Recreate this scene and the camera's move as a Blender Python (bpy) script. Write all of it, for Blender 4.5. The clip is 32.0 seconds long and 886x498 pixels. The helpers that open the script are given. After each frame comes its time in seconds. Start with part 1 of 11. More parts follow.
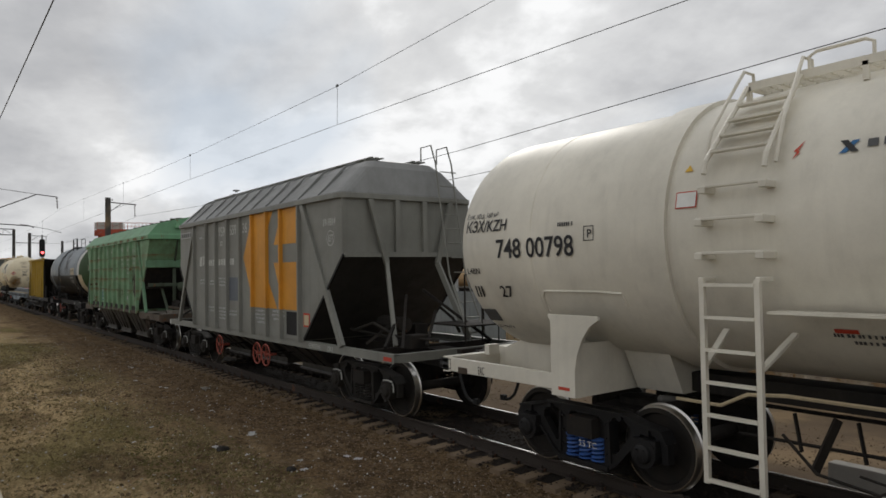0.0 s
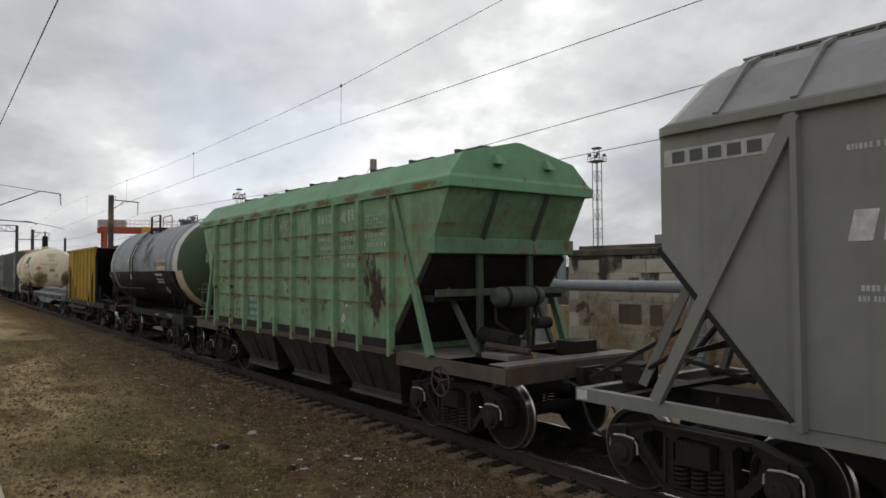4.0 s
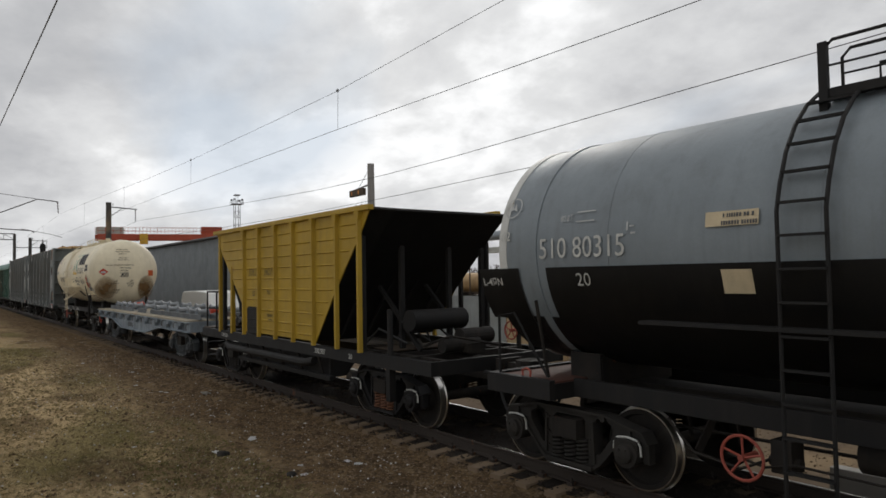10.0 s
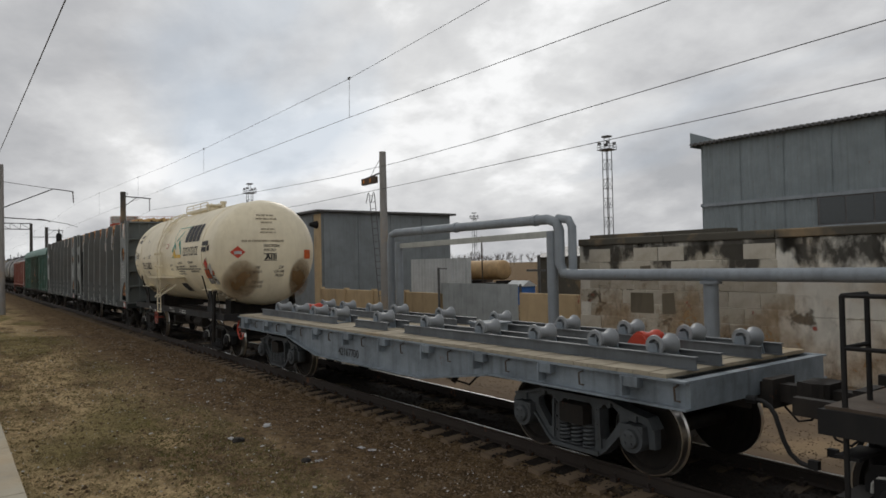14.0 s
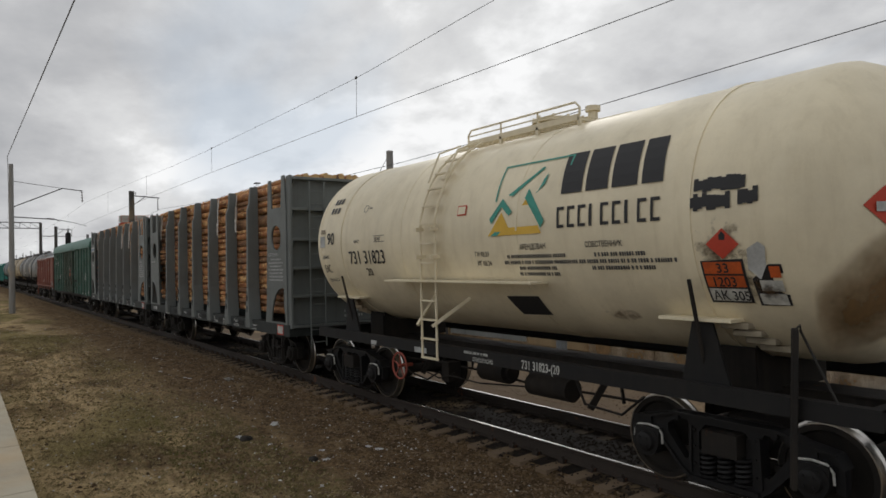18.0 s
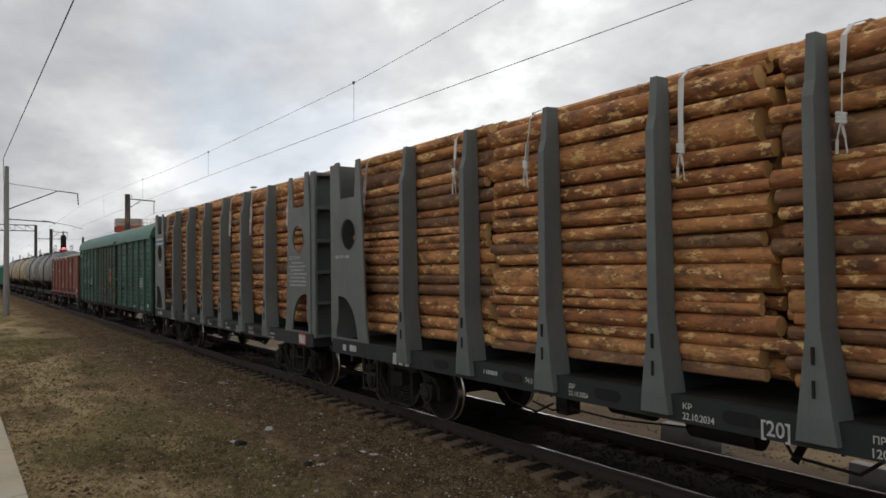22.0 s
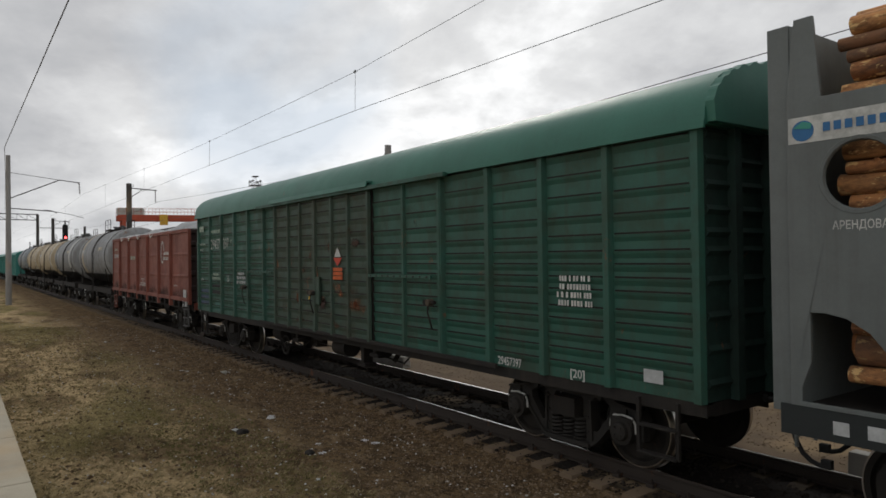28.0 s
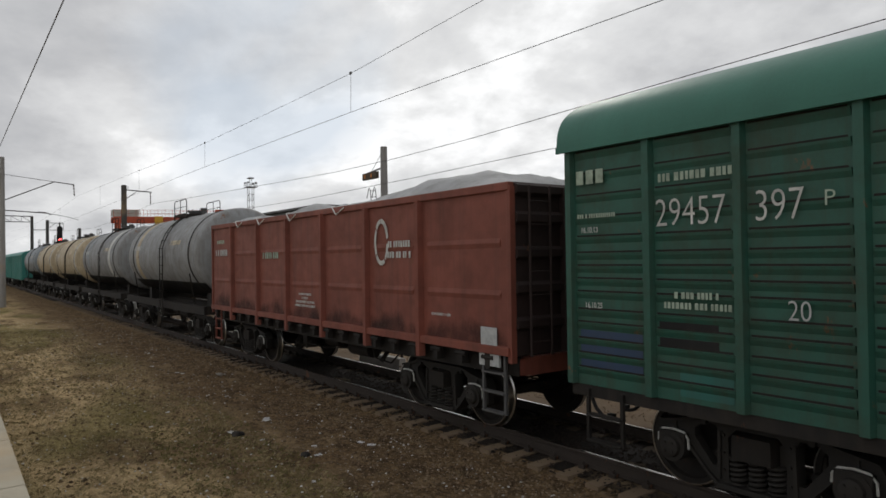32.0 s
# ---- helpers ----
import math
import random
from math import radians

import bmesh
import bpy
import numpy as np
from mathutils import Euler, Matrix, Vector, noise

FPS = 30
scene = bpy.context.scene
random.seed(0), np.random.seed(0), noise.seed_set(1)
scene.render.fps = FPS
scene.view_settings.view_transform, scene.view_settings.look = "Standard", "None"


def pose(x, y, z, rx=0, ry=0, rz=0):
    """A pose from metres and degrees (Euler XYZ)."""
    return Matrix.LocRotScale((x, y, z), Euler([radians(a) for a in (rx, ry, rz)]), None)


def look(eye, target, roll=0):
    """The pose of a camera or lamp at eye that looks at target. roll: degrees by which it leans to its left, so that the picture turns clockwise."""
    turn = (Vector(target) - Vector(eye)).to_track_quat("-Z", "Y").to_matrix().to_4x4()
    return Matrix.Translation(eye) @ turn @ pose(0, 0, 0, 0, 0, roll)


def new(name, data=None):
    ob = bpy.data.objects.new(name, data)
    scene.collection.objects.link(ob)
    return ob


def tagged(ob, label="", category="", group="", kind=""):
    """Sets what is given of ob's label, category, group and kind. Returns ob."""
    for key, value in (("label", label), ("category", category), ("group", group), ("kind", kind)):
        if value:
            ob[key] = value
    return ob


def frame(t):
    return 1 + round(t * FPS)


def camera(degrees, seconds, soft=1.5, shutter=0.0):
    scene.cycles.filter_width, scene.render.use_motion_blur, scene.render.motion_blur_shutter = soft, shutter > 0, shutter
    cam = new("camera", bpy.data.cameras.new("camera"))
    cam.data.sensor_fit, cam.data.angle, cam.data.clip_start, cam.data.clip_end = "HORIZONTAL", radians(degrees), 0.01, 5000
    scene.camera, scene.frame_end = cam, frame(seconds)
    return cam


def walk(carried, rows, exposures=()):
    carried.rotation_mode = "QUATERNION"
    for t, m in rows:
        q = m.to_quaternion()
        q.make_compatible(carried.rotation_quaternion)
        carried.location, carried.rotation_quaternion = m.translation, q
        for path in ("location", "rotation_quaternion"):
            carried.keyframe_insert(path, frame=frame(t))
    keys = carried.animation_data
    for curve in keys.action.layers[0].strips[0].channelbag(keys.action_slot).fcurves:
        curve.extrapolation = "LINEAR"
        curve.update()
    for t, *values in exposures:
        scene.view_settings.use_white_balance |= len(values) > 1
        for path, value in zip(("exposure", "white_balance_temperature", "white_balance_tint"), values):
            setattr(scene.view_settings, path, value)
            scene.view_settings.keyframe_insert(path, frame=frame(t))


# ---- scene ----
cam = camera(65.9, 32.0, soft=1.6, shutter=0.0)
PATH = [
    (0.0, pose(0, 0, 2.562, 91.81, 0.95, 52.96)),
    (0.5, pose(0, 0, 2.562, 91.93, 0.83, 53.04)),
    (1.0, pose(0, 0, 2.562, 91.87, 0.86, 52.68)),
    (1.5, pose(0, 0, 2.562, 91.60, 0.77, 52.56)),
    (2.0, pose(0, 0, 2.562, 91.81, 0.58, 53.08)),
    (2.5, pose(0, 0, 2.562, 91.86, 0.28, 52.95)),
    (4.5, pose(0, 0, 2.562, 91.89, 0.36, 53.15)),
    (5.0, pose(0, 0, 2.562, 91.95, 0.48, 52.93)),
    (5.5, pose(0, 0, 2.562, 91.97, 0.91, 52.90)),
    (6.0, pose(0, 0, 2.562, 92.10, 0.74, 53.31)),
    (6.5, pose(0, 0, 2.562, 92.01, 0.67, 53.13)),
    (7.0, pose(0, 0, 2.562, 92.06, 0.71, 53.01)),
    (7.5, pose(0, 0, 2.562, 91.97, 0.76, 52.74)),
    (8.0, pose(0, 0, 2.562, 91.99, 0.96, 52.81)),
    (8.5, pose(0, 0, 2.562, 92.27, 0.82, 53.14)),
    (9.0, pose(0, 0, 2.562, 92.23, 0.74, 53.17)),
    (9.5, pose(0, 0, 2.562, 92.21, 0.94, 52.87)),
    (10.0, pose(0, 0, 2.562, 92.18, 0.99, 53.00)),
    (10.5, pose(0, 0, 2.562, 92.09, 0.85, 53.77)),
    (11.0, pose(0, 0, 2.562, 91.92, 1.00, 53.87)),
    (11.5, pose(0, 0, 2.562, 91.71, 0.98, 53.86)),
    (12.0, pose(0, 0, 2.562, 91.61, 1.11, 53.78)),
    (12.5, pose(0, 0, 2.562, 91.77, 1.16, 53.92)),
    (13.0, pose(0, 0, 2.562, 91.87, 1.14, 53.89)),
    (13.5, pose(0, 0, 2.562, 91.28, 1.24, 54.14)),
    (14.0, pose(0, 0, 2.562, 91.17, 1.20, 54.03)),
    (14.5, pose(0, 0, 2.562, 91.01, 1.14, 54.16)),
    (16.5, pose(0, 0, 2.562, 91.06, 1.19, 54.38)),
    (17.0, pose(0, 0, 2.562, 91.26, 1.06, 54.35)),
    (17.5, pose(0, 0, 2.562, 91.31, 1.17, 54.71)),
    (18.0, pose(0, 0, 2.562, 91.11, 1.18, 54.62)),
    (18.5, pose(0, 0, 2.562, 90.96, 1.22, 54.32)),
    (19.0, pose(0, 0, 2.562, 91.03, 1.06, 54.34)),
    (19.5, pose(0, 0, 2.562, 91.21, 0.91, 54.56)),
    (20.0, pose(0, 0, 2.562, 91.34, 0.93, 54.58)),
    (20.5, pose(0, 0, 2.562, 91.43, 0.99, 54.20)),
    (21.0, pose(0, 0, 2.562, 91.44, 0.99, 54.29)),
    (21.5, pose(0, 0, 2.562, 91.44, 0.94, 54.29)),
    (22.0, pose(0, 0, 2.562, 91.55, 0.80, 54.30)),
    (22.5, pose(0, 0, 2.562, 91.29, 0.92, 54.08)),
    (23.0, pose(0, 0, 2.562, 90.90, 1.21, 54.17)),
    (23.5, pose(0, 0, 2.562, 90.72, 1.18, 54.10)),
    (24.0, pose(0, 0, 2.562, 90.77, 0.76, 54.36)),
    (24.5, pose(0, 0, 2.562, 90.67, 0.86, 54.24)),
    (25.0, pose(0, 0, 2.562, 90.61, 0.97, 54.08)),
    (25.5, pose(0, 0, 2.562, 90.83, 0.85, 54.51)),
    (27.5, pose(0, 0, 2.562, 90.56, 1.06, 54.32)),
    (28.0, pose(0, 0, 2.562, 90.68, 0.73, 54.42)),
    (28.5, pose(0, 0, 2.562, 90.99, 0.91, 54.72)),
    (29.0, pose(0, 0, 2.562, 90.86, 0.98, 54.25)),
    (29.5, pose(0, 0, 2.562, 90.79, 0.90, 54.04)),
    (30.0, pose(0, 0, 2.562, 90.94, 0.74, 54.11)),
    (30.5, pose(0, 0, 2.562, 90.85, 0.93, 54.53)),
    (31.0, pose(0, 0, 2.562, 90.75, 0.91, 54.21)),
    (31.5, pose(0, 0, 2.562, 90.72, 1.04, 53.93)),
    (32.0, pose(0, 0, 2.562, 90.80, 0.81, 54.07)),
]
EXPOSURES = [(0.0, -0.08), (2.0, -0.07), (5.0, 0.0), (9.0, 0.0), (12.0, -0.08), (18.0, -0.10), (20.0, -0.05), (23.0, 0.0), (32.0, 0.0)]
walk(cam, PATH, EXPOSURES)

# how far the train has rolled along +x: seconds, metres
TRAIN = [(0.0, -0.46), (1.0, 3.79), (2.0, 8.02), (2.5, 10.12), (4.5, 18.40), (6.0, 24.56), (8.0, 32.72), (10.0, 40.88), (12.0, 49.02), (14.0, 57.21), (14.5, 59.27), (16.5, 67.39), (18.0, 73.39), (20.0, 81.29), (22.0, 89.13), (24.0, 96.88), (25.5, 102.65), (27.5, 110.37), (29.0, 116.19), (30.5, 122.07), (32.0, 127.89)]
YC = 7.575     # centre line of the track; rail heads at z = 0

# ---------------------------------------------------------------- sky and sun
SUN_YAW, SUN_EL = 52.0, 30.0      # degrees from +y towards -x, and above the horizon


def make_world():
    w = bpy.data.worlds.new("overcast_sky")
    scene.world = w
    w.use_nodes = True
    nt = w.node_tree
    nt.nodes.clear()
    N = nt.nodes.new
    L = nt.links.new
    sky = N("ShaderNodeTexSky")
    sky.sky_type = "NISHITA"
    sky.sun_disc = False
    sky.sun_elevation = radians(SUN_EL)
    sky.sun_rotation = radians(-SUN_YAW)
    sky.air_density, sky.dust_density, sky.ozone_density = 1.0, 2.0, 1.0
    skyk = N("ShaderNodeVectorMath"); skyk.operation = "SCALE"
    skyk.inputs[3].default_value = 0.085
    L(sky.outputs[0], skyk.inputs[0])
    veil = N("ShaderNodeVectorMath"); veil.operation = "MINIMUM"
    veil.inputs[1].default_value = (0.55, 0.64, 0.75)
    L(skyk.outputs[0], veil.inputs[0])
    co = N("ShaderNodeTexCoord")
    sep = N("ShaderNodeSeparateXYZ")
    L(co.outputs["Generated"], sep.inputs[0])
    up = N("ShaderNodeMath"); up.operation = "MAXIMUM"; up.inputs[1].default_value = 0.0
    L(sep.outputs[2], up.inputs[0])
    add = N("ShaderNodeMath"); add.operation = "ADD"; add.inputs[1].default_value = 0.36
    L(up.outputs[0], add.inputs[0])
    div = N("ShaderNodeVectorMath"); div.operation = "DIVIDE"
    cmb = N("ShaderNodeCombineXYZ")
    for i in range(3):
        L(add.outputs[0], cmb.inputs[i])
    L(co.outputs["Generated"], div.inputs[0])
    L(cmb.outputs[0], div.inputs[1])
    def noise_at(scale, detail, rough, where, stretch, turn=25, warp=0.12):
        mp = N("ShaderNodeMapping")
        mp.inputs["Location"].default_value = where
        mp.inputs["Rotation"].default_value = (0, 0, radians(turn))
        mp.inputs["Scale"].default_value = stretch
        L(div.outputs[0], mp.inputs[0])
        n = N("ShaderNodeTexNoise")
        n.inputs["Scale"].default_value, n.inputs["Detail"].default_value = scale, detail
        n.inputs["Roughness"].default_value, n.inputs["Distortion"].default_value = rough, warp
        L(mp.outputs[0], n.inputs["Vector"])
        return n.outputs[0]

    def calc(op, a, b):
        k = N("ShaderNodeMath"); k.operation = op
        for i, q in enumerate((a, b)):
            if isinstance(q, (int, float)):
                k.inputs[i].default_value = q
            else:
                L(q, k.inputs[i])
        return k.outputs[0]

    def reach(d, lo, hi, a, b):
        """A smooth value that rises towards a direction of the sky."""
        dp = N("ShaderNodeVectorMath"); dp.operation = "DOT_PRODUCT"
        dp.inputs[1].default_value = Vector(d).normalized()
        L(co.outputs["Generated"], dp.inputs[0])
        r = N("ShaderNodeMapRange"); r.interpolation_type = "SMOOTHSTEP"
        r.inputs["From Min"].default_value, r.inputs["From Max"].default_value = lo, hi
        r.inputs["To Min"].default_value, r.inputs["To Max"].default_value = a, b
        L(dp.outputs["Value"], r.inputs[0])
        return r.outputs[0]
    heaps = noise_at(1.9, 9, 0.55, (3.1, 7.7, 0), (0.9, 1.05, 0.0))
    puffs = noise_at(6.0, 8, 0.58, (1.3, 2.2, 5), (1.0, 1.0, 0.0), 25, 0.1)
    mass = calc("ADD", calc("MULTIPLY", heaps, 0.78), calc("MULTIPLY", puffs, 0.22))
    y, el = radians(SUN_YAW), radians(SUN_EL)
    mass = calc("ADD", mass, reach((-math.sin(y) * math.cos(el), math.cos(y) * math.cos(el), math.sin(el)), 0.80, 1.0, 0.0, 0.045))
    mass = calc("ADD", mass, reach((-0.779, 0.529, 0.337), 0.90, 1.0, 0.0, 0.125))
    mass = calc("ADD", mass, reach((-0.415, 0.846, 0.335), 0.985, 0.9998, 0.0, 0.10))
    mass = calc("ADD", mass, reach((-0.97, 0.22, 0.03), 0.975, 1.0, 0.0, 0.08))
    mass = calc("ADD", mass, reach((-0.30, 0.93, 0.22), 0.90, 1.0, 0.0, -0.10))
    mass = calc("ADD", mass, reach((0, 0, 1), 0.0, 0.26, -0.05, 0.0))
    shade = N("ShaderNodeValToRGB")
    e = shade.color_ramp.elements
    e[0].position, e[0].color = 0.36, (0.45, 0.46, 0.48, 1)
    e[1].position, e[1].color = 0.68, (1.02, 1.025, 1.03, 1)
    m = e.new(0.46); m.color = (0.56, 0.565, 0.58, 1)
    m = e.new(0.54); m.color = (0.69, 0.695, 0.705, 1)
    m = e.new(0.61); m.color = (0.79, 0.795, 0.80, 1)
    L(mass, shade.inputs[0])
    gl = shade
    # gaps in the cloud let the blue through
    gap = N("ShaderNodeTexNoise"); gap.inputs["Scale"].default_value = 1.3
    gap.inputs["Detail"].default_value = 5
    mp2 = N("ShaderNodeMapping"); mp2.inputs["Location"].default_value = (11.0, 2.0, 4.0)
    mp2.inputs["Scale"].default_value = (0.5, 1.0, 0.0)
    L(div.outputs[0], mp2.inputs[0]); L(mp2.outputs[0], gap.inputs["Vector"])
    gap_mass = calc("ADD", gap.outputs[0], reach((-0.886, 0.353, 0.30), 0.965, 1.0, -0.04, 0.10))
    gr = N("ShaderNodeMapRange")
    gr.inputs["From Min"].default_value, gr.inputs["From Max"].default_value = 0.60, 0.74
    gr.inputs["To Min"].default_value, gr.inputs["To Max"].default_value = 0.0, 0.6
    L(gap_mass, gr.inputs[0])
    mix = N("ShaderNodeMix"); mix.data_type = "RGBA"
    L(gr.outputs[0], mix.inputs[0])
    L(gl.outputs[0], mix.inputs[6]); L(veil.outputs[0], mix.inputs[7])
    bg = N("ShaderNodeBackground")
    bg.inputs["Strength"].default_value = 1.0
    out = N("ShaderNodeOutputWorld")
    L(mix.outputs[2], bg.inputs[0])
    L(bg.outputs[0], out.inputs[0])


make_world()
sun_data = bpy.data.lights.new("sun", "SUN")
sun_data.energy, sun_data.angle, sun_data.color = 0.55, radians(18), (1.0, 0.95, 0.88)
sun = new("sun", sun_data)
_y, _e = radians(SUN_YAW), radians(SUN_EL)
sun.matrix_world = look((-math.sin(_y) * math.cos(_e) * 60, math.cos(_y) * math.cos(_e) * 60, math.sin(_e) * 60), (0, 0, 0))

# ---------------------------------------------------------------- materials
def nodes_of(name):
    m = bpy.data.materials.new(name)
    m.use_nodes = True
    nt = m.node_tree
    b = nt.nodes["Principled BSDF"]
    co = nt.nodes.new("ShaderNodeTexCoord")
    return m, nt, b, co


def noise_node(nt, vec, scale, detail=4.0, rough=0.55, stretch=(1, 1, 1), shift=(0, 0, 0)):
    mp = nt.nodes.new("ShaderNodeMapping")
    mp.inputs["Scale"].default_value = stretch
    mp.inputs["Location"].default_value = shift
    nt.links.new(vec, mp.inputs[0])
    n = nt.nodes.new("ShaderNodeTexNoise")
    n.inputs["Scale"].default_value = scale
    n.inputs["Detail"].default_value = detail
    n.inputs["Roughness"].default_value = rough
    nt.links.new(mp.outputs[0], n.inputs["Vector"])
    return n.outputs[0]


def ramp(nt, fac, lo, hi, a=0.0, b=1.0):
    r = nt.nodes.new("ShaderNodeMapRange")
    r.inputs["From Min"].default_value, r.inputs["From Max"].default_value = lo, hi
    r.inputs["To Min"].default_value, r.inputs["To Max"].default_value = a, b
    nt.links.new(fac, r.inputs[0])
    return r.outputs[0]


def blend(nt, fac, a, b, kind="MIX"):
    m = nt.nodes.new("ShaderNodeMix")
    m.data_type, m.blend_type = "RGBA", kind
    for sock, v in ((m.inputs[0], fac), (m.inputs[6], a), (m.inputs[7], b)):
        if isinstance(v, (int, float)):
            sock.default_value = v
        elif isinstance(v, tuple):
            sock.default_value = (*v, 1)
        else:
            nt.links.new(v, sock)
    return m.outputs[2]


def bump(nt, b, height, strength=0.3, dist=0.01):
    k = nt.nodes.new("ShaderNodeBump")
    k.inputs["Strength"].default_value = strength
    k.inputs["Distance"].default_value = dist
    nt.links.new(height, k.inputs["Height"])
    nt.links.new(k.outputs[0], b.inputs["Normal"])


def paint(name, col, rough=0.5, dirt=0.35, rust=0.0, streak=0.35, dirt_col=(0.06, 0.05, 0.04), metal=0.0, spec=0.4):
    """Painted or bare metal with two scales of grime, run-down streaks and rust spots."""
    m, nt, b, co = nodes_of(name)
    v = co.outputs["Object"]
    tone = blend(nt, ramp(nt, noise_node(nt, v, 0.9, 5), 0.3, 0.7), tuple(c * 0.86 for c in col), tuple(min(1, c * 1.1) for c in col))
    grime = ramp(nt, noise_node(nt, v, 2.3, 8, 0.65), 0.42, 0.78, 0, dirt)
    tone = blend(nt, grime, tone, dirt_col)
    runs = ramp(nt, noise_node(nt, v, 1.0, 6, 0.6, (7, 7, 0.35)), 0.5, 0.8, 0, streak)
    tone = blend(nt, runs, tone, dirt_col)
    fine = noise_node(nt, v, 38, 3)
    tone = blend(nt, 0.16, tone, blend(nt, fine, (0.2, 0.2, 0.2), (0.8, 0.8, 0.8)), "SOFT_LIGHT")
    if rust:
        spots = ramp(nt, noise_node(nt, v, 3.1, 9, 0.72, (1, 1, 0.6), (5, 3, 2)), 0.66 - rust * 0.12, 0.72 - rust * 0.1)
        rc = blend(nt, noise_node(nt, v, 14, 4), (0.09, 0.03, 0.014), (0.26, 0.10, 0.035))
        tone = blend(nt, spots, tone, rc)
    nt.links.new(tone, b.inputs["Base Color"])
    nt.links.new(ramp(nt, grime, 0, 1, rough, min(1, rough + 0.4)), b.inputs["Roughness"])
    b.inputs["Metallic"].default_value = metal
    b.inputs["Specular IOR Level"].default_value = spec
    bump(nt, b, noise_node(nt, v, 5, 6, 0.7), 0.25, 0.012)
    return m


def plain(name, col, rough=0.6, metal=0.0):
    m, nt, b, co = nodes_of(name)
    n = noise_node(nt, co.outputs["Object"], 9, 5, 0.6)
    nt.links.new(blend(nt, n, tuple(c * 0.8 for c in col), tuple(min(1, c * 1.15) for c in col)), b.inputs["Base Color"])
    b.inputs["Roughness"].default_value = rough
    b.inputs["Metallic"].default_value = metal
    return m


def worn_marking(name, col, gone=0.5):
    """Stencilled paint, worn through in places."""
    m, nt, b, co = nodes_of(name)
    v = co.outputs["Object"]
    wear = ramp(nt, noise_node(nt, v, 6, 8, 0.75), 0.36, 0.62, 0, gone)
    nt.links.new(blend(nt, wear, col, tuple(c * 0.45 for c in col)), b.inputs["Base Color"])
    b.inputs["Roughness"].default_value = 0.65
    return m


def bark_material():
    m, nt, b, co = nodes_of("pine_bark")
    v = co.outputs["Object"]
    oi = nt.nodes.new("ShaderNodeObjectInfo")
    rnd = oi.outputs["Random"]
    off = nt.nodes.new("ShaderNodeVectorMath"); off.operation = "ADD"
    k = nt.nodes.new("ShaderNodeMath"); k.operation = "MULTIPLY"; k.inputs[1].default_value = 37.0
    nt.links.new(rnd, k.inputs[0])
    nt.links.new(v, off.inputs[0]); nt.links.new(k.outputs[0], off.inputs[1])
    v = off.outputs[0]
    base = blend(nt, rnd, (0.40, 0.156, 0.057), (0.61, 0.295, 0.112))
    plates = noise_node(nt, v, 6.0, 8, 0.7, (0.4, 1, 1))
    tone = blend(nt, ramp(nt, plates, 0.36, 0.56), (0.120, 0.058, 0.032), base)
    scuffs = ramp(nt, noise_node(nt, v, 11.0, 9, 0.70, (0.5, 1, 1), (3, 9, 1)), 0.555, 0.585, 0, 0.95)
    tone = blend(nt, scuffs, tone, (0.80, 0.53, 0.23))
    flakes = ramp(nt, noise_node(nt, v, 22.0, 6, 0.7, (0.5, 1, 1), (8, 2, 5)), 0.56, 0.66, 0, 0.6)
    tone = blend(nt, flakes, tone, (0.115, 0.055, 0.030))
    dice = nt.nodes.new("ShaderNodeTexWhiteNoise"); dice.noise_dimensions = "1D"
    nt.links.new(rnd, dice.inputs["W"])
    dark = nt.nodes.new("ShaderNodeMath"); dark.operation = "GREATER_THAN"; dark.inputs[1].default_value = 0.80
    nt.links.new(dice.outputs["Value"], dark.inputs[0])
    half = nt.nodes.new("ShaderNodeMath"); half.operation = "MULTIPLY"; half.inputs[1].default_value = 0.62
    nt.links.new(dark.outputs[0], half.inputs[0])
    tone = blend(nt, half.outputs[0], tone, (0.105, 0.066, 0.045))
    nt.links.new(tone, b.inputs["Base Color"])
    b.inputs["Roughness"].default_value = 0.85
    bump(nt, b, noise_node(nt, v, 16, 6, 0.7, (0.4, 1, 1)), 0.7, 0.02)
    return m


def sawn_material():
    m, nt, b, co = nodes_of("sawn_log_end")
    v = co.outputs["Object"]
    tone = blend(nt, noise_node(nt, v, 9, 6), (0.48, 0.28, 0.10), (0.74, 0.50, 0.22))
    nt.links.new(tone, b.inputs["Base Color"])
    b.inputs["Roughness"].default_value = 0.8
    return m


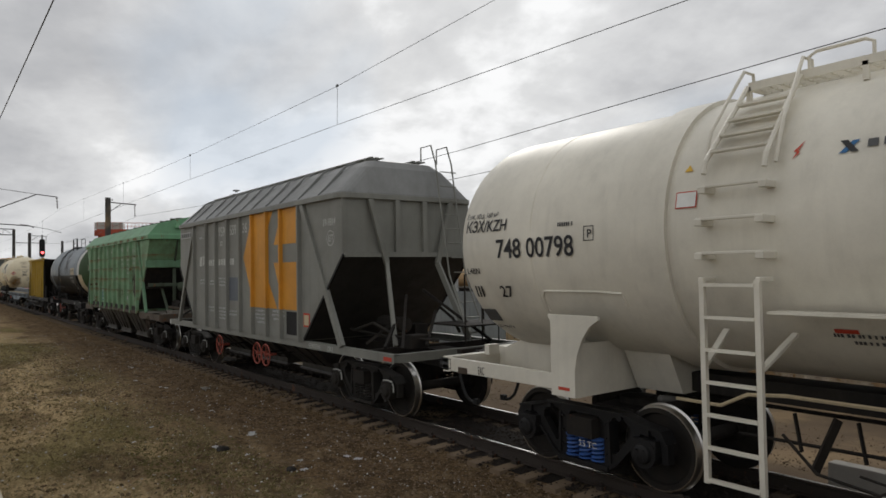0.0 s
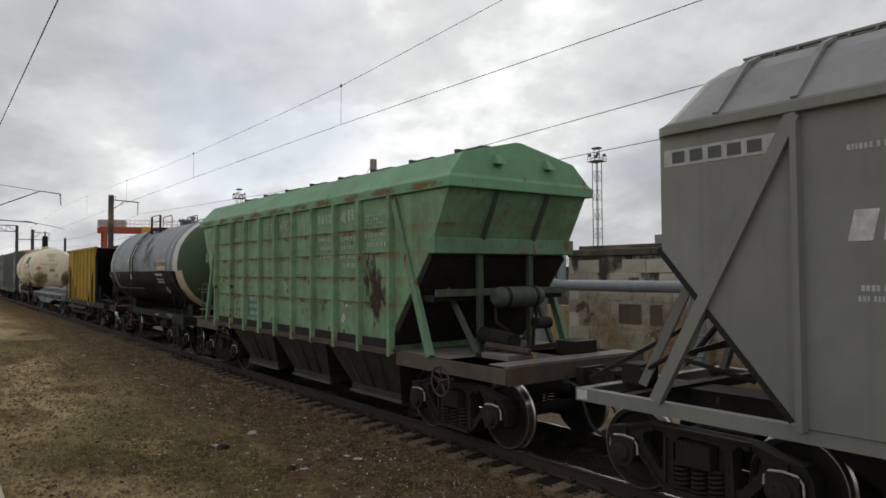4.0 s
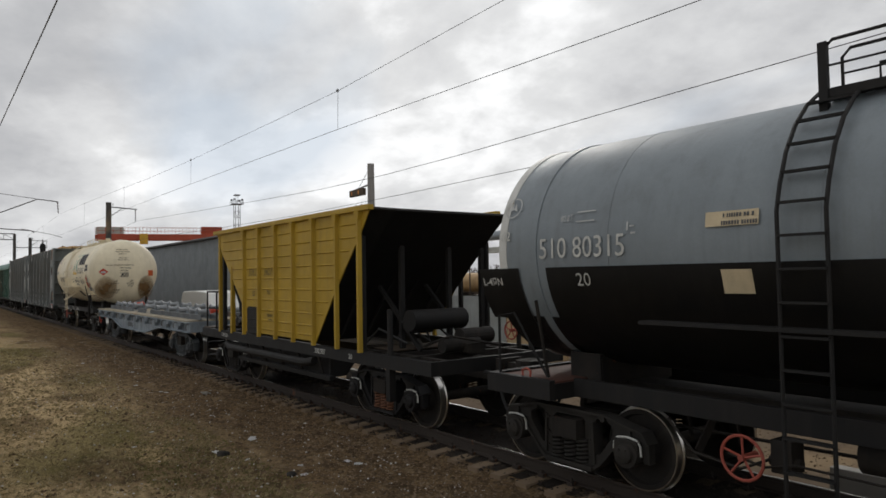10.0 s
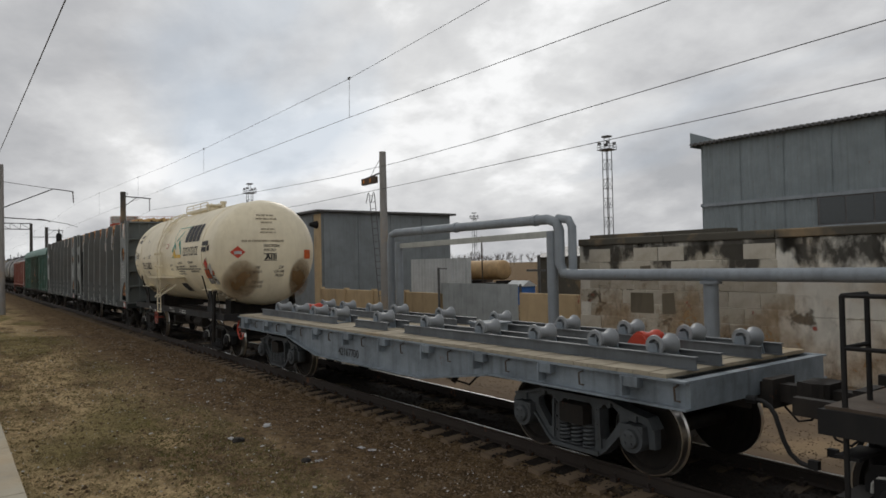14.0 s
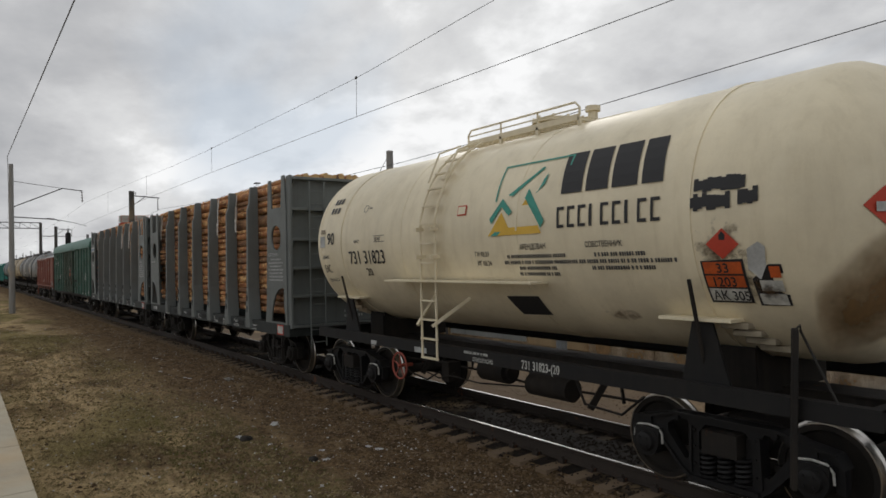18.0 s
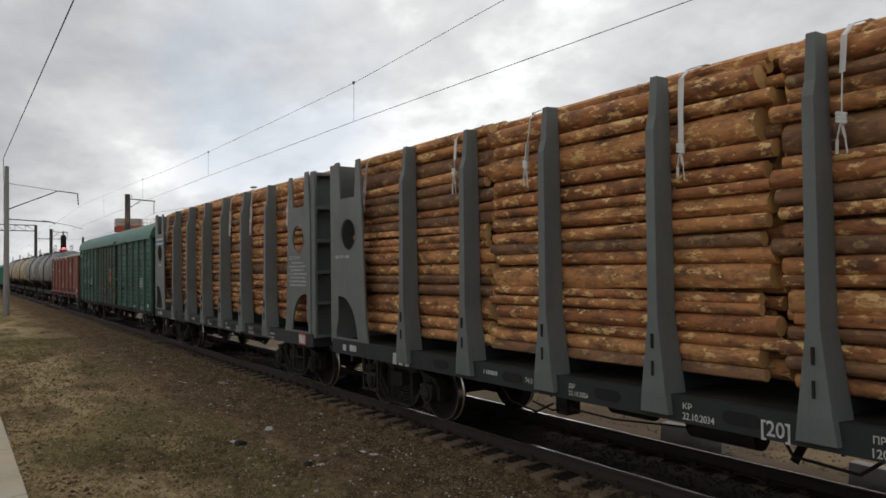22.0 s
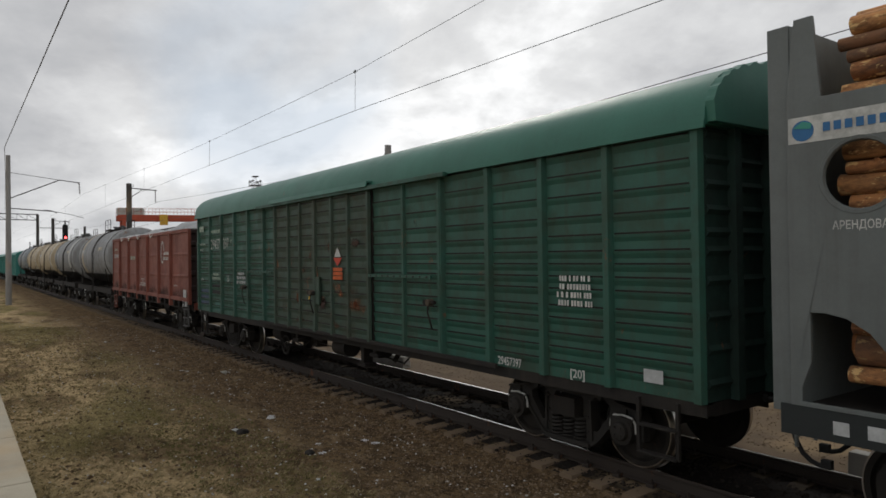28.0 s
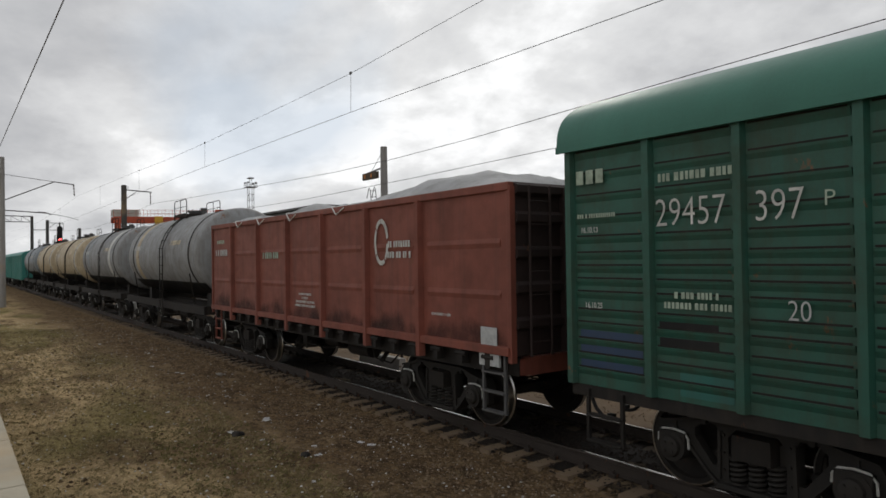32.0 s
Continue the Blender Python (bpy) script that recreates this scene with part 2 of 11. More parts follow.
def ground_material():
    """Trodden brown earth with patches of dead straw-coloured grass, moss and stone chips."""
    m, nt, b, co = nodes_of("trodden_ground")
    v = co.outputs["Object"]

    def times(a, c):
        k = nt.nodes.new("ShaderNodeMath"); k.operation = "MULTIPLY"
        for i, q in enumerate((a, c)):
            if isinstance(q, (int, float)):
                k.inputs[i].default_value = q
            else:
                nt.links.new(q, k.inputs[i])
        return k.outputs[0]
    sep = nt.nodes.new("ShaderNodeSeparateXYZ")
    nt.links.new(v, sep.inputs[0])
    fine = noise_node(nt, v, 13, 10, 0.78)
    clods = noise_node(nt, v, 4.2, 8, 0.68, (0.8, 1.1, 1))
    patch = noise_node(nt, v, 0.62, 8, 0.62, (0.55, 1.2, 1))
    wide = noise_node(nt, v, 0.28, 5, 0.55, (0.5, 1.3, 1), (7, 3, 0))
    dirt = blend(nt, ramp(nt, fine, 0.34, 0.68), (0.055, 0.036, 0.020), (0.32, 0.215, 0.115))
    dirt = blend(nt, ramp(nt, clods, 0.52, 0.40, 0, 0.65), dirt, (0.042, 0.029, 0.018))
    trod = noise_node(nt, v, 1.9, 7, 0.66, (0.7, 1.2, 1), (4, 1, 2))
    dirt = blend(nt, ramp(nt, trod, 0.54, 0.66, 0, 0.55), dirt, (0.36, 0.26, 0.15))
    straw = blend(nt, ramp(nt, noise_node(nt, v, 11, 10, 0.8, (0.7, 1, 1)), 0.32, 0.70), (0.25, 0.170, 0.080), (0.80, 0.61, 0.35))
    near = ramp(nt, sep.outputs[1], 4.9, 2.6)
    tone = blend(nt, times(ramp(nt, patch, 0.40, 0.54), near), dirt, straw)
    moss = blend(nt, ramp(nt, fine, 0.3, 0.7), (0.060, 0.058, 0.016), (0.26, 0.235, 0.075))
    tone = blend(nt, times(times(ramp(nt, wide, 0.47, 0.57), ramp(nt, sep.outputs[1], 4.6, 3.6)), 0.6), tone, moss)
    tone = blend(nt, ramp(nt, noise_node(nt, v, 1.6, 7, 0.65, (0.6, 1.2, 1), (1, 8, 0)), 0.56, 0.70, 0, 0.45), tone, (0.062, 0.043, 0.026))
    vor = nt.nodes.new("ShaderNodeTexVoronoi"); vor.inputs["Scale"].default_value = 15
    nt.links.new(v, vor.inputs["Vector"])
    chips = times(ramp(nt, vor.outputs["Distance"], 0.14, 0.08), ramp(nt, noise_node(nt, v, 5, 4), 0.53, 0.58))
    tone = blend(nt, chips, tone, (0.50, 0.47, 0.41))
    nt.links.new(tone, b.inputs["Base Color"])
    b.inputs["Roughness"].default_value = 0.95
    b.inputs["Specular IOR Level"].default_value = 0.06
    bump(nt, b, noise_node(nt, v, 11, 10, 0.8), 1.0, 0.10)
    return m


def rock_material(name, lo, hi):
    m, nt, b, co = nodes_of(name)
    g = nt.nodes.new("ShaderNodeNewGeometry")
    tone = blend(nt, g.outputs["Random Per Island"], lo, hi)
    tone = blend(nt, 0.5, tone, blend(nt, noise_node(nt, co.outputs["Object"], 40, 5), tuple(c * .6 for c in lo), hi))
    nt.links.new(tone, b.inputs["Base Color"])
    b.inputs["Roughness"].default_value = 0.92
    b.inputs["Specular IOR Level"].default_value = 0.08
    return m


def concrete(name, col, stain=0.5, stain_col=(0.07, 0.06, 0.05)):
    m, nt, b, co = nodes_of(name)
    v = co.outputs["Object"]
    tone = blend(nt, noise_node(nt, v, 1.6, 8, 0.6), tuple(c * .75 for c in col), tuple(min(1, c * 1.15) for c in col))
    tone = blend(nt, ramp(nt, noise_node(nt, v, 0.8, 9, 0.68, (2.2, 2.2, 0.5)), 0.50, 0.72, 0, stain), tone, stain_col)
    tone = blend(nt, ramp(nt, noise_node(nt, v, 0.5, 7, 0.6, (1, 1, 1), (4, 4, 4)), 0.54, 0.66, 0, 0.5), tone, (0.42, 0.30, 0.17))
    nt.links.new(tone, b.inputs["Base Color"])
    b.inputs["Roughness"].default_value = 0.9
    b.inputs["Specular IOR Level"].default_value = 0.15
    bump(nt, b, noise_node(nt, v, 12, 8, 0.7), 0.5, 0.02)
    return m


def sleeper_material():
    """Brown-grey concrete, much darker between the rails."""
    m = concrete("concrete_sleeper", (0.205, 0.150, 0.100), 0.6)
    nt = m.node_tree
    b = nt.nodes["Principled BSDF"]
    co = [n for n in nt.nodes if n.type == "TEX_COORD"][0].outputs["Object"]
    tone = b.inputs["Base Color"].links[0].from_socket
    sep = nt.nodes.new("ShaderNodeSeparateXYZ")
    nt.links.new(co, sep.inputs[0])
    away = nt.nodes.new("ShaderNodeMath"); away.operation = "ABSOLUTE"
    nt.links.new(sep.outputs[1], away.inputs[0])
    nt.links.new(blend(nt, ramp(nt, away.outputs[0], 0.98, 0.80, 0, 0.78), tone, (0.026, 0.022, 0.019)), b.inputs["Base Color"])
    return m


def glow_material(name, col, strength):
    m, nt, b, co = nodes_of(name)
    b.inputs["Base Color"].default_value = (*[c * .3 for c in col], 1)
    b.inputs["Emission Color"].default_value = (*col, 1)
    b.inputs["Emission Strength"].default_value = strength
    return m


def film_material(name, col, axis="x", lo=0.46, hi=0.60, run=0.0, scale=5.0, stretch=(1, 1, 1), rough=0.7, most=0.95):
    """A stain or worn paint with a ragged rim: thin, and clear where it is missing. run leans it to the top edge."""
    m, nt, b, co = nodes_of(name)
    g = nt.nodes.new("ShaderNodeSeparateXYZ")
    nt.links.new(co.outputs["Generated"], g.inputs[0])

    def calc(op, a, c):
        k = nt.nodes.new("ShaderNodeMath"); k.operation = op
        for i, q in enumerate((a, c)):
            if isinstance(q, (int, float)):
                k.inputs[i].default_value = q
            else:
                nt.links.new(q, k.inputs[i])
        return k.outputs[0]
    u = calc("SUBTRACT", g.outputs[0 if axis == "x" else 1], 0.5)
    v = calc("SUBTRACT", g.outputs[2], 0.5)
    away = calc("SQRT", calc("ADD", calc("MULTIPLY", u, u), calc("MULTIPLY", v, v)), 0)
    if run:
        away = calc("SUBTRACT", calc("MULTIPLY", calc("ABSOLUTE", u, 0), 0.8), calc("MULTIPLY", v, run))
    inside = ramp(nt, away, 0.5, 0.0)
    n = noise_node(nt, co.outputs["Object"], scale, 8, 0.66, stretch)
    f = calc("ADD", calc("MULTIPLY", inside, 0.35), calc("MULTIPLY", ramp(nt, n, 0.25, 0.75), 0.65))
    rim = ramp(nt, away, 0.5, 0.42) if not run else ramp(nt, calc("ABSOLUTE", u, 0), 0.5, 0.42)
    f = calc("MULTIPLY", ramp(nt, f, lo, hi, 0, most), rim)
    nt.links.new(blend(nt, noise_node(nt, co.outputs["Object"], 14, 6), tuple(c * 0.6 for c in col), tuple(min(1, c * 1.3) for c in col)), b.inputs["Base Color"])
    b.inputs["Roughness"].default_value = rough
    clear = nt.nodes.new("ShaderNodeBsdfTransparent")
    mix = nt.nodes.new("ShaderNodeMixShader")
    nt.links.new(f, mix.inputs[0])
    nt.links.new(clear.outputs[0], mix.inputs[1]); nt.links.new(b.outputs[0], mix.inputs[2])
    nt.links.new(mix.outputs[0], nt.nodes["Material Output"].inputs[0])
    return m


def rusty_green():
    """Faded green paint: rust bleeding below the plate seams and corroded holes."""
    m = paint("faded_green_side_paint", (0.185, 0.335, 0.190), 0.6, 0.7, 0.45, 0.7, (0.10, 0.10, 0.05))
    nt = m.node_tree
    b = nt.nodes["Principled BSDF"]
    co = [n for n in nt.nodes if n.type == "TEX_COORD"][0].outputs["Object"]
    tone = b.inputs["Base Color"].links[0].from_socket
    sep = nt.nodes.new("ShaderNodeSeparateXYZ")
    nt.links.new(co, sep.inputs[0])

    def calc(op, a, c):
        k = nt.nodes.new("ShaderNodeMath"); k.operation = op
        for i, q in enumerate((a, c)):
            if isinstance(q, (int, float)):
                k.inputs[i].default_value = q
            else:
                nt.links.new(q, k.inputs[i])
        return k.outputs[0]
    total = None
    for z in (3.46, 3.02, 2.58, 2.13):
        d = calc("SUBTRACT", (z + .012) * 0.953, sep.outputs[2])
        f = calc("MULTIPLY", ramp(nt, d, -0.006, 0.0), ramp(nt, d, 0.17, 0.0))
        total = f if total is None else calc("MAXIMUM", total, f)
    streaks = ramp(nt, noise_node(nt, co, 1.0, 8, 0.7, (3.2, 1, 1.4)), 0.42, 0.66, 0, 1.0)
    tone = blend(nt, calc("MULTIPLY", total, streaks), tone, (0.21, 0.085, 0.03))
    vor = nt.nodes.new("ShaderNodeTexVoronoi"); vor.inputs["Scale"].default_value = 6.5
    mp = nt.nodes.new("ShaderNodeMapping"); mp.inputs["Scale"].default_value = (1, .3, .75)
    nt.links.new(co, mp.inputs[0]); nt.links.new(mp.outputs[0], vor.inputs["Vector"])
    low = calc("MULTIPLY", ramp(nt, sep.outputs[2], 2.62, 2.34), ramp(nt, noise_node(nt, co, 1.15, 4, 0.5, (1, 1, 1.3), (2.0, 0, 0)), 0.50, 0.56))
    halo = calc("MULTIPLY", ramp(nt, vor.outputs["Distance"], 0.42, 0.20, 0, 0.75), low)
    tone = blend(nt, halo, tone, (0.20, 0.10, 0.035))
    core = calc("MULTIPLY", ramp(nt, vor.outputs["Distance"], 0.24, 0.19), low)
    tone = blend(nt, core, tone, (0.022, 0.014, 0.010))
    nt.links.new(tone, b.inputs["Base Color"])
    return m


def block_material():
    """Beige masonry blocks, each of its own tone, some dark with damp."""
    m, nt, b, co = nodes_of("beige_masonry_block")
    rnd = nt.nodes.new("ShaderNodeObjectInfo").outputs["Random"]
    r = nt.nodes.new("ShaderNodeValToRGB")
    e = r.color_ramp.elements
    e[0].position, e[0].color = 0.0, (0.36, 0.32, 0.25, 1)
    e[1].position, e[1].color = 1.0, (0.54, 0.50, 0.42, 1)
    for p, c in ((0.05, (0.44, 0.40, 0.33)), (0.10, (0.49, 0.45, 0.37)), (0.6, (0.52, 0.48, 0.40))):
        e.new(p).color = (*c, 1)
    nt.links.new(rnd, r.inputs[0])
    v = co.outputs["Object"]
    tone = blend(nt, ramp(nt, noise_node(nt, v, 2.2, 9, 0.7), 0.45, 0.75, 0, 0.7), r.outputs[0], (0.30, 0.235, 0.155))
    nt.links.new(tone, b.inputs["Base Color"])
    b.inputs["Roughness"].default_value = 0.95
    b.inputs["Specular IOR Level"].default_value = 0.1
    bump(nt, b, noise_node(nt, v, 14, 8, 0.7), 0.6, 0.02)
    return m


M = dict(
    cream=paint("cream_tank_paint", (0.72, 0.685, 0.59), 0.4, 0.12, 0.0, 0.12),
    ivory=paint("ivory_tank_paint", (0.76, 0.68, 0.50), 0.42, 0.16, 0.0, 0.2, (0.30, 0.22, 0.10)),
    oldcream=paint("weathered_cream_paint", (0.48, 0.40, 0.27), 0.5, 0.65, 0.2, 0.8, (0.16, 0.11, 0.06)),
    grey=paint("hopper_grey_paint", (0.215, 0.217, 0.193), 0.5, 0.18, 0.0, 0.2),
    roofgrey=paint("roof_grey_paint", (0.235, 0.24, 0.235), 0.5, 0.2, 0.0, 0.2),
    orange=paint("orange_paint", (0.62, 0.27, 0.02), 0.5, 0.15, 0.0, 0.2),
    green=paint("faded_green_paint", (0.14, 0.275, 0.16), 0.6, 0.42, 0.9, 0.5, (0.055, 0.07, 0.04)),
    greenroof=paint("bright_green_roof_paint", (0.135, 0.31, 0.165), 0.5, 0.26, 0.5, 0.3, (0.09, 0.11, 0.06)),
    blackmetal=paint("black_painted_steel", (0.015, 0.0148, 0.015), 0.62, 0.5, 0.0, 0.4, (0.034, 0.030, 0.026), 0.0, 0.22),
    blackgloss=paint("glossy_black_paint", (0.016, 0.0155, 0.0155), 0.40, 0.5, 0.0, 0.5, (0.034, 0.030, 0.026), 0.0, 0.4),
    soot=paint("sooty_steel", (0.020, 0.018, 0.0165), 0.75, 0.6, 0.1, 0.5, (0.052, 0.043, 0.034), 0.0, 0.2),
    browngrime=paint("brown_grimy_steel", (0.085, 0.064, 0.047), 0.7, 0.6, 0.4, 0.6, (0.035, 0.027, 0.020), 0.0, 0.25),
    bluegrey=paint("blue_grey_tank_paint", (0.205, 0.235, 0.255), 0.45, 0.2, 0.0, 0.35, (0.09, 0.09, 0.09)),
    silver=paint("silver_grey_tank_paint", (0.25, 0.26, 0.265), 0.5, 0.6, 0.2, 0.8, (0.11, 0.09, 0.07)),
    darkgreen=paint("dark_green_paint", (0.040, 0.078, 0.028), 0.5, 0.2, 0.0, 0.25, (0.03, 0.04, 0.02)),
    stripe=paint("cream_stripe_paint", (0.56, 0.46, 0.30), 0.5, 0.25, 0.05, 0.3),
    whitestripe=paint("grey_white_stripe_paint", (0.55, 0.55, 0.52), 0.5, 0.25, 0.0, 0.3),
    yellow=paint("yellow_paint", (0.40, 0.255, 0.018), 0.55, 0.34, 0.06, 0.3, (0.16, 0.11, 0.03)),
    flatgrey=paint("blue_grey_frame_paint", (0.22, 0.257, 0.287), 0.55, 0.65, 0.2, 0.7, (0.06, 0.065, 0.068)),
    channel=paint("grimy_channel_steel", (0.125, 0.138, 0.148), 0.55, 0.6, 0.2, 0.5, (0.05, 0.05, 0.05)),
    rollergrey=paint("light_grey_roller_steel", (0.25, 0.265, 0.275), 0.45, 0.2, 0.05, 0.2),
    red=paint("red_paint", (0.52, 0.055, 0.025), 0.5, 0.2, 0.0, 0.2),
    palered=paint("faded_red_wheel_paint", (0.34, 0.075, 0.05), 0.6, 0.3, 0.1, 0.2),
    darksill=paint("dark_slate_sill_paint", (0.026, 0.031, 0.030), 0.6, 0.3, 0.0, 0.3, (0.02, 0.02, 0.02), 0.0, 0.3),
    slate=paint("slate_grey_wagon_paint", (0.138, 0.153, 0.148), 0.5, 0.22, 0.0, 0.3),
    boxgreen=paint("box_wagon_green_paint", (0.024, 0.095, 0.068), 0.5, 0.75, 0.25, 0.7, (0.040, 0.048, 0.029)),
    boxdoor=paint("olive_door_paint", (0.034, 0.066, 0.046), 0.55, 0.9, 0.3, 0.8, (0.054, 0.050, 0.031)),
    boxroof=paint("box_wagon_roof_paint", (0.035, 0.145, 0.105), 0.45, 0.2, 0.02, 0.2, (0.03, 0.08, 0.06)),
    teal=paint("teal_wagon_paint", (0.04, 0.22, 0.19), 0.5, 0.3, 0.1, 0.4),
    oxide=paint("red_oxide_wagon_paint", (0.215, 0.062, 0.040), 0.6, 0.5, 0.2, 0.6, (0.07, 0.03, 0.022)),
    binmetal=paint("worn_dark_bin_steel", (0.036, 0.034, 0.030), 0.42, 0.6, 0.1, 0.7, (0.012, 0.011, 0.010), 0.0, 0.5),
    iron=paint("grimy_bogie_iron", (0.024, 0.0225, 0.0205), 0.7, 0.65, 0.15, 0.4, (0.046, 0.039, 0.032), 0.0, 0.25),
    irongrey=paint("grey_bogie_iron", (0.082, 0.093, 0.100), 0.55, 0.7, 0.1, 0.5, (0.045, 0.042, 0.040)),
    ironblack=paint("clean_black_bogie_iron", (0.014, 0.014, 0.015), 0.5, 0.4, 0.0, 0.3, (0.026, 0.023, 0.020), 0.0, 0.25),
    tread=plain("polished_wheel_tread", (0.62, 0.60, 0.57), 0.28, 1.0),
    railhead=plain("polished_rail_head", (0.60, 0.58, 0.56), 0.22, 1.0),
    rail=paint("rusty_rail_steel", (0.036, 0.027, 0.022), 0.75, 0.4, 0.4, 0.2),
    spring_red=paint("rust_red_spring", (0.17, 0.07, 0.035), 0.6, 0.3, 0.3, 0.2),
    spring_blue=paint("blue_spring", (0.03, 0.10, 0.34), 0.5, 0.3, 0.0, 0.2),
    white_mark=worn_marking("white_marking", (0.62, 0.62, 0.58), 0.75),
    faint_mark=worn_marking("faded_white_marking", (0.40, 0.49, 0.38), 0.8),
    grey_mark=worn_marking("pale_grey_marking", (0.50, 0.51, 0.50), 0.6),
    black_mark=worn_marking("black_marking", (0.020, 0.020, 0.022), 0.2),
    dark_mark=worn_marking("dark_grey_marking", (0.09, 0.09, 0.09), 0.4),
    sepia_mark=worn_marking("faded_sepia_marking", (0.30, 0.25, 0.17), 0.5),
    brown_mark=worn_marking("dark_brown_marking", (0.085, 0.066, 0.014), 0.35),
    red_mark=worn_marking("red_marking", (0.55, 0.06, 0.03), 0.3),
    orange_mark=worn_marking("orange_marking", (0.62, 0.115, 0.02), 0.7),
    teal_mark=worn_marking("teal_marking", (0.05, 0.29, 0.23), 0.2),
    amber_mark=worn_marking("amber_marking", (0.68, 0.42, 0.05), 0.2),
    blue_mark=worn_marking("blue_marking", (0.03, 0.14, 0.32), 0.2),
    rubber=plain("black_rubber_hose", (0.015, 0.015, 0.015), 0.7),
    bark=bark_material(), sawn=sawn_material(),
    strap=plain("white_webbing_strap", (0.68, 0.68, 0.66), 0.8),
    tarp=paint("grey_white_tarpaulin", (0.60, 0.61, 0.62), 0.7, 0.3, 0.0, 0.3),
    plank=concrete("weathered_deck_planks", (0.37, 0.325, 0.245), 0.6),
    ground=ground_material(),
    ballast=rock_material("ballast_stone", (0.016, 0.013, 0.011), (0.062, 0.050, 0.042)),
    gravel=rock_material("brown_gravel", (0.060, 0.041, 0.026), (0.34, 0.25, 0.165)),
    clod=rock_material("earth_clod", (0.040, 0.028, 0.018), (0.21, 0.145, 0.085)),
    chips=rock_material("pale_stone_chip", (0.26, 0.24, 0.20), (0.80, 0.78, 0.74)),
    sleeper=sleeper_material(),
    path=concrete("sandy_path", (0.19, 0.138, 0.090), 0.3),
    kerb=concrete("pale_kerb_concrete", (0.44, 0.42, 0.385), 0.4),
    wall=concrete("stained_whitewashed_concrete", (0.72, 0.69, 0.61), 0.45, (0.055, 0.048, 0.04)),
    coping=concrete("dark_mossy_coping", (0.10, 0.092, 0.075), 0.6),
    fence=concrete("beige_fence_concrete", (0.50, 0.38, 0.23), 0.4),
    sheet=paint("grey_zinc_sheet", (0.21, 0.235, 0.245), 0.6, 0.22, 0.0, 0.3),
    factory=paint("blue_grey_corrugated_sheet", (0.225, 0.262, 0.275), 0.6, 0.25, 0.05, 0.45, (0.12, 0.13, 0.13)),
    palesheet=paint("pale_corrugated_sheet", (0.50, 0.52, 0.52), 0.6, 0.2, 0.0, 0.3),
    gatesheet=paint("pale_zinc_gate_sheet", (0.40, 0.43, 0.43), 0.5, 0.25, 0.0, 0.4),
    pipe=paint("grey_pipe_paint", (0.255, 0.285, 0.31), 0.5, 0.22, 0.05, 0.3),
    beam=paint("pale_grey_beam_paint", (0.46, 0.47, 0.43), 0.5, 0.2, 0.05, 0.3),
    pole=concrete("grey_concrete_pole", (0.30, 0.29, 0.275), 0.3),
    darkpole=concrete("dark_concrete_pole", (0.085, 0.08, 0.075), 0.3),
    steel=paint("dark_galvanised_steel", (0.10, 0.10, 0.10), 0.5, 0.3, 0.1, 0.2),
    wire=plain("dark_wire", (0.035, 0.033, 0.032), 0.5),
    dropper=plain("thin_grey_wire", (0.10, 0.10, 0.10), 0.5),
    cranered=paint("red_crane_paint", (0.42, 0.075, 0.035), 0.6, 0.2, 0.1, 0.3),
    craneyellow=paint("yellow_crane_paint", (0.62, 0.36, 0.04), 0.6, 0.2, 0.0, 0.3),
    ochre=paint("ochre_tank_paint", (0.50, 0.33, 0.16), 0.6, 0.3, 0.2, 0.3),
    blue=paint("blue_shed_paint", (0.05, 0.16, 0.45), 0.6, 0.2, 0.0, 0.2),
    pane=plain("dusty_window_pane", (0.06, 0.07, 0.075), 0.25),
    insul=plain("brown_insulator", (0.06, 0.035, 0.03), 0.3),
    greenside=rusty_green(), block=block_material(),
    whitepaint=plain("clean_white_paint", (0.74, 0.74, 0.71), 0.5),
    litter=plain("white_litter", (0.72, 0.72, 0.72), 0.7),
    slab=concrete("platform_slab", (0.40, 0.36, 0.28), 0.25),
    pinkline=worn_marking("faded_red_line", (0.55, 0.25, 0.20), 0.6),
    grass=rock_material("dry_grass_blade", (0.16, 0.125, 0.055), (0.50, 0.41, 0.24)),
    mossgrass=rock_material("mossy_grass_blade", (0.09, 0.09, 0.03), (0.22, 0.20, 0.08)),
    twig=plain("bare_twig", (0.10, 0.085, 0.075), 0.9),
    redlamp=glow_material("red_signal_lamp", (1.0, 0.05, 0.05), 9.0),
    amberlamp=glow_material("amber_display_digits", (1.0, 0.35, 0.03), 0.22),
)

# ---------------------------------------------------------------- mesh tools
from mathutils.geometry import tessellate_polygon

rng = random.Random(7)


# the plan's grid against true metres: heights, and for the site the distance from the eye and a slant along the track
HZ, HY, HX = 0.953, 0.981, -0.0737
PLAN = {"site": False, "y": None, "z": HZ}


def survey(y=None, z=HZ):
    """What is built next belongs to the site; y: the line to which a square building keeps."""
    PLAN.update(site=True, y=y, z=z)


def spot(x, y, z, rz=0):
    """A place of the site's plan in metres."""
    return pose(x + HX * y, y * HY, z, 0, 0, rz)


def settle(me):
    co = np.empty(len(me.vertices) * 3)
    me.vertices.foreach_get("co", co)
    p = co.reshape(-1, 3)
    if PLAN["site"]:
        p[:, 0] += HX * (p[:, 1] if PLAN["y"] is None else PLAN["y"])
        p[:, 1] *= HY
    p[:, 2] *= PLAN["z"]
    me.vertices.foreach_set("co", co)
    me.update()


def drum_round(bm):
    """Keeps a drum round once its heights are settled."""
    for v in bm.verts:
        v.co.y *= HZ
    return bm


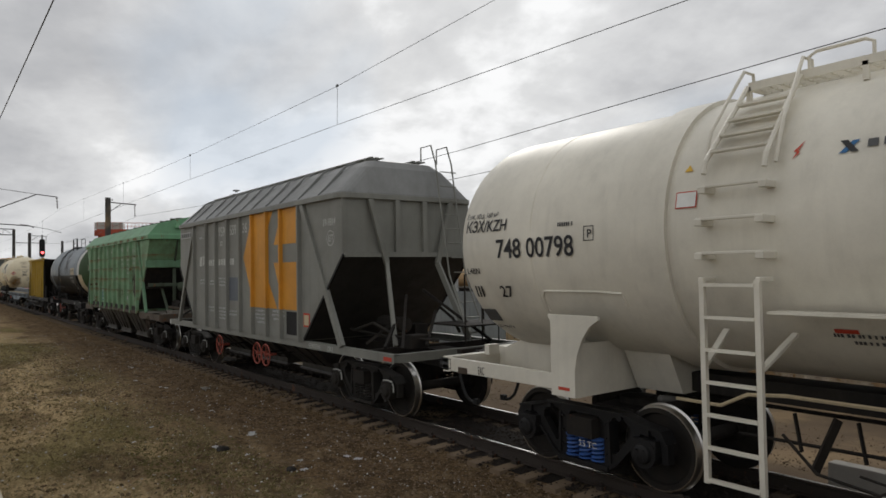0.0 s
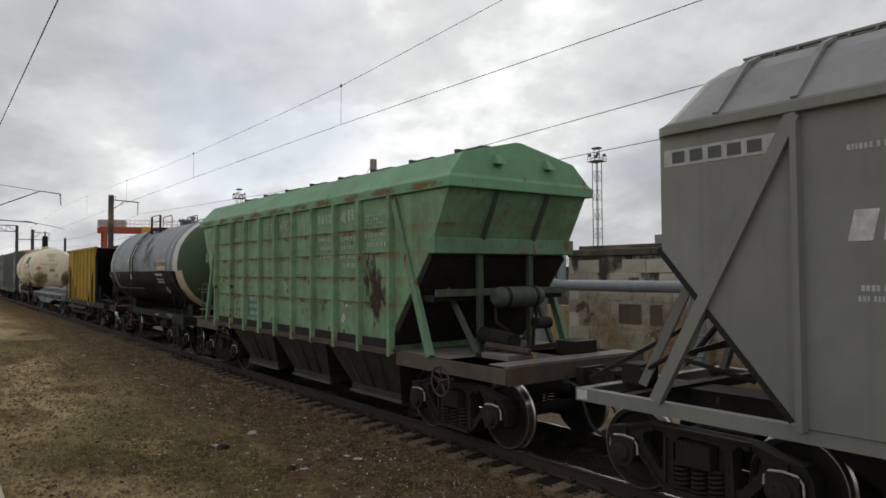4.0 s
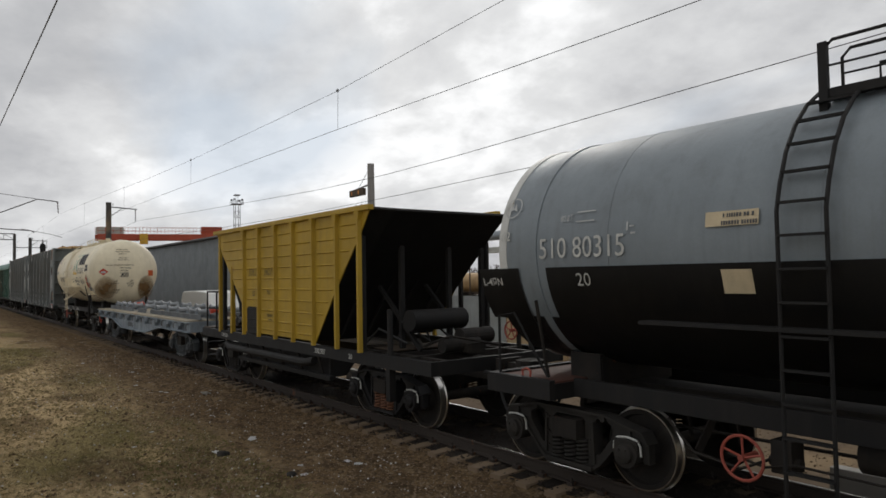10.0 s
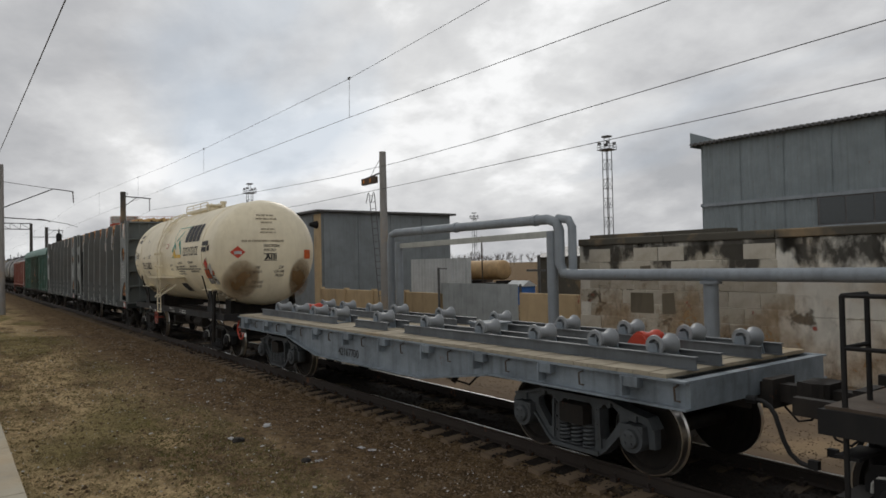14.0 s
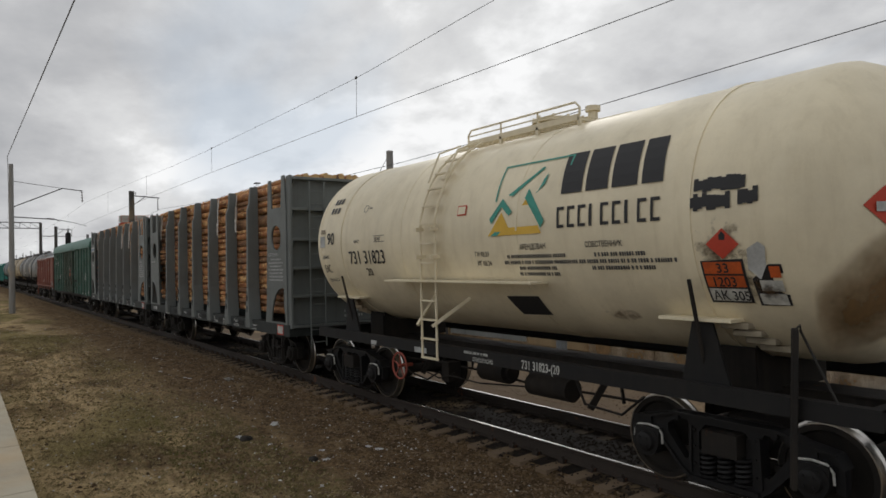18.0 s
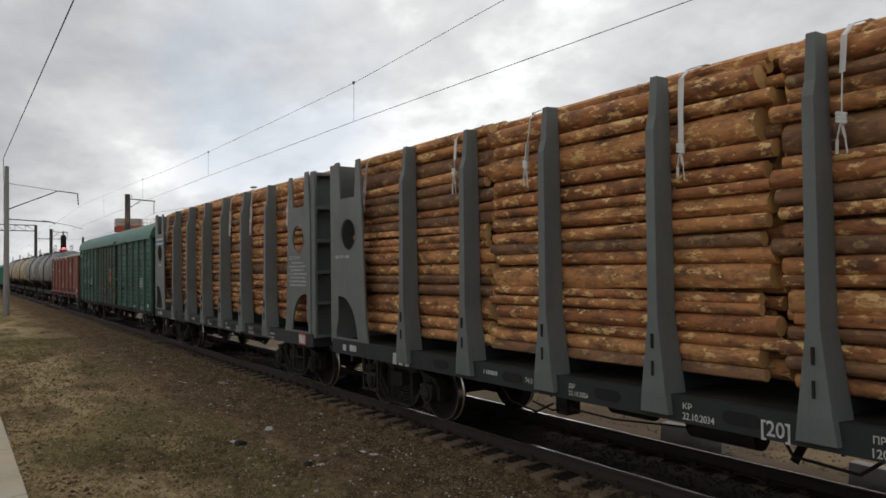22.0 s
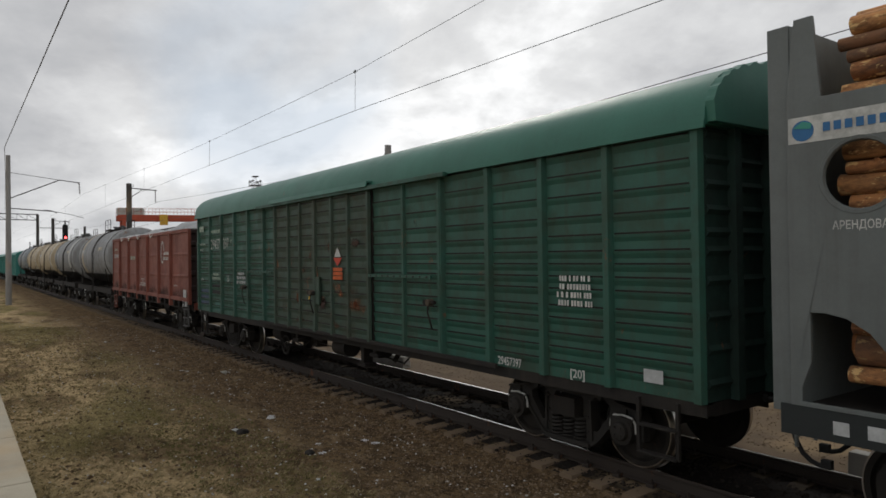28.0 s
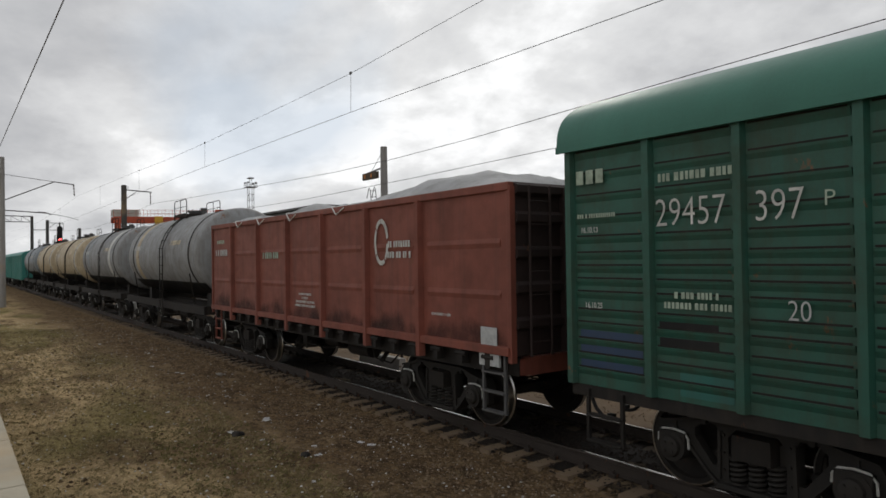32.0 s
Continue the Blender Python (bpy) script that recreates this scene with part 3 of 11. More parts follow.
def part(name, bm, material, parent=None, label="", bevel=0.0, smooth=False, loc=None):
    """Links a bmesh as one mesh object under a thing or a part."""
    me = bpy.data.meshes.new(name)
    bm.to_mesh(me)
    bm.free()
    if loc is None:
        settle(me)
    me.materials.append(material)
    if smooth:
        me.polygons.foreach_set("use_smooth", [True] * len(me.polygons))
        me.set_sharp_from_angle(angle=radians(35))
    return link(name, me, parent, label, bevel, loc)


def link(name, me, parent=None, label="", bevel=0.0, loc=None):
    ob = new(name, me)
    ob.parent = parent
    if loc is not None:
        ob.matrix_local = loc
    if label:
        tagged(ob, label)
    if bevel:
        md = ob.modifiers.new("edge", "BEVEL")
        md.width, md.segments, md.limit_method, md.angle_limit = bevel, 2, "ANGLE", radians(40)
    return ob


def B():
    return bmesh.new()


def box(bm, x0, x1, y0, y1, z0, z1):
    vs = [bm.verts.new((x, y, z)) for x in (x0, x1) for y in (y0, y1) for z in (z0, z1)]
    for f in ((0, 1, 3, 2), (4, 6, 7, 5), (0, 4, 5, 1), (2, 3, 7, 6), (0, 2, 6, 4), (1, 5, 7, 3)):
        bm.faces.new([vs[i] for i in f])
    return bm


def bar(bm, p, q, w, h):
    """A rectangular bar from p to q, w wide and h high."""
    p, q = Vector(p), Vector(q)
    d = (q - p).normalized()
    side = d.cross(Vector((0, 0, 1)))
    side = side.normalized() if side.length > 1e-4 else Vector((1, 0, 0))
    up = side.cross(d).normalized()
    vs = [bm.verts.new(c + side * a * w / 2 + up * b * h / 2) for c in (p, q) for a, b in ((-1, -1), (1, -1), (1, 1), (-1, 1))]
    bm.faces.new(vs[3::-1]); bm.faces.new(vs[4:])
    for i in range(4):
        j = (i + 1) % 4
        bm.faces.new((vs[i], vs[j], vs[4 + j], vs[4 + i]))
    return bm


def rod(bm, p, q, r, n=8, r2=None):
    p, q = Vector(p), Vector(q)
    d = (q - p).normalized()
    a = d.orthogonal().normalized()
    b = d.cross(a)
    rings = [[bm.verts.new(c + (a * math.cos(k * math.tau / n) + b * math.sin(k * math.tau / n)) * rr) for k in range(n)] for c, rr in ((p, r), (q, r2 or r))]
    bm.faces.new(rings[0][::-1]); bm.faces.new(rings[1])
    for k in range(n):
        bm.faces.new((rings[0][k], rings[0][(k + 1) % n], rings[1][(k + 1) % n], rings[1][k]))
    return bm


def tube(bm, pts, r, n=6):
    """A round tube along a bent line."""
    pts = [Vector(p) for p in pts]
    rings = []
    a = None
    for i, p in enumerate(pts):
        d = (pts[min(i + 1, len(pts) - 1)] - pts[max(i - 1, 0)]).normalized()
        a = d.orthogonal().normalized() if a is None else (a - d * a.dot(d)).normalized()
        b = d.cross(a)
        rings.append([bm.verts.new(p + (a * math.cos(k * math.tau / n) + b * math.sin(k * math.tau / n)) * r) for k in range(n)])
    bm.faces.new(rings[0][::-1]); bm.faces.new(rings[-1])
    for u, v in zip(rings, rings[1:]):
        for k in range(n):
            bm.faces.new((u[k], u[(k + 1) % n], v[(k + 1) % n], v[k]))
    return bm


def lathe(bm, profile, axis_z=0.0, n=48, axis="x", centre=(0, 0)):
    """Turns (along, radius) pairs about a line along x or y."""
    rings = []
    for s, r in profile:
        ring = []
        for k in range(n):
            c, t = math.cos(k * math.tau / n) * r, math.sin(k * math.tau / n) * r
            ring.append(bm.verts.new((s, centre[0] + c, axis_z + t) if axis == "x" else (centre[0] + c, s, axis_z + t)))
        rings.append(ring)
    for u, v in zip(rings, rings[1:]):
        for k in range(n):
            bm.faces.new((u[k], u[(k + 1) % n], v[(k + 1) % n], v[k]))
    bm.faces.new(rings[0][::-1]); bm.faces.new(rings[-1])
    bmesh.ops.recalc_face_normals(bm, faces=bm.faces[:])
    return bm


def plate(bm, outline, y0, y1, holes=(), put=None):
    """An outline in (x, z), with holes, as a plate from y0 to y1. put(u, v, w) may turn it elsewhere."""
    put = put or (lambda u, v, w: (u, w, v))
    loops = [list(outline)] + [list(h) for h in holes]
    flat = [Vector((u, v, 0)) for lp in loops for u, v in lp]
    tris = tessellate_polygon([[Vector((u, v, 0)) for u, v in lp] for lp in loops])
    lo = [bm.verts.new(put(p.x, p.y, y0)) for p in flat]
    hi = [bm.verts.new(put(p.x, p.y, y1)) for p in flat]
    fs = []
    for t in tris:
        for side in (lo, hi):
            try:
                fs.append(bm.faces.new([side[i] for i in t]))
            except ValueError:
                pass
    k = 0
    for lp in loops:
        n = len(lp)
        for i in range(n):
            a, b = k + i, k + (i + 1) % n
            fs.append(bm.faces.new((lo[a], lo[b], hi[b], hi[a])))
        k += n
    bmesh.ops.recalc_face_normals(bm, faces=fs)
    return bm


def circle(cx, cy, r, n=24, ry=None):
    return [(cx + r * math.cos(i * math.tau / n), cy + (ry or r) * math.sin(i * math.tau / n)) for i in range(n)]


def loft(bm, sections):
    """Joins closed loops of equal length, and caps them."""
    rings = [[bm.verts.new(p) for p in s] for s in sections]
    n = len(rings[0])
    for u, v in zip(rings, rings[1:]):
        for k in range(n):
            bm.faces.new((u[k], u[(k + 1) % n], v[(k + 1) % n], v[k]))
    bm.faces.new(rings[0][::-1]); bm.faces.new(rings[-1])
    bmesh.ops.recalc_face_normals(bm, faces=bm.faces[:])
    return bm


# ---- writing and markings: a map takes (u, v) of the marking to the surface
def flat_map(y):
    return lambda u, v: (u, y, v)


def drum_map(r, za, proud=0.012):
    return lambda u, v: (u, -(r + proud) * HZ * math.cos((v - za) / r), za + (r + proud) * math.sin((v - za) / r))


def head_map(x1, depth, r, za, proud=0.015):
    def f(u, v):
        q = min(0.98, math.hypot(u, v - za) / r)
        return (x1 + depth * math.sqrt(1 - q * q) + proud, u * HZ, v)
    return f


def words(text, u, v, height, mapping, material, parent, name="lettering", slant=0.0, squeeze=1.0, label="", align="LEFT", bold=.014):
    cu = bpy.data.curves.new("text", "FONT")
    cu.body, cu.size, cu.shear, cu.align_x, cu.resolution_u = text, height * 1.38, slant, align, 3
    cu.offset = bold * height * 1.38
    ob = bpy.data.objects.new("text", cu)
    scene.collection.objects.link(ob)
    bpy.context.view_layer.update()
    me = bpy.data.meshes.new_from_object(ob.evaluated_get(bpy.context.evaluated_depsgraph_get()))
    bpy.data.objects.remove(ob)
    bpy.data.curves.remove(cu)
    for p in me.vertices:
        p.co = mapping(u + p.co.x * squeeze, v + p.co.y)
    settle(me)
    me.materials.clear()
    me.materials.append(material)
    return link(name, me, parent, label)


def quads(rects, mapping, material, parent, name="marking", label="", div=1):
    """Flat painted marks: each a list of (u, v) corners."""
    bm = B()
    for q in rects:
        if len(q) == 4 and div > 1:
            (a, b, c, d) = [Vector(p) for p in q]
            g = [[bm.verts.new(mapping(*(a.lerp(b, i / div)).lerp(d.lerp(c, i / div), j / div))) for i in range(div + 1)] for j in range(div + 1)]
            for j in range(div):
                for i in range(div):
                    bm.faces.new((g[j][i], g[j][i + 1], g[j + 1][i + 1], g[j + 1][i]))
        else:
            bm.faces.new([bm.verts.new(mapping(*p)) for p in q])
    return part(name, bm, material, parent, label)


def decal(u0, v0, u1, v1, mapping, material, parent, name="stain", label="", n=8):
    """A thin film with a ragged rim, lying on a surface."""
    return quads([rect(u0, v0, u1, v1)], mapping, material, parent, name, label, n)


def outline(cx, cy, r, w, n=24, ry=None):
    """A painted circle line."""
    k = (ry or r) / r
    return [[(cx + q * math.cos(t), cy + k * q * math.sin(t)) for q, t in ((r, a), (r, b), (r - w, b), (r - w, a))] for a, b in ((i * math.tau / n, (i + 1) * math.tau / n) for i in range(n))]


def rect(u0, v0, u1, v1):
    return [(u0, v0), (u1, v0), (u1, v1), (u0, v1)]


def lines_of_bars(u, v, rows, size, mapping, material, parent, gap=1.9, name="small_print"):
    """Rows of short bars where the print is too small to read: rows of widths."""
    r = random.Random(int(abs(u) * 100 + abs(v) * 1000))
    out = []
    for i, wide in enumerate(rows):
        y = v - i * size * gap
        x = u + (max(rows) - wide) / 2
        while x < u + (max(rows) + wide) / 2 - size * .3:
            w = size * r.uniform(.35, .6)
            out.append(rect(x, y, x + w, y + size))
            x += w + size * r.choice((.18, .2, .22, .6))
    return tagged(quads(out, mapping, material, parent, name), kind="stuff")


# ---------------------------------------------------------------- running gear
MESH = {}


def cached(key, maker):
    if key not in MESH:
        name, bm, mat, smooth = maker()
        me = bpy.data.meshes.new(name)
        bm.normal_update()
        bm.to_mesh(me)
        bm.free()
        me.materials.append(mat)
        if smooth:
            me.polygons.foreach_set("use_smooth", [True] * len(me.polygons))
            me.set_sharp_from_angle(angle=radians(35))
        MESH[key] = me
    return MESH[key]


WHEELSETS, ROLLING = [], []


def wheel_mesh():
    bm = B()
    for s in (-1, 1):
        prof = [(0.66, 0.10), (0.66, 0.16), (0.735, 0.17), (0.745, 0.38), (0.72, 0.41), (0.72, 0.505), (0.745, 0.507), (0.76, 0.482), (0.855, 0.4775), (0.855, 0.41), (0.80, 0.39), (0.775, 0.20), (0.86, 0.16), (0.86, 0.10)]
        lathe(bm, [(s * a, r) for a, r in prof], 0, 40, "y")
    rod(bm, (0, -1.0, 0), (0, 1.0, 0), 0.085, 14)
    return "wheelset", bm, M["soot"], True


def tread_mesh(s):
    bm = lathe(B(), [(s * a, r) for a, r in ((0.747, 0.5085), (0.762, 0.4845), (0.857, 0.480), (0.8575, 0.466), (0.8565, 0.466), (0.8565, 0.478), (0.762, 0.482))], 0, 40, "y")
    return "tread", bm, M["tread"], True


def side_frame_mesh(mat):
    """A cast side frame: arched top chord, two diagonals, a spring seat between two columns, jaws over the axles."""
    bm = B()
    out = [(-1.19, .62), (-1.19, .38), (-1.11, .38), (-1.09, .60), (-1.02, .66), (-.83, .66), (-.76, .58), (-.74, .50), (-.50, .25), (-.40, .17), (.40, .17), (.50, .25), (.74, .50), (.76, .58), (.83, .66),
           (1.02, .66), (1.09, .60), (1.11, .38), (1.19, .38), (1.19, .62), (1.12, .74), (.84, .79), (.60, .86), (-.60, .86), (-.84, .79), (-1.12, .74)]
    win = [(-.30, .25), (.30, .25), (.30, .68), (.22, .77), (-.22, .77), (-.30, .68)]
    tri = [(-.69, .62), (-.48, .36), (-.40, .36), (-.385, .70), (-.44, .785), (-.60, .775), (-.69, .71)]
    plate(bm, out, -.055, .055, [win, tri, [(-a, b) for a, b in tri]])
    # flanges along the chords
    for a, b in zip(out[19:], out[20:]):
        bar(bm, (a[0], 0, a[1] - .015), (b[0], 0, b[1] - .015), .20, .03)
    bar(bm, (-.40, 0, .185), (.40, 0, .185), .26, .05)
    for s in (-1, 1):
        bar(bm, (s * .40, 0, .185), (s * .51, 0, .265), .20, .035)
        bar(bm, (s * .51, 0, .265), (s * .74, 0, .51), .19, .03)
        bar(bm, (s * .40, 0, .24), (s * .385, 0, .74), .17, .035)
        bar(bm, (s * .30, 0, .24), (s * .30, 0, .70), .17, .03)
        # cast ribs and the brake hanger lug
        box(bm, s * .93 - .03, s * .93 + .03, -.085, .0, .66, .77)
        rod(bm, (s * .56, -.10, .80), (s * .56, .10, .80), .035, 8)
        for q in (.44, .62, .80):
            rod(bm, (s * .345, -.085, q - .1), (s * .345, -.06, q - .1), .016, 6)
    return "side_frame", bm, M[mat], False


def axle_box_mesh(mat):
    bm = B()
    lathe(bm, [(-.20, .0), (-.20, .09), (-.19, .105), (-.15, .115), (-.15, .165), (.15, .165), (.15, .0)], 0, 20, "y")
    box(bm, -.16, .16, -.14, .14, .02, .155)
    for k in range(4):
        a = k * math.tau / 4 + .78
        rod(bm, (.065 * math.cos(a), -.20, .065 * math.sin(a)), (.065 * math.cos(a), -.215, .065 * math.sin(a)), .014, 6)
    return "axle_box", bm, M[mat], True


def spring_mesh(mat):
    bm = B()
    turns, n = 5, 50
    tube(bm, [(.075 * math.cos(i * math.tau * turns / n), .075 * math.sin(i * math.tau * turns / n), .24 + .25 * i / n) for i in range(n + 1)], .019, 6)
    rod(bm, (0, 0, .23), (0, 0, .25), .10, 12)
    rod(bm, (0, 0, .48), (0, 0, .50), .10, 12)
    return "spring", bm, M[mat], True


def bolster_mesh(mat):
    bm = B()
    loft(bm, [[(x, y, z) for x, z in ((-.2, .50), (.2, .50), (.2, .74), (-.2, .74))] for y in (-1.18, 1.18)])
    box(bm, -.3, .3, -.5, .5, .40, .78)
    rod(bm, (0, 0, .74), (0, 0, .86), .25, 16)
    for s in (-1, 1):
        bar(bm, (s * .52, -.95, .42), (s * .52, .95, .42), .09, .1)
        for y in (-.79, .79):
            box(bm, s * .50 - .06, s * .50 + .06, y - .05, y + .05, .28, .62)
    return "bogie", bm, M[mat], False


def bogie(wagon, xc, mat="iron", spring="iron", lip="white_mark", spin=True, adapters=True):
    b = link("bogie", cached("bolster", lambda: bolster_mesh("soot")), wagon, "two-axle cast steel bogie", loc=pose(xc, 0, 0))
    for s in (-1, 1):
        f = link("side_frame", cached(("sf", mat), lambda: side_frame_mesh(mat)), b, loc=pose(0, s * 1.02, 0))
        for k, dx in enumerate((-.2, 0, .2)):
            link("spring", cached(("spring", spring), lambda: spring_mesh(spring)), b, loc=pose(dx, s * 1.05, .0))
        for dx in (-.925, .925):
            link("axle_box", cached(("ab", mat), lambda: axle_box_mesh(mat)), b, loc=pose(dx, s * 1.02, .478, 0, 0, 0 if s < 0 else 180))
    if lip:
        for dx in (-.925, .925):
            link("horn_edge", cached(("lip", lip), lambda: lip_mesh(lip)), b, "paint-edged axle guard", loc=pose(dx, -1.125, 0))
    for dx in (-.925, .925):
        w = link("wheelset", cached("wheel", wheel_mesh), b, "two steel wheels on an axle", loc=pose(dx, 0, .478))
        if spin:
            WHEELSETS.append((w, dx))
        for s in (-1, 1):
            link("tread", cached(("tread", s), lambda: tread_mesh(s)), b, "polished wheel tread", loc=pose(dx, 0, .478))
    return b


def lip_mesh(lip):
    bm = B()
    tube(bm, [(-.19, 0, .50), (-.185, 0, .58), (-.13, 0, .645), (0, 0, .66), (.13, 0, .645), (.185, 0, .58), (.19, 0, .47)], .014, 5)
    return "horn_edge", bm, M[lip], True


def coupler_mesh():
    bm = B()
    box(bm, -.75, -.10, -.09, .09, .94, 1.14)
    plate(bm, [(-.12, -.16), (.02, -.22), (.14, -.20), (.14, -.06), (.04, .0), (.14, .10), (.20, .19), (.02, .24), (-.12, .16)], .86, 1.21, put=lambda u, v, w: (u, v, w))
    box(bm, -.50, -.38, -.24, .24, .88, 1.2)
    return "coupler", bm, M["soot"], False


def hose_mesh():
    bm = B()
    tube(bm, [(-.55, -.36, .98), (-.44, -.36, .98), (-.36, -.36, .94), (-.30, -.355, .85), (-.26, -.35, .72), (-.22, -.34, .58), (-.16, -.33, .46), (-.08, -.31, .385), (.0, -.30, .36), (.07, -.29, .37)], .026, 10)
    box(bm, .02, .12, -.33, -.26, .34, .43)
    rod(bm, (-.62, -.36, .98), (-.5, -.36, .98), .045, 8)
    return "brake_hose", bm, M["rubber"], True


def chain_mesh():
    bm = B()
    tube(bm, [(-.3, .3, 1.0), (-.22, .31, .8), (-.08, .32, .66), (.06, .33, .7), (.16, .34, .86)], .014, 5)
    return "release_chain", bm, M["soot"], True


def underframe(w, x0, x1, mat, z0=1.02, z1=1.28, hw=1.45, sill=True, reach=0.61, spine=True, end_mat=None):
    """Side sills, end beams, centre sill, couplers and hoses of a wagon."""
    if sill:
        for s in (-1, 1):
            a, b, c = hw + .01, hw - .01, hw - .10
            bm = plate(B(), [(s * a, z0), (s * a, z1), (s * c, z1), (s * c, z1 - .02), (s * b, z1 - .02), (s * b, z0 + .02), (s * c, z0 + .02), (s * c, z0)], x0, x1, put=lambda u, v, q: (q, u, v))
            part("side_sill", bm, M[mat], w)
    if spine:
        bm = plate(B(), [(-.25, 1.2), (-.25, 1.18), (-.212, 1.18), (-.212, .88), (-.188, .88), (-.188, 1.18), (.188, 1.18), (.188, .88), (.212, .88), (.212, 1.18), (.25, 1.18), (.25, 1.2)], x0 + .05, x1 - .05, put=lambda u, v, q: (q, u, v))
        part("centre_sill", bm, M["soot"], w)
    for x, s in ((x0, -1), (x1, 1)):
        bm = B()
        box(bm, *sorted((x, x - s * .02)), -hw + .012, hw - .012, z0, z1)
        box(bm, *sorted((x - s * .02, x - s * .12)), -hw + .012, hw - .012, z1 - .02, z1 - .002)
        part("end_beam", bm, M[end_mat or mat], w)
        link("coupler", cached("coupler", coupler_mesh), w, "knuckle coupler", loc=pose(x + s * reach, 0, 0, 0, 0, 0 if s > 0 else 180))
        link("brake_hose", cached("hose", hose_mesh), w, "black rubber brake hose", loc=pose(x + s * reach, 0, 0, 0, 0, 0 if s > 0 else 180))
        link("release_chain", cached("chain", chain_mesh), w, loc=pose(x + s * .3, 0, 0, 0, 0, 0 if s > 0 else 180))


def brake_gear(w, xc, mat="soot"):
    """Brake cylinder, reservoir, valve and rods under the floor."""
    bm = B()
    rod(bm, (xc - .45, -.62, .88), (xc + .15, -.62, .88), .19, 18)
    rod(bm, (xc + .15, -.62, .88), (xc + .22, -.62, .88), .12, 14)
    part("brake_cylinder", bm, M[mat], w, smooth=True)
    bm = B()
    rod(bm, (xc + .75, -.70, .80), (xc + 1.55, -.70, .80), .17, 18)
    part("air_reservoir", bm, M[mat], w, smooth=True)
    bm = B()
    box(bm, xc - 1.15, xc - .95, -1.0, -.75, .62, .95)
    rod(bm, (xc - 1.2, -.9, .72), (xc - .9, -.9, .72), .06, 8)
    part("brake_valve", bm, M[mat], w)
    for pts, r in (([(xc - 3.0, -.5, .78), (xc - .5, -.5, .80), (xc + .3, -.45, .72), (xc + 3.0, -.5, .78)], .022),
                   ([(xc - 1.6, -1.0, .72), (xc - 1.2, -1.02, .66), (xc - .9, -1.02, .74), (xc - .2, -.95, .7), (xc + .8, -.9, .78)], .014),
                   ([(xc - 4.5, .35, .95), (xc + 4.5, .35, .95)], .028), ([(xc - 2.2, -1.15, 1.02), (xc - 1.9, -1.15, .70), (xc - 1.4, -1.12, .62), (xc - 1.1, -1.1, .78)], .016),
                   ([(xc + 1.8, -.9, 1.0), (xc + 2.0, -.95, .72), (xc + 2.6, -.95, .68), (xc + 2.9, -.9, .95)], .018)):
        part("brake_rod", tube(B(), pts, r, 6), M[mat], w, smooth=True)
    for x in (xc - 2.4, xc - 1.8, xc + .45, xc + 2.2):
        part("rod_hanger", bar(B(), (x, -.5, 1.1), (x + .06, -.5, .70), .05, .02), M[mat], w)
    for x, l in ((xc - 2.1, .5), (xc + 1.9, .45)):
        part("brake_lever", bar(B(), (x, -.75, .60), (x + .12, -.5, .60 + l), .03, .09), M[mat], w)


def hand_wheel(w, x, y, z, r, mat, axis="y", name="brake_wheel", label="spoked hand-brake wheel"):
    bm = B()
    ring = [(r * math.cos(k * math.tau / 20), 0, r * math.sin(k * math.tau / 20)) for k in range(21)]
    tube(bm, ring, .016, 6)
    for k in range(5):
        a = k * math.tau / 5 + .3
        rod(bm, (0, .02, 0), (r * math.cos(a), 0, r * math.sin(a)), .012, 5)
    rod(bm, (0, -.03, 0), (0, .25, 0), .03, 8)
    return part(name, bm, M[mat], w, label, smooth=True, loc=pose(x, y, z * HZ))


def step_ladder(w, x, y, z0, z1, mat, wide=.32, rungs=None, name="step"):
    bm = B()
    for s in (-1, 1):
        box(bm, x + s * wide / 2 - .02, x + s * wide / 2 + .02, y - .02, y + .02, z0, z1)
    n = rungs or max(1, int((z1 - z0) / .3))
    for k in range(n):
        z = z0 + (z1 - z0) * k / max(n, 1)
        box(bm, x - wide / 2, x + wide / 2, y - .05, y + .05, z, z + .025)
    return part(name, bm, M[mat], w)


def wagon_root(name, xc, label, category):
    w = new(name)
    w.empty_display_size = 0.5
    tagged(w, label, category)
    ROLLING.append((w, xc))
    w.location = (xc, YC, 0)
    return w


# ---------------------------------------------------------------- ground and track
def structure(name, bm, mat, label="", bevel=0.0, smooth=False):
    ob = part(name, bm, M[mat], None, label, bevel, smooth)
    return tagged(ob, kind="structure")


def ground_height(x, y):
    """Slight hollows beside the platform, a low shoulder at the track."""
    if 6.2 <= y < 6.56:
        return -0.30 + .085 * (y - 6.2) / .36
    if not (0.5 < y < 6.2):
        return -0.30
    k = min(1, (y - .5) / .5, (6.2 - y) / .6)
    return -0.30 + k * (.07 * noise.noise((x * .35, y * .5, 0)) + .045 * noise.noise((x * 1.3, y * 1.6, 3)) + .022 * noise.noise((x * 4.5, y * 5, 5)))


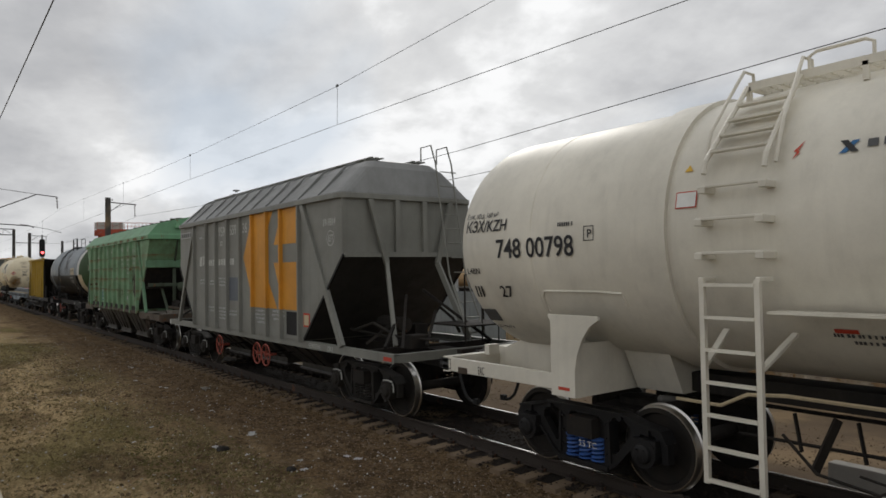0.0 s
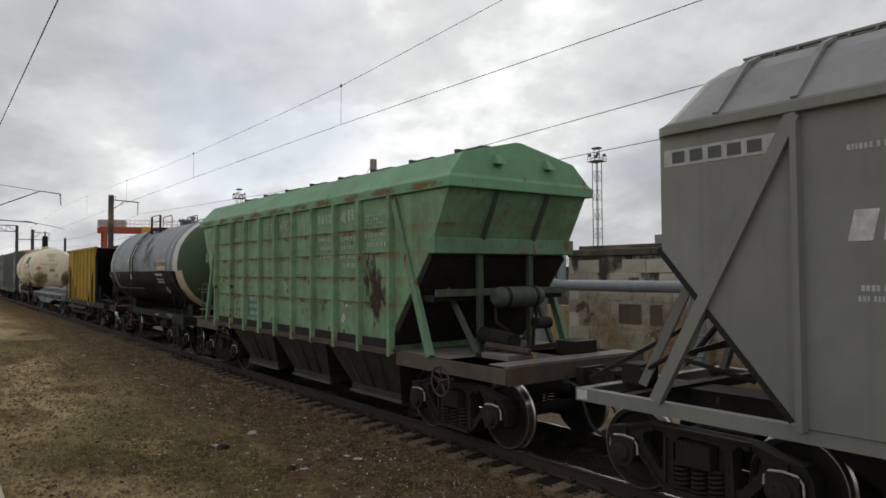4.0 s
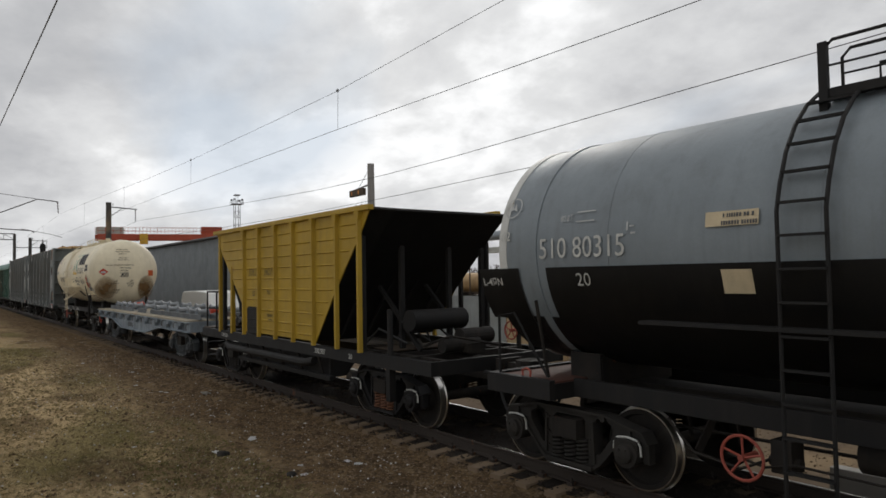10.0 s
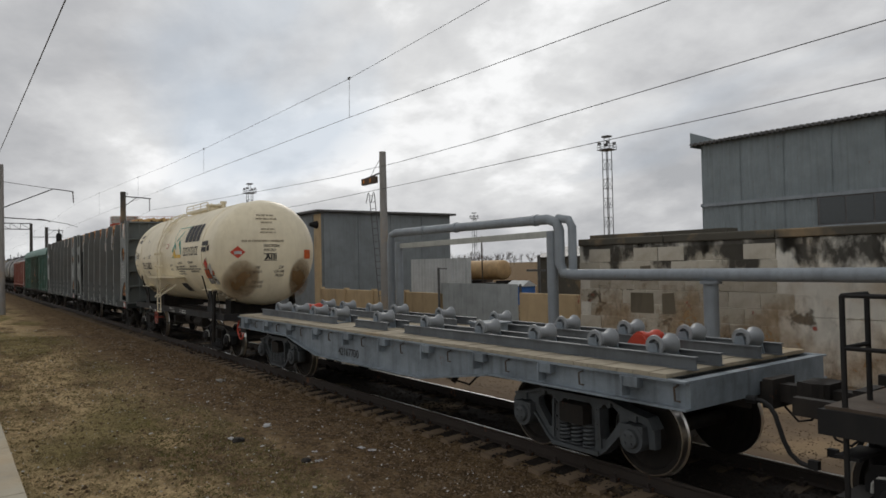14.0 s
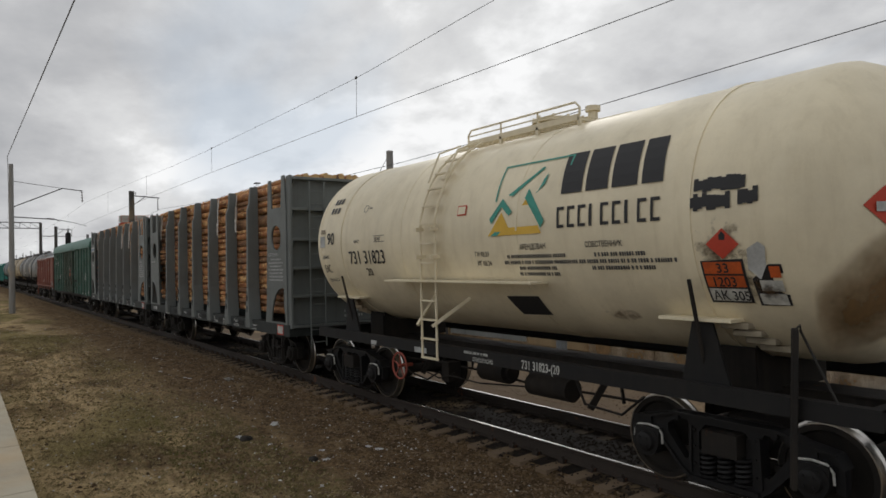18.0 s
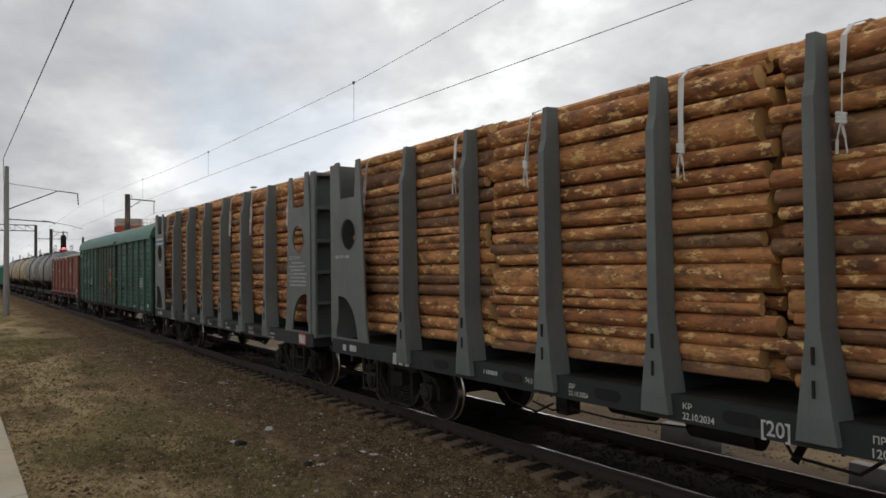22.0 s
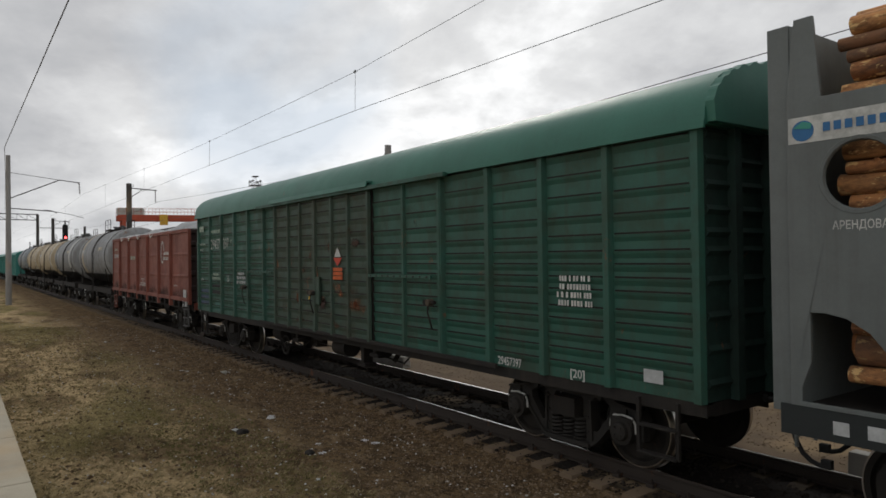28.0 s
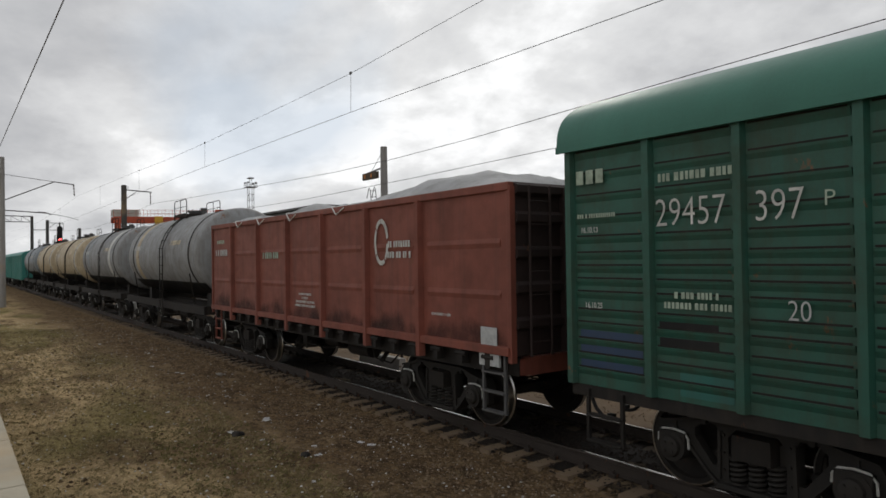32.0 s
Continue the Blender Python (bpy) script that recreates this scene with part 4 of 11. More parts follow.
def build_ground():
    noise.seed_set(2)
    bm = B()
    ys = [-900, -60, -5, .3] + list(np.linspace(.5, 6.2, 96)) + [6.35, 6.5, 6.555, 6.6, 9.2, 16, 60, 1500]
    xs = [-1500, -300, -120] + list(np.linspace(-70, -30, 70))[:-1] + list(np.linspace(-30, 6, 330)) + [12, 40, 200, 900]
    g = [[bm.verts.new((x, y, ground_height(x, y))) for x in xs] for y in ys]
    for u, v in zip(g, g[1:]):
        for i in range(len(xs) - 1):
            bm.faces.new((u[i], u[i + 1], v[i + 1], v[i]))
    structure("ground", bm, "ground", "brown trodden earth with dry grass", smooth=True)
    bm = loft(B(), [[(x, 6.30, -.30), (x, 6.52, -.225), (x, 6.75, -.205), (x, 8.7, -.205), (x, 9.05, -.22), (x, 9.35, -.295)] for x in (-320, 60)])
    structure("track_bed", bm, "bed", "dark ballast bed under the track")
    bm = loft(B(), [[(x, 9.3, -.29), (x, 9.4, -.25), (x, 15.5, -.21), (x, 15.55, -.29)] for x in (-120, 60)])
    structure("path", bm, "path", "sandy service path beyond the track")


def rails():
    for n, y in (("rail", YC - .795), ("rail", YC + .795)):
        prof = [(-.066, -.18), (.066, -.18), (.066, -.168), (.012, -.15), (.009, -.05), (.035, -.035), (.035, -.008), (.026, -.001), (-.026, -.001), (-.035, -.008), (-.035, -.035), (-.009, -.05), (-.012, -.15), (-.066, -.168)]
        bm = plate(B(), prof, -330, 70, put=lambda u, v, q: (q, y + u, v))
        r = structure("rail", bm, "rail", "rusty rail with a polished head")
        bm = box(B(), -330, 70, y - .024, y + .024, -.002, .0008)
        part("rail_head", bm, M["railhead"], r, "bright polished running surface")


def sleeper_mesh():
    bm = B()
    loft(bm, [[(-.13 * k, y, -.36), (.13 * k, y, -.36), (.10 * k, y, z), (-.10 * k, y, z)] for y, z, k in ((-1.30, -.20, 1), (-.95, -.19, 1.05), (-.55, -.19, 1.05), (-.3, -.24, .9), (.3, -.24, .9), (.55, -.19, 1.05), (.95, -.19, 1.05), (1.30, -.20, 1))])
    return bm


def sleepers():
    bed = bpy.data.objects["track_bed"]
    me = bpy.data.meshes.new("sleeper")
    bm = sleeper_mesh(); bm.normal_update(); bm.to_mesh(me); bm.free()
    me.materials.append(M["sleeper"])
    fm = bpy.data.meshes.new("rail_clip")
    bm = B()
    for y in (-.795, .795):
        for s in (-1, 1):
            box(bm, -.05, .05, y + s * .10 - .045, y + s * .10 + .045, -.19, -.145)
            rod(bm, (0, y + s * .10, -.15), (0, y + s * .10, -.10), .018, 6)
    bm.normal_update(); bm.to_mesh(fm); bm.free()
    fm.materials.append(M["rail"])
    rr = random.Random(1)
    for k in range(120):
        x = -.1 - k * .505 + 2.5
        s = link("sleeper", me, bed, loc=pose(x, YC + rr.uniform(-.02, .02), rr.uniform(-.008, .008), 0, 0, rr.uniform(-.6, .6)))
        if k < 60:
            link("rail_clip", fm, s)


def pebbles(name, n, area, size, mat, label, seed, lift=0.0, follow=True):
    rr = np.random.RandomState(seed)
    base = np.array([(1, 0, 0), (-1, 0, 0), (0, 1, 0), (0, -1, 0), (0, 0, 1), (0, 0, -.6)], float)
    tri = [(0, 2, 4), (2, 1, 4), (1, 3, 4), (3, 0, 4), (2, 0, 5), (1, 2, 5), (3, 1, 5), (0, 3, 5)]
    vs, fs = [], []
    for i in range(n):
        x, y = area(rr)
        z = (ground_height(x, y) if follow else (-.225 if y < 6.5 else -.205)) + lift
        x, y = x + HX * y, y * HY
        s = size(rr)
        a = rr.uniform(0, 6.28)
        p = base * rr.uniform(.6, 1.2, (6, 3)) * s * np.array([1, .8, .6])
        c, q = math.cos(a), math.sin(a)
        p = np.stack([p[:, 0] * c - p[:, 1] * q + x, p[:, 0] * q + p[:, 1] * c + y, p[:, 2] + z + s * .2], 1)
        k = len(vs)
        vs.extend(map(tuple, p))
        fs.extend((a_ + k, b_ + k, c_ + k) for a_, b_, c_ in tri)
    me = bpy.data.meshes.new(name)
    me.from_pydata(vs, [], fs)
    me.materials.append(M[mat])
    return tagged(new(name, me), label, "stones", kind="stuff")


def blades(name, n, area, mat, label, seed, tall):
    rr = np.random.RandomState(seed)
    vs, fs = [], []
    for i in range(n):
        x, y = area(rr)
        z = ground_height(x, y) - .005
        x, y = x + HX * y, y * HY
        for _ in range(4):
            a, l, wd = rr.uniform(0, 6.28), tall * rr.uniform(.5, 1.2), .004 + .004 * rr.rand()
            lean = rr.uniform(.5, 1.3)
            dx, dy = math.cos(a), math.sin(a)
            bx, by = x + rr.normal(0, .03), y + rr.normal(0, .03)
            k = len(vs)
            vs += [(bx - dy * wd, by + dx * wd, z), (bx + dy * wd, by - dx * wd, z), (bx + dx * l * lean * .5, by + dy * l * lean * .5, z + l * .7), (bx + dx * l * lean, by + dy * l * lean, z + l * (1.1 - lean * .5))]
            fs += [(k, k + 1, k + 2), (k + 1, k + 3, k + 2)]
    me = bpy.data.meshes.new(name)
    me.from_pydata(vs, [], fs)
    me.materials.append(M[mat])
    return tagged(new(name, me), label, "grass", kind="stuff")


def near_x(rr, lo=-26, hi=-2.0):
    return hi - (hi - lo) * rr.rand() ** 1.6


def litter():
    spots = [(-11.4, 4.67, .11), (-11.25, 4.62, .08), (-16.84, 5.64, .18), (-8.69, 5.29, .08), (-8.95, 5.25, .07), (-11.09, 3.9, .09), (-8.83, 4.43, .07), (-9.3, 4.6, .05), (-14.2, 4.9, .05), (-19.5, 4.6, .06), (-13.2, 3.4, .05), (-22.5, 5.2, .07), (-10.2, 4.1, .05), (-17.8, 4.95, .06), (-18.1, 4.9, .05), (-7.9, 3.9, .05), (-12.4, 2.9, .05), (-26.2, 4.4, .08)]
    rr = random.Random(5)
    for i, (x, y, s) in enumerate(spots):
        bm = B()
        n = 5
        g = [[bm.verts.new((s * (a / n - .5) * 1.6 + rr.uniform(-.2, .2) * s, s * (b / n - .5) + rr.uniform(-.15, .15) * s, .01 + s * .35 * abs(math.sin(a * 1.7 + b * 2.3 + i)))) for a in range(n + 1)] for b in range(n + 1)]
        for u, v in zip(g, g[1:]):
            for k in range(n):
                bm.faces.new((u[k], u[k + 1], v[k + 1], v[k]))
        bmesh.ops.solidify(bm, geom=bm.faces[:], thickness=.004)
        ob = part("scrap_of_paper", bm, M["litter" if i != 2 else "chips"], None, "", loc=spot(x, y, ground_height(x, y), rr.uniform(0, 360)))
        tagged(ob, "crumpled white scrap of litter lying on the ground", "litter", "litter on the ground")
    for x, y, s in ((-10.9, 3.95, .10), (-9.0, 4.3, .07)):
        bm = B()
        bmesh.ops.create_icosphere(bm, subdivisions=2, radius=s)
        for v in bm.verts:
            v.co *= 1 + .35 * noise.noise(v.co * 14)
            v.co.z *= .6
        ob = part("dark_stone", bm, M["soot"], None, "", loc=spot(x, y, ground_height(x, y) + s * .25))
        tagged(ob, "dark lump of clinker on the ground", "stone")


def platform():
    bm = box(B(), -70, 40, -5.0, .15, -.6, 1.04)
    p = structure("platform", bm, "slab", "pale concrete platform beside the track")
    bm = box(B(), -70, 40, .12, .43, -.5, .95)
    part("platform_wall", bm, M["kerb"], p)
    for k in range(40):
        x = -40 + k * 1.5
        bm = box(B(), x + .005, x + 1.495, -.60, .44, .955, 1.10)
        part("edge_slab", bm, M["slab"], p, bevel=.012)
    for k in range(30):
        x = -30 + k * 1.5
        bm = box(B(), x + .02, x + 1.48, .02, .13, 1.1, 1.1025)
        part("edge_line", bm, M["pinkline"], p)


M["bed"] = concrete("dark_ballast_bed", (0.022, 0.018, 0.015), 0.5, (0.010, 0.009, 0.008))
survey(z=1.0)
build_ground()
PLAN["site"] = False
rails()
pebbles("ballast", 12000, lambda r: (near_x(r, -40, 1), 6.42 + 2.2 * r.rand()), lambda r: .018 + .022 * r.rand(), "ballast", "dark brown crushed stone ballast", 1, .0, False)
pebbles("gravel", 30000, lambda r: (near_x(r, -34, -1), 6.52 - 3.4 * r.rand() ** 1.25), lambda r: .008 + .024 * r.rand() ** 2, "gravel", "brown gravel scattered beside the track", 2)
pebbles("stone_chips", 5200, lambda r: (near_x(r, -40, -1), .6 + 5.6 * r.rand()), lambda r: .007 + .024 * r.rand() ** 3, "chips", "pale stone chips on bare earth", 3)
pebbles("far_gravel", 5000, lambda r: (near_x(r, -20, 0), 9.4 + 2.6 * r.rand() ** 1.5), lambda r: .01 + .02 * r.rand(), "gravel", "gravel along the service path", 4, .05, False)
pebbles("clods", 5000, lambda r: (near_x(r, -34, -2), 6.3 - 5.2 * r.rand() ** 1.3), lambda r: .018 + .035 * r.rand() ** 2, "clod", "brown clods of earth and stone on the ground", 7)
blades("dry_grass", 6500, lambda r: (near_x(r, -34, -3), .6 + 3.6 * r.rand() ** 1.2), "grass", "flattened dry straw-coloured grass", 5, .055)
blades("green_grass", 1500, lambda r: (-8 - 5 * r.rand() + r.normal() * 1.2, 2.6 + 1.7 * r.rand()), "mossgrass", "short mossy green grass", 6, .035)
litter()
survey()
platform()
PLAN["site"] = False


# ---------------------------------------------------------------- tank wagons
def dome(x, s, depth, r, n=9):
    """The dished end of a tank: from the cylinder's end at x outwards along s."""
    return [(x + s * depth * math.sin(i / n * math.pi / 2), r * math.cos(i / n * math.pi / 2) + (0.002 if i == n else 0)) for i in range(n + 1)]


def tank_shell(w, x0, x1, r, za, depth, mat, name="tank", label="", depth0=None):
    prof = dome(x0, -1, depth0 or depth, r)[::-1] + [(x0 + .4, r)] + dome(x1, 1, depth, r)
    return part(name, drum_round(lathe(B(), prof, za, 64)), M[mat], w, label, smooth=True)


def ring(w, x, r, za, wide, mat, thick=.018, name="weld_band", label=""):
    h = wide / 2
    return part(name, drum_round(lathe(B(), [(x - h, r - .01), (x - h, r + thick), (x + h, r + thick), (x + h, r - .01)], za, 64)), M[mat], w, label, smooth=True)


def shell_patch(w, x0, x1, r, za, a0, a1, mat, name="apron", proud=.012, label="", n=20):
    """A sheet that lies round the drum between two angles (degrees below the side's level are negative)."""
    bm = B()
    nx = max(1, int((x1 - x0) / 1.5))
    g = []
    for i in range(n + 1):
        a = radians(a0 + (a1 - a0) * i / n)
        g.append([bm.verts.new((x0 + (x1 - x0) * j / nx, -(r + proud) * math.cos(a), za + (r + proud) * math.sin(a))) for j in range(nx + 1)])
    for u, v in zip(g, g[1:]):
        for j in range(nx):
            bm.faces.new((u[j], u[j + 1], v[j + 1], v[j]))
    bmesh.ops.solidify(bm, geom=bm.faces[:], thickness=.008)
    bmesh.ops.recalc_face_normals(bm, faces=bm.faces[:])
    return part(name, drum_round(bm), M[mat], w, label, smooth=True)


def saddle(w, x, r, za, mat, wide=.5, base=1.15, hw=.75):
    """A cradle under the tank: a plate cut to the drum's round on a foot."""
    arc = [((r + .02) * math.sin(radians(a)), za - (r + .02) * math.cos(radians(a))) for a in range(-46, 47, 6)]
    out = [(-hw, base)] + [(max(-hw, min(hw, u)), v) for u, v in arc] + [(hw, base)]
    for dx in (-wide / 2, wide / 2):
        bm = B()
        plate(bm, out, dx - .012, dx + .012, put=lambda u, v, q: (x + q, u * HZ, v))
        part("saddle", bm, M[mat], w)
    for s in (-1, 1):
        bm = box(B(), x - wide / 2, x + wide / 2, *sorted((s * hw, s * (hw - .02))), base, za - (r + .02) * math.cos(math.asin(min(.99, hw / (r + .02)))))
        part("saddle_web", bm, M[mat], w)


def strap_band(w, x, r, za, mat, foot=1.3):
    """A hold-down strap round the drum, with tightening rods at its feet."""
    ring(w, x, r, za, .13, mat, .014, "tank_strap")
    for s in (-1, 1):
        bm = rod(B(), (x, s * (r * .93), za - r * .42), (x, s * 1.25, foot), .022, 6)
        part("strap_rod", bm, M["soot"], w)


def tank_ladder(w, x, r, za, mat, foot, wide=.42, lean=True, top_y=-.45, feet=True):
    """A ladder from below the sill up the drum's side, bent over towards the top."""
    pts = [(-(r + .10) * HZ, foot), (-(r + .10) * HZ, za + .25)]
    for a in (18, 30, 42, 54, 66):
        pts.append((-(r + .10) * HZ * math.cos(radians(a)), za + (r + .10) * math.sin(radians(a))))
    for s in (-1, 1):
        part("ladder_rail", tube(B(), [(x + s * wide / 2, y, z) for y, z in pts], .02, 6), M[mat], w)
    dist = [0]
    for (a, b), (c, d) in zip(pts, pts[1:]):
        dist.append(dist[-1] + math.hypot(c - a, d - b))
    s = .02
    while s < dist[-1]:
        i = max(k for k in range(len(dist)) if dist[k] <= s)
        i = min(i, len(pts) - 2)
        f = (s - dist[i]) / (dist[i + 1] - dist[i])
        y = pts[i][0] + f * (pts[i + 1][0] - pts[i][0])
        z = pts[i][1] + f * (pts[i + 1][1] - pts[i][1])
        part("rung", box(B(), x - wide / 2, x + wide / 2, y - .035, y + .035, z - .012, z + .012), M[mat], w)
        s += .31
    if feet:
        for s in (-1, 1):
            part("ladder_stay", bar(B(), (x + s * wide / 2, -(r + .10), foot + .55), (x + s * (wide / 2 + .28), -(r * .72), za - r * .62), .04, .05), M[mat], w)
            for z in (za + .1, za - .35):
                part("ladder_bracket", box(B(), x + s * wide / 2 - .03, x + s * wide / 2 + .03, -(r + .12), -r * math.cos((z - za) / r) + .02, z - .03, z + .03), M[mat], w)


def top_platform(w, x0, x1, r, za, mat, y0=-.75, y1=.55, rail=.62, posts=3, near_rail=True, lift=.06):
    """A grated walkway on top of the drum with a handrail."""
    z = za + r + lift
    bm = B()
    n = 14
    for k in range(n + 1):
        y = y0 + (y1 - y0) * k / n
        box(bm, x0, x1, y - .008, y + .008, z - .03, z)
    for k in range(int((x1 - x0) / .12) + 1):
        box(bm, x0 + k * .12, x0 + k * .12 + .012, y0, y1, z - .028, z - .004)
    part("grating", bm, M[mat], w)
    bm = B()
    box(bm, x0, x1, y0 - .02, y0, z - .07, z + .02)
    box(bm, x0, x1, y1, y1 + .02, z - .07, z + .02)
    for x in (x0, x1 - .02):
        box(bm, x, x + .02, y0, y1, z - .07, z - .031)
    for k in range(posts):
        x = x0 + (x1 - x0) * k / (posts - 1)
        for y in (y0, y1):
            zz = za + math.sqrt(max(0, r * r - y * y))
            box(bm, x - .025, x + .025, y - .02, y + .02, zz - .02, z - .03)
    part("platform_frame", bm, M[mat], w)
    for y in ((y0, y1) if near_rail else (y1,)) if rail else ():
        bm = B()
        tube(bm, [(x0, y, z), (x0, y, z + rail - .08), (x0 + .08, y, z + rail), (x1 - .08, y, z + rail), (x1, y, z + rail - .08), (x1, y, z)], .017, 6)
        tube(bm, [(x0, y, z + rail * .5), (x1, y, z + rail * .5)], .012, 5)
        for k in range(1, posts - 1):
            x = x0 + (x1 - x0) * k / (posts - 1)
            rod(bm, (x, y, z), (x, y, z + rail), .014, 6)
        part("handrail", bm, M[mat], w)


def manhole(w, x, r, za, mat, rad=.3):
    bm = B()
    z = za + r
    rod(bm, (x, 0, z - .05), (x, 0, z + .16), rad, 20)
    rod(bm, (x, 0, z + .16), (x, 0, z + .22), rad + .06, 20)
    for k in range(8):
        a = k * math.tau / 8
        rod(bm, (x + (rad + .03) * math.cos(a), (rad + .03) * math.sin(a), z + .14), (x + (rad + .03) * math.cos(a), (rad + .03) * math.sin(a), z + .26), .02, 6)
    part("manhole", bm, M[mat], w)
    bm = B()
    rod(bm, (x + .8, 0, z - .05), (x + .8, 0, z + .2), .07, 10)
    rod(bm, (x + .8, 0, z + .2), (x + .8, 0, z + .28), .11, 10)
    part("safety_valve", bm, M[mat], w)


def white_gas_tank():
    xc = -.7
    w = wagon_root("tank_wagon", xc, "clean white gas tank wagon with a white ladder on black bogies", "tank wagon")
    o = -xc
    r, za = 1.60, 3.06
    tank_shell(w, -6.80 + o, 5.4 + o, r, za, 1.08, "cream", label="smooth cream-white pressure tank")
    ring(w, -3.95 + o, r, za, .42, "cream", .05, "stiffening_ring")
    ring(w, 2.6 + o, r, za, .42, "cream", .05, "stiffening_ring")
    for x in (-5.75, -1.5, 1.2):
        ring(w, x + o, r, za, .035, "cream", .006)
    for xb, s in ((-5.06, 1), (3.7, -1)):
        for y in (-1.5, 1.5):
            bm = B()
            out = [(-.36, 1.09), (.02, 1.09), (.02, 1.42), (.06, 1.62), (.14, 1.82), (.26, 1.98), (.38, 2.06), (.38, 2.11), (-.40, 2.11), (-.40, 2.07), (-.36, 2.03)]
            plate(bm, [(xb + o + s * u, v) for u, v in out], y - .02, y + .02)
            part("tank_bracket", bm, M["cream"], w, "white curved tank support plate", bevel=.006)
        bm = B()
        for q in (-.36, .0):
            box(bm, xb + o + s * q - .012, xb + o + s * q + .012, -1.478, 1.478, 1.09, 1.75)
        part("support_web", bm, M["cream"], w)
        part("pad_edge", tube(B(), [drum_map(r, za, .004)(xb + o + u, v) for u, v in ((-.62, 2.06), (-.62, 2.30), (-.56, 2.38), (.3, 2.38), (.62, 2.36), (.64, 2.2))], .014, 6), M["cream"], w, "", 0, True)
    for s, xe, xi in ((-1, -7.63, -5.43), (1, 6.2, 4.1)):
        a, b = sorted((xe + o, xi + o))
        for y in (-1.47, 1.47):
            bm = B()
            box(bm, a, b, y - .03, y + .03, 1.16, 1.36)
            part("side_sill", bm, M["cream"], w, bevel=.005)
        bm = B()
        x = xe + o
        box(bm, *sorted((x, x - s * .14)), -1.5, 1.5, 1.14, 1.37)
        part("end_beam", bm, M["cream"], w, bevel=.005)
        bm = B()
        box(bm, a + .02, b - .02, -.5, .5, 1.1, 1.45)
        plate(bm, [(xe + o - s * .3, 1.45), (xe + o - s * .9, 1.7), (xi + o, 1.62), (xi + o, 1.1), (xe + o - s * .3, 1.1)], -.52, .52)
        part("stub_sill", bm, M["cream"], w)
        link("coupler", cached("coupler", coupler_mesh), w, loc=pose(xe + o + s * .61, 0, 0, 0, 0, 0 if s > 0 else 180))
        link("brake_hose", cached("hose", hose_mesh), w, loc=pose(xe + o + s * .61, 0, 0, 0, 0, 0 if s > 0 else 180))
        bm = B()
        tube(bm, [(x + s * .03, -1.3, 1.3), (x + s * .06, -1.0, 1.3), (x + s * .06, .2, 1.28)], .015, 5)
        box(bm, x - s * .3 - .05, x - s * .3 + .05, -.9, -.7, 1.37, 1.52)
        part("release_lever", bm, M["cream"], w)
    # straight lower ladder, bracket steps on the side, steps leaning up to the walkway
    xl = -2.96 + o
    for s in (-1, 1):
        part("ladder_rail", bar(B(), (xl + s * .27, -1.72, .56), (xl + s * .27, -1.72, 2.55), .05, .05), M["cream"], w)
        part("ladder_stay", bar(B(), (xl + s * .27, -1.70, 1.72), (xl + s * .34, -1.20, 2.02), .06, .03), M["cream"], w)
        part("ladder_hook", box(B(), xl + s * .28 - .025, xl + s * .28 + .025, -1.74, -1.50, 2.53, 2.58), M["cream"], w, bevel=.01)
        part("step_rail", tube(B(), [(xl + s * .30, -1.60, 3.62), (xl + s * .30, -1.56, 3.75), (xl + s * .27, -.95, 4.45), (xl + s * .27, -.80, 4.62)], .026, 6), M["cream"], w)
        part("grab_rail", tube(B(), [(xl + s * .36, -1.52, 3.66), (xl + s * .36, -1.34, 4.10), (xl + s * .33, -1.05, 4.48), (xl + s * .30, -.80, 4.80), (xl + s * .30, -.62, 4.80), (xl + s * .30, -.60, 4.62)], .018, 6), M["cream"], w)
    for k in range(7):
        z = .58 + k * .318
        part("rung", box(B(), xl - .25, xl + .25, -1.76, -1.70, z, z + .03), M["cream"], w)
    for z, y in ((2.80, -1.70), (3.14, -1.69), (3.47, -1.62)):
        part("bracket_step", box(B(), xl - .33, xl + .33, y - .03, y + .04, z, z + .03), M["cream"], w, bevel=.006)
        for s in (-1, 1):
            part("step_bracket", box(B(), xl + s * .30 - .04, xl + s * .30 + .04, y - .04, -1.45, z - .05, z + .02), M["cream"], w, bevel=.008)
    for k in range(4):
        f = (k + .5) / 4
        y, z = -1.56 + .66 * f, 3.75 + .72 * f
        part("tread", box(B(), xl - .27, xl + .27, y - .05, y + .06, z, z + .025), M["cream"], w)
    top_platform(w, -3.22 + o, 1.2 + o, r, za, "cream", -.78, .78, 0, 5, lift=-.01)
    for a, b in ((-2.62, -2.05), (-.9, -.3), (.5, 1.1)):
        for y in (-.76, .76):
            part("handrail", tube(B(), [(a + o, y, 4.66), (a + o, y, 4.80), (a + .07 + o, y, 4.84), (b - .07 + o, y, 4.84), (b + o, y, 4.80), (b + o, y, 4.66)], .018, 6), M["cream"], w)
    manhole(w, -.6 + o, r, za, "cream")
    bm = B()
    box(bm, -2.65 + o, 4.0 + o, -r - .06, -r + .2, 2.235, 2.26)
    part("drip_ledge", bm, M["cream"], w)
    for xb in (-5.3, 3.95):
        bogie(w, xb + o, "ironblack", "spring_blue", None)
    brake_gear(w, -.6 + o)
    part("centre_sill", box(B(), -4.6 + o, 3.3 + o, -.22, .22, 1.12, 1.36), M["soot"], w)
    part("saddle_sheet", loft(B(), [[(x + o, y, z) for y, z in ((-.40, 1.1), (.40, 1.1), (.70, 1.72), (-.70, 1.72))] for x in (-5.0, -4.35)]), M["cream"], w)
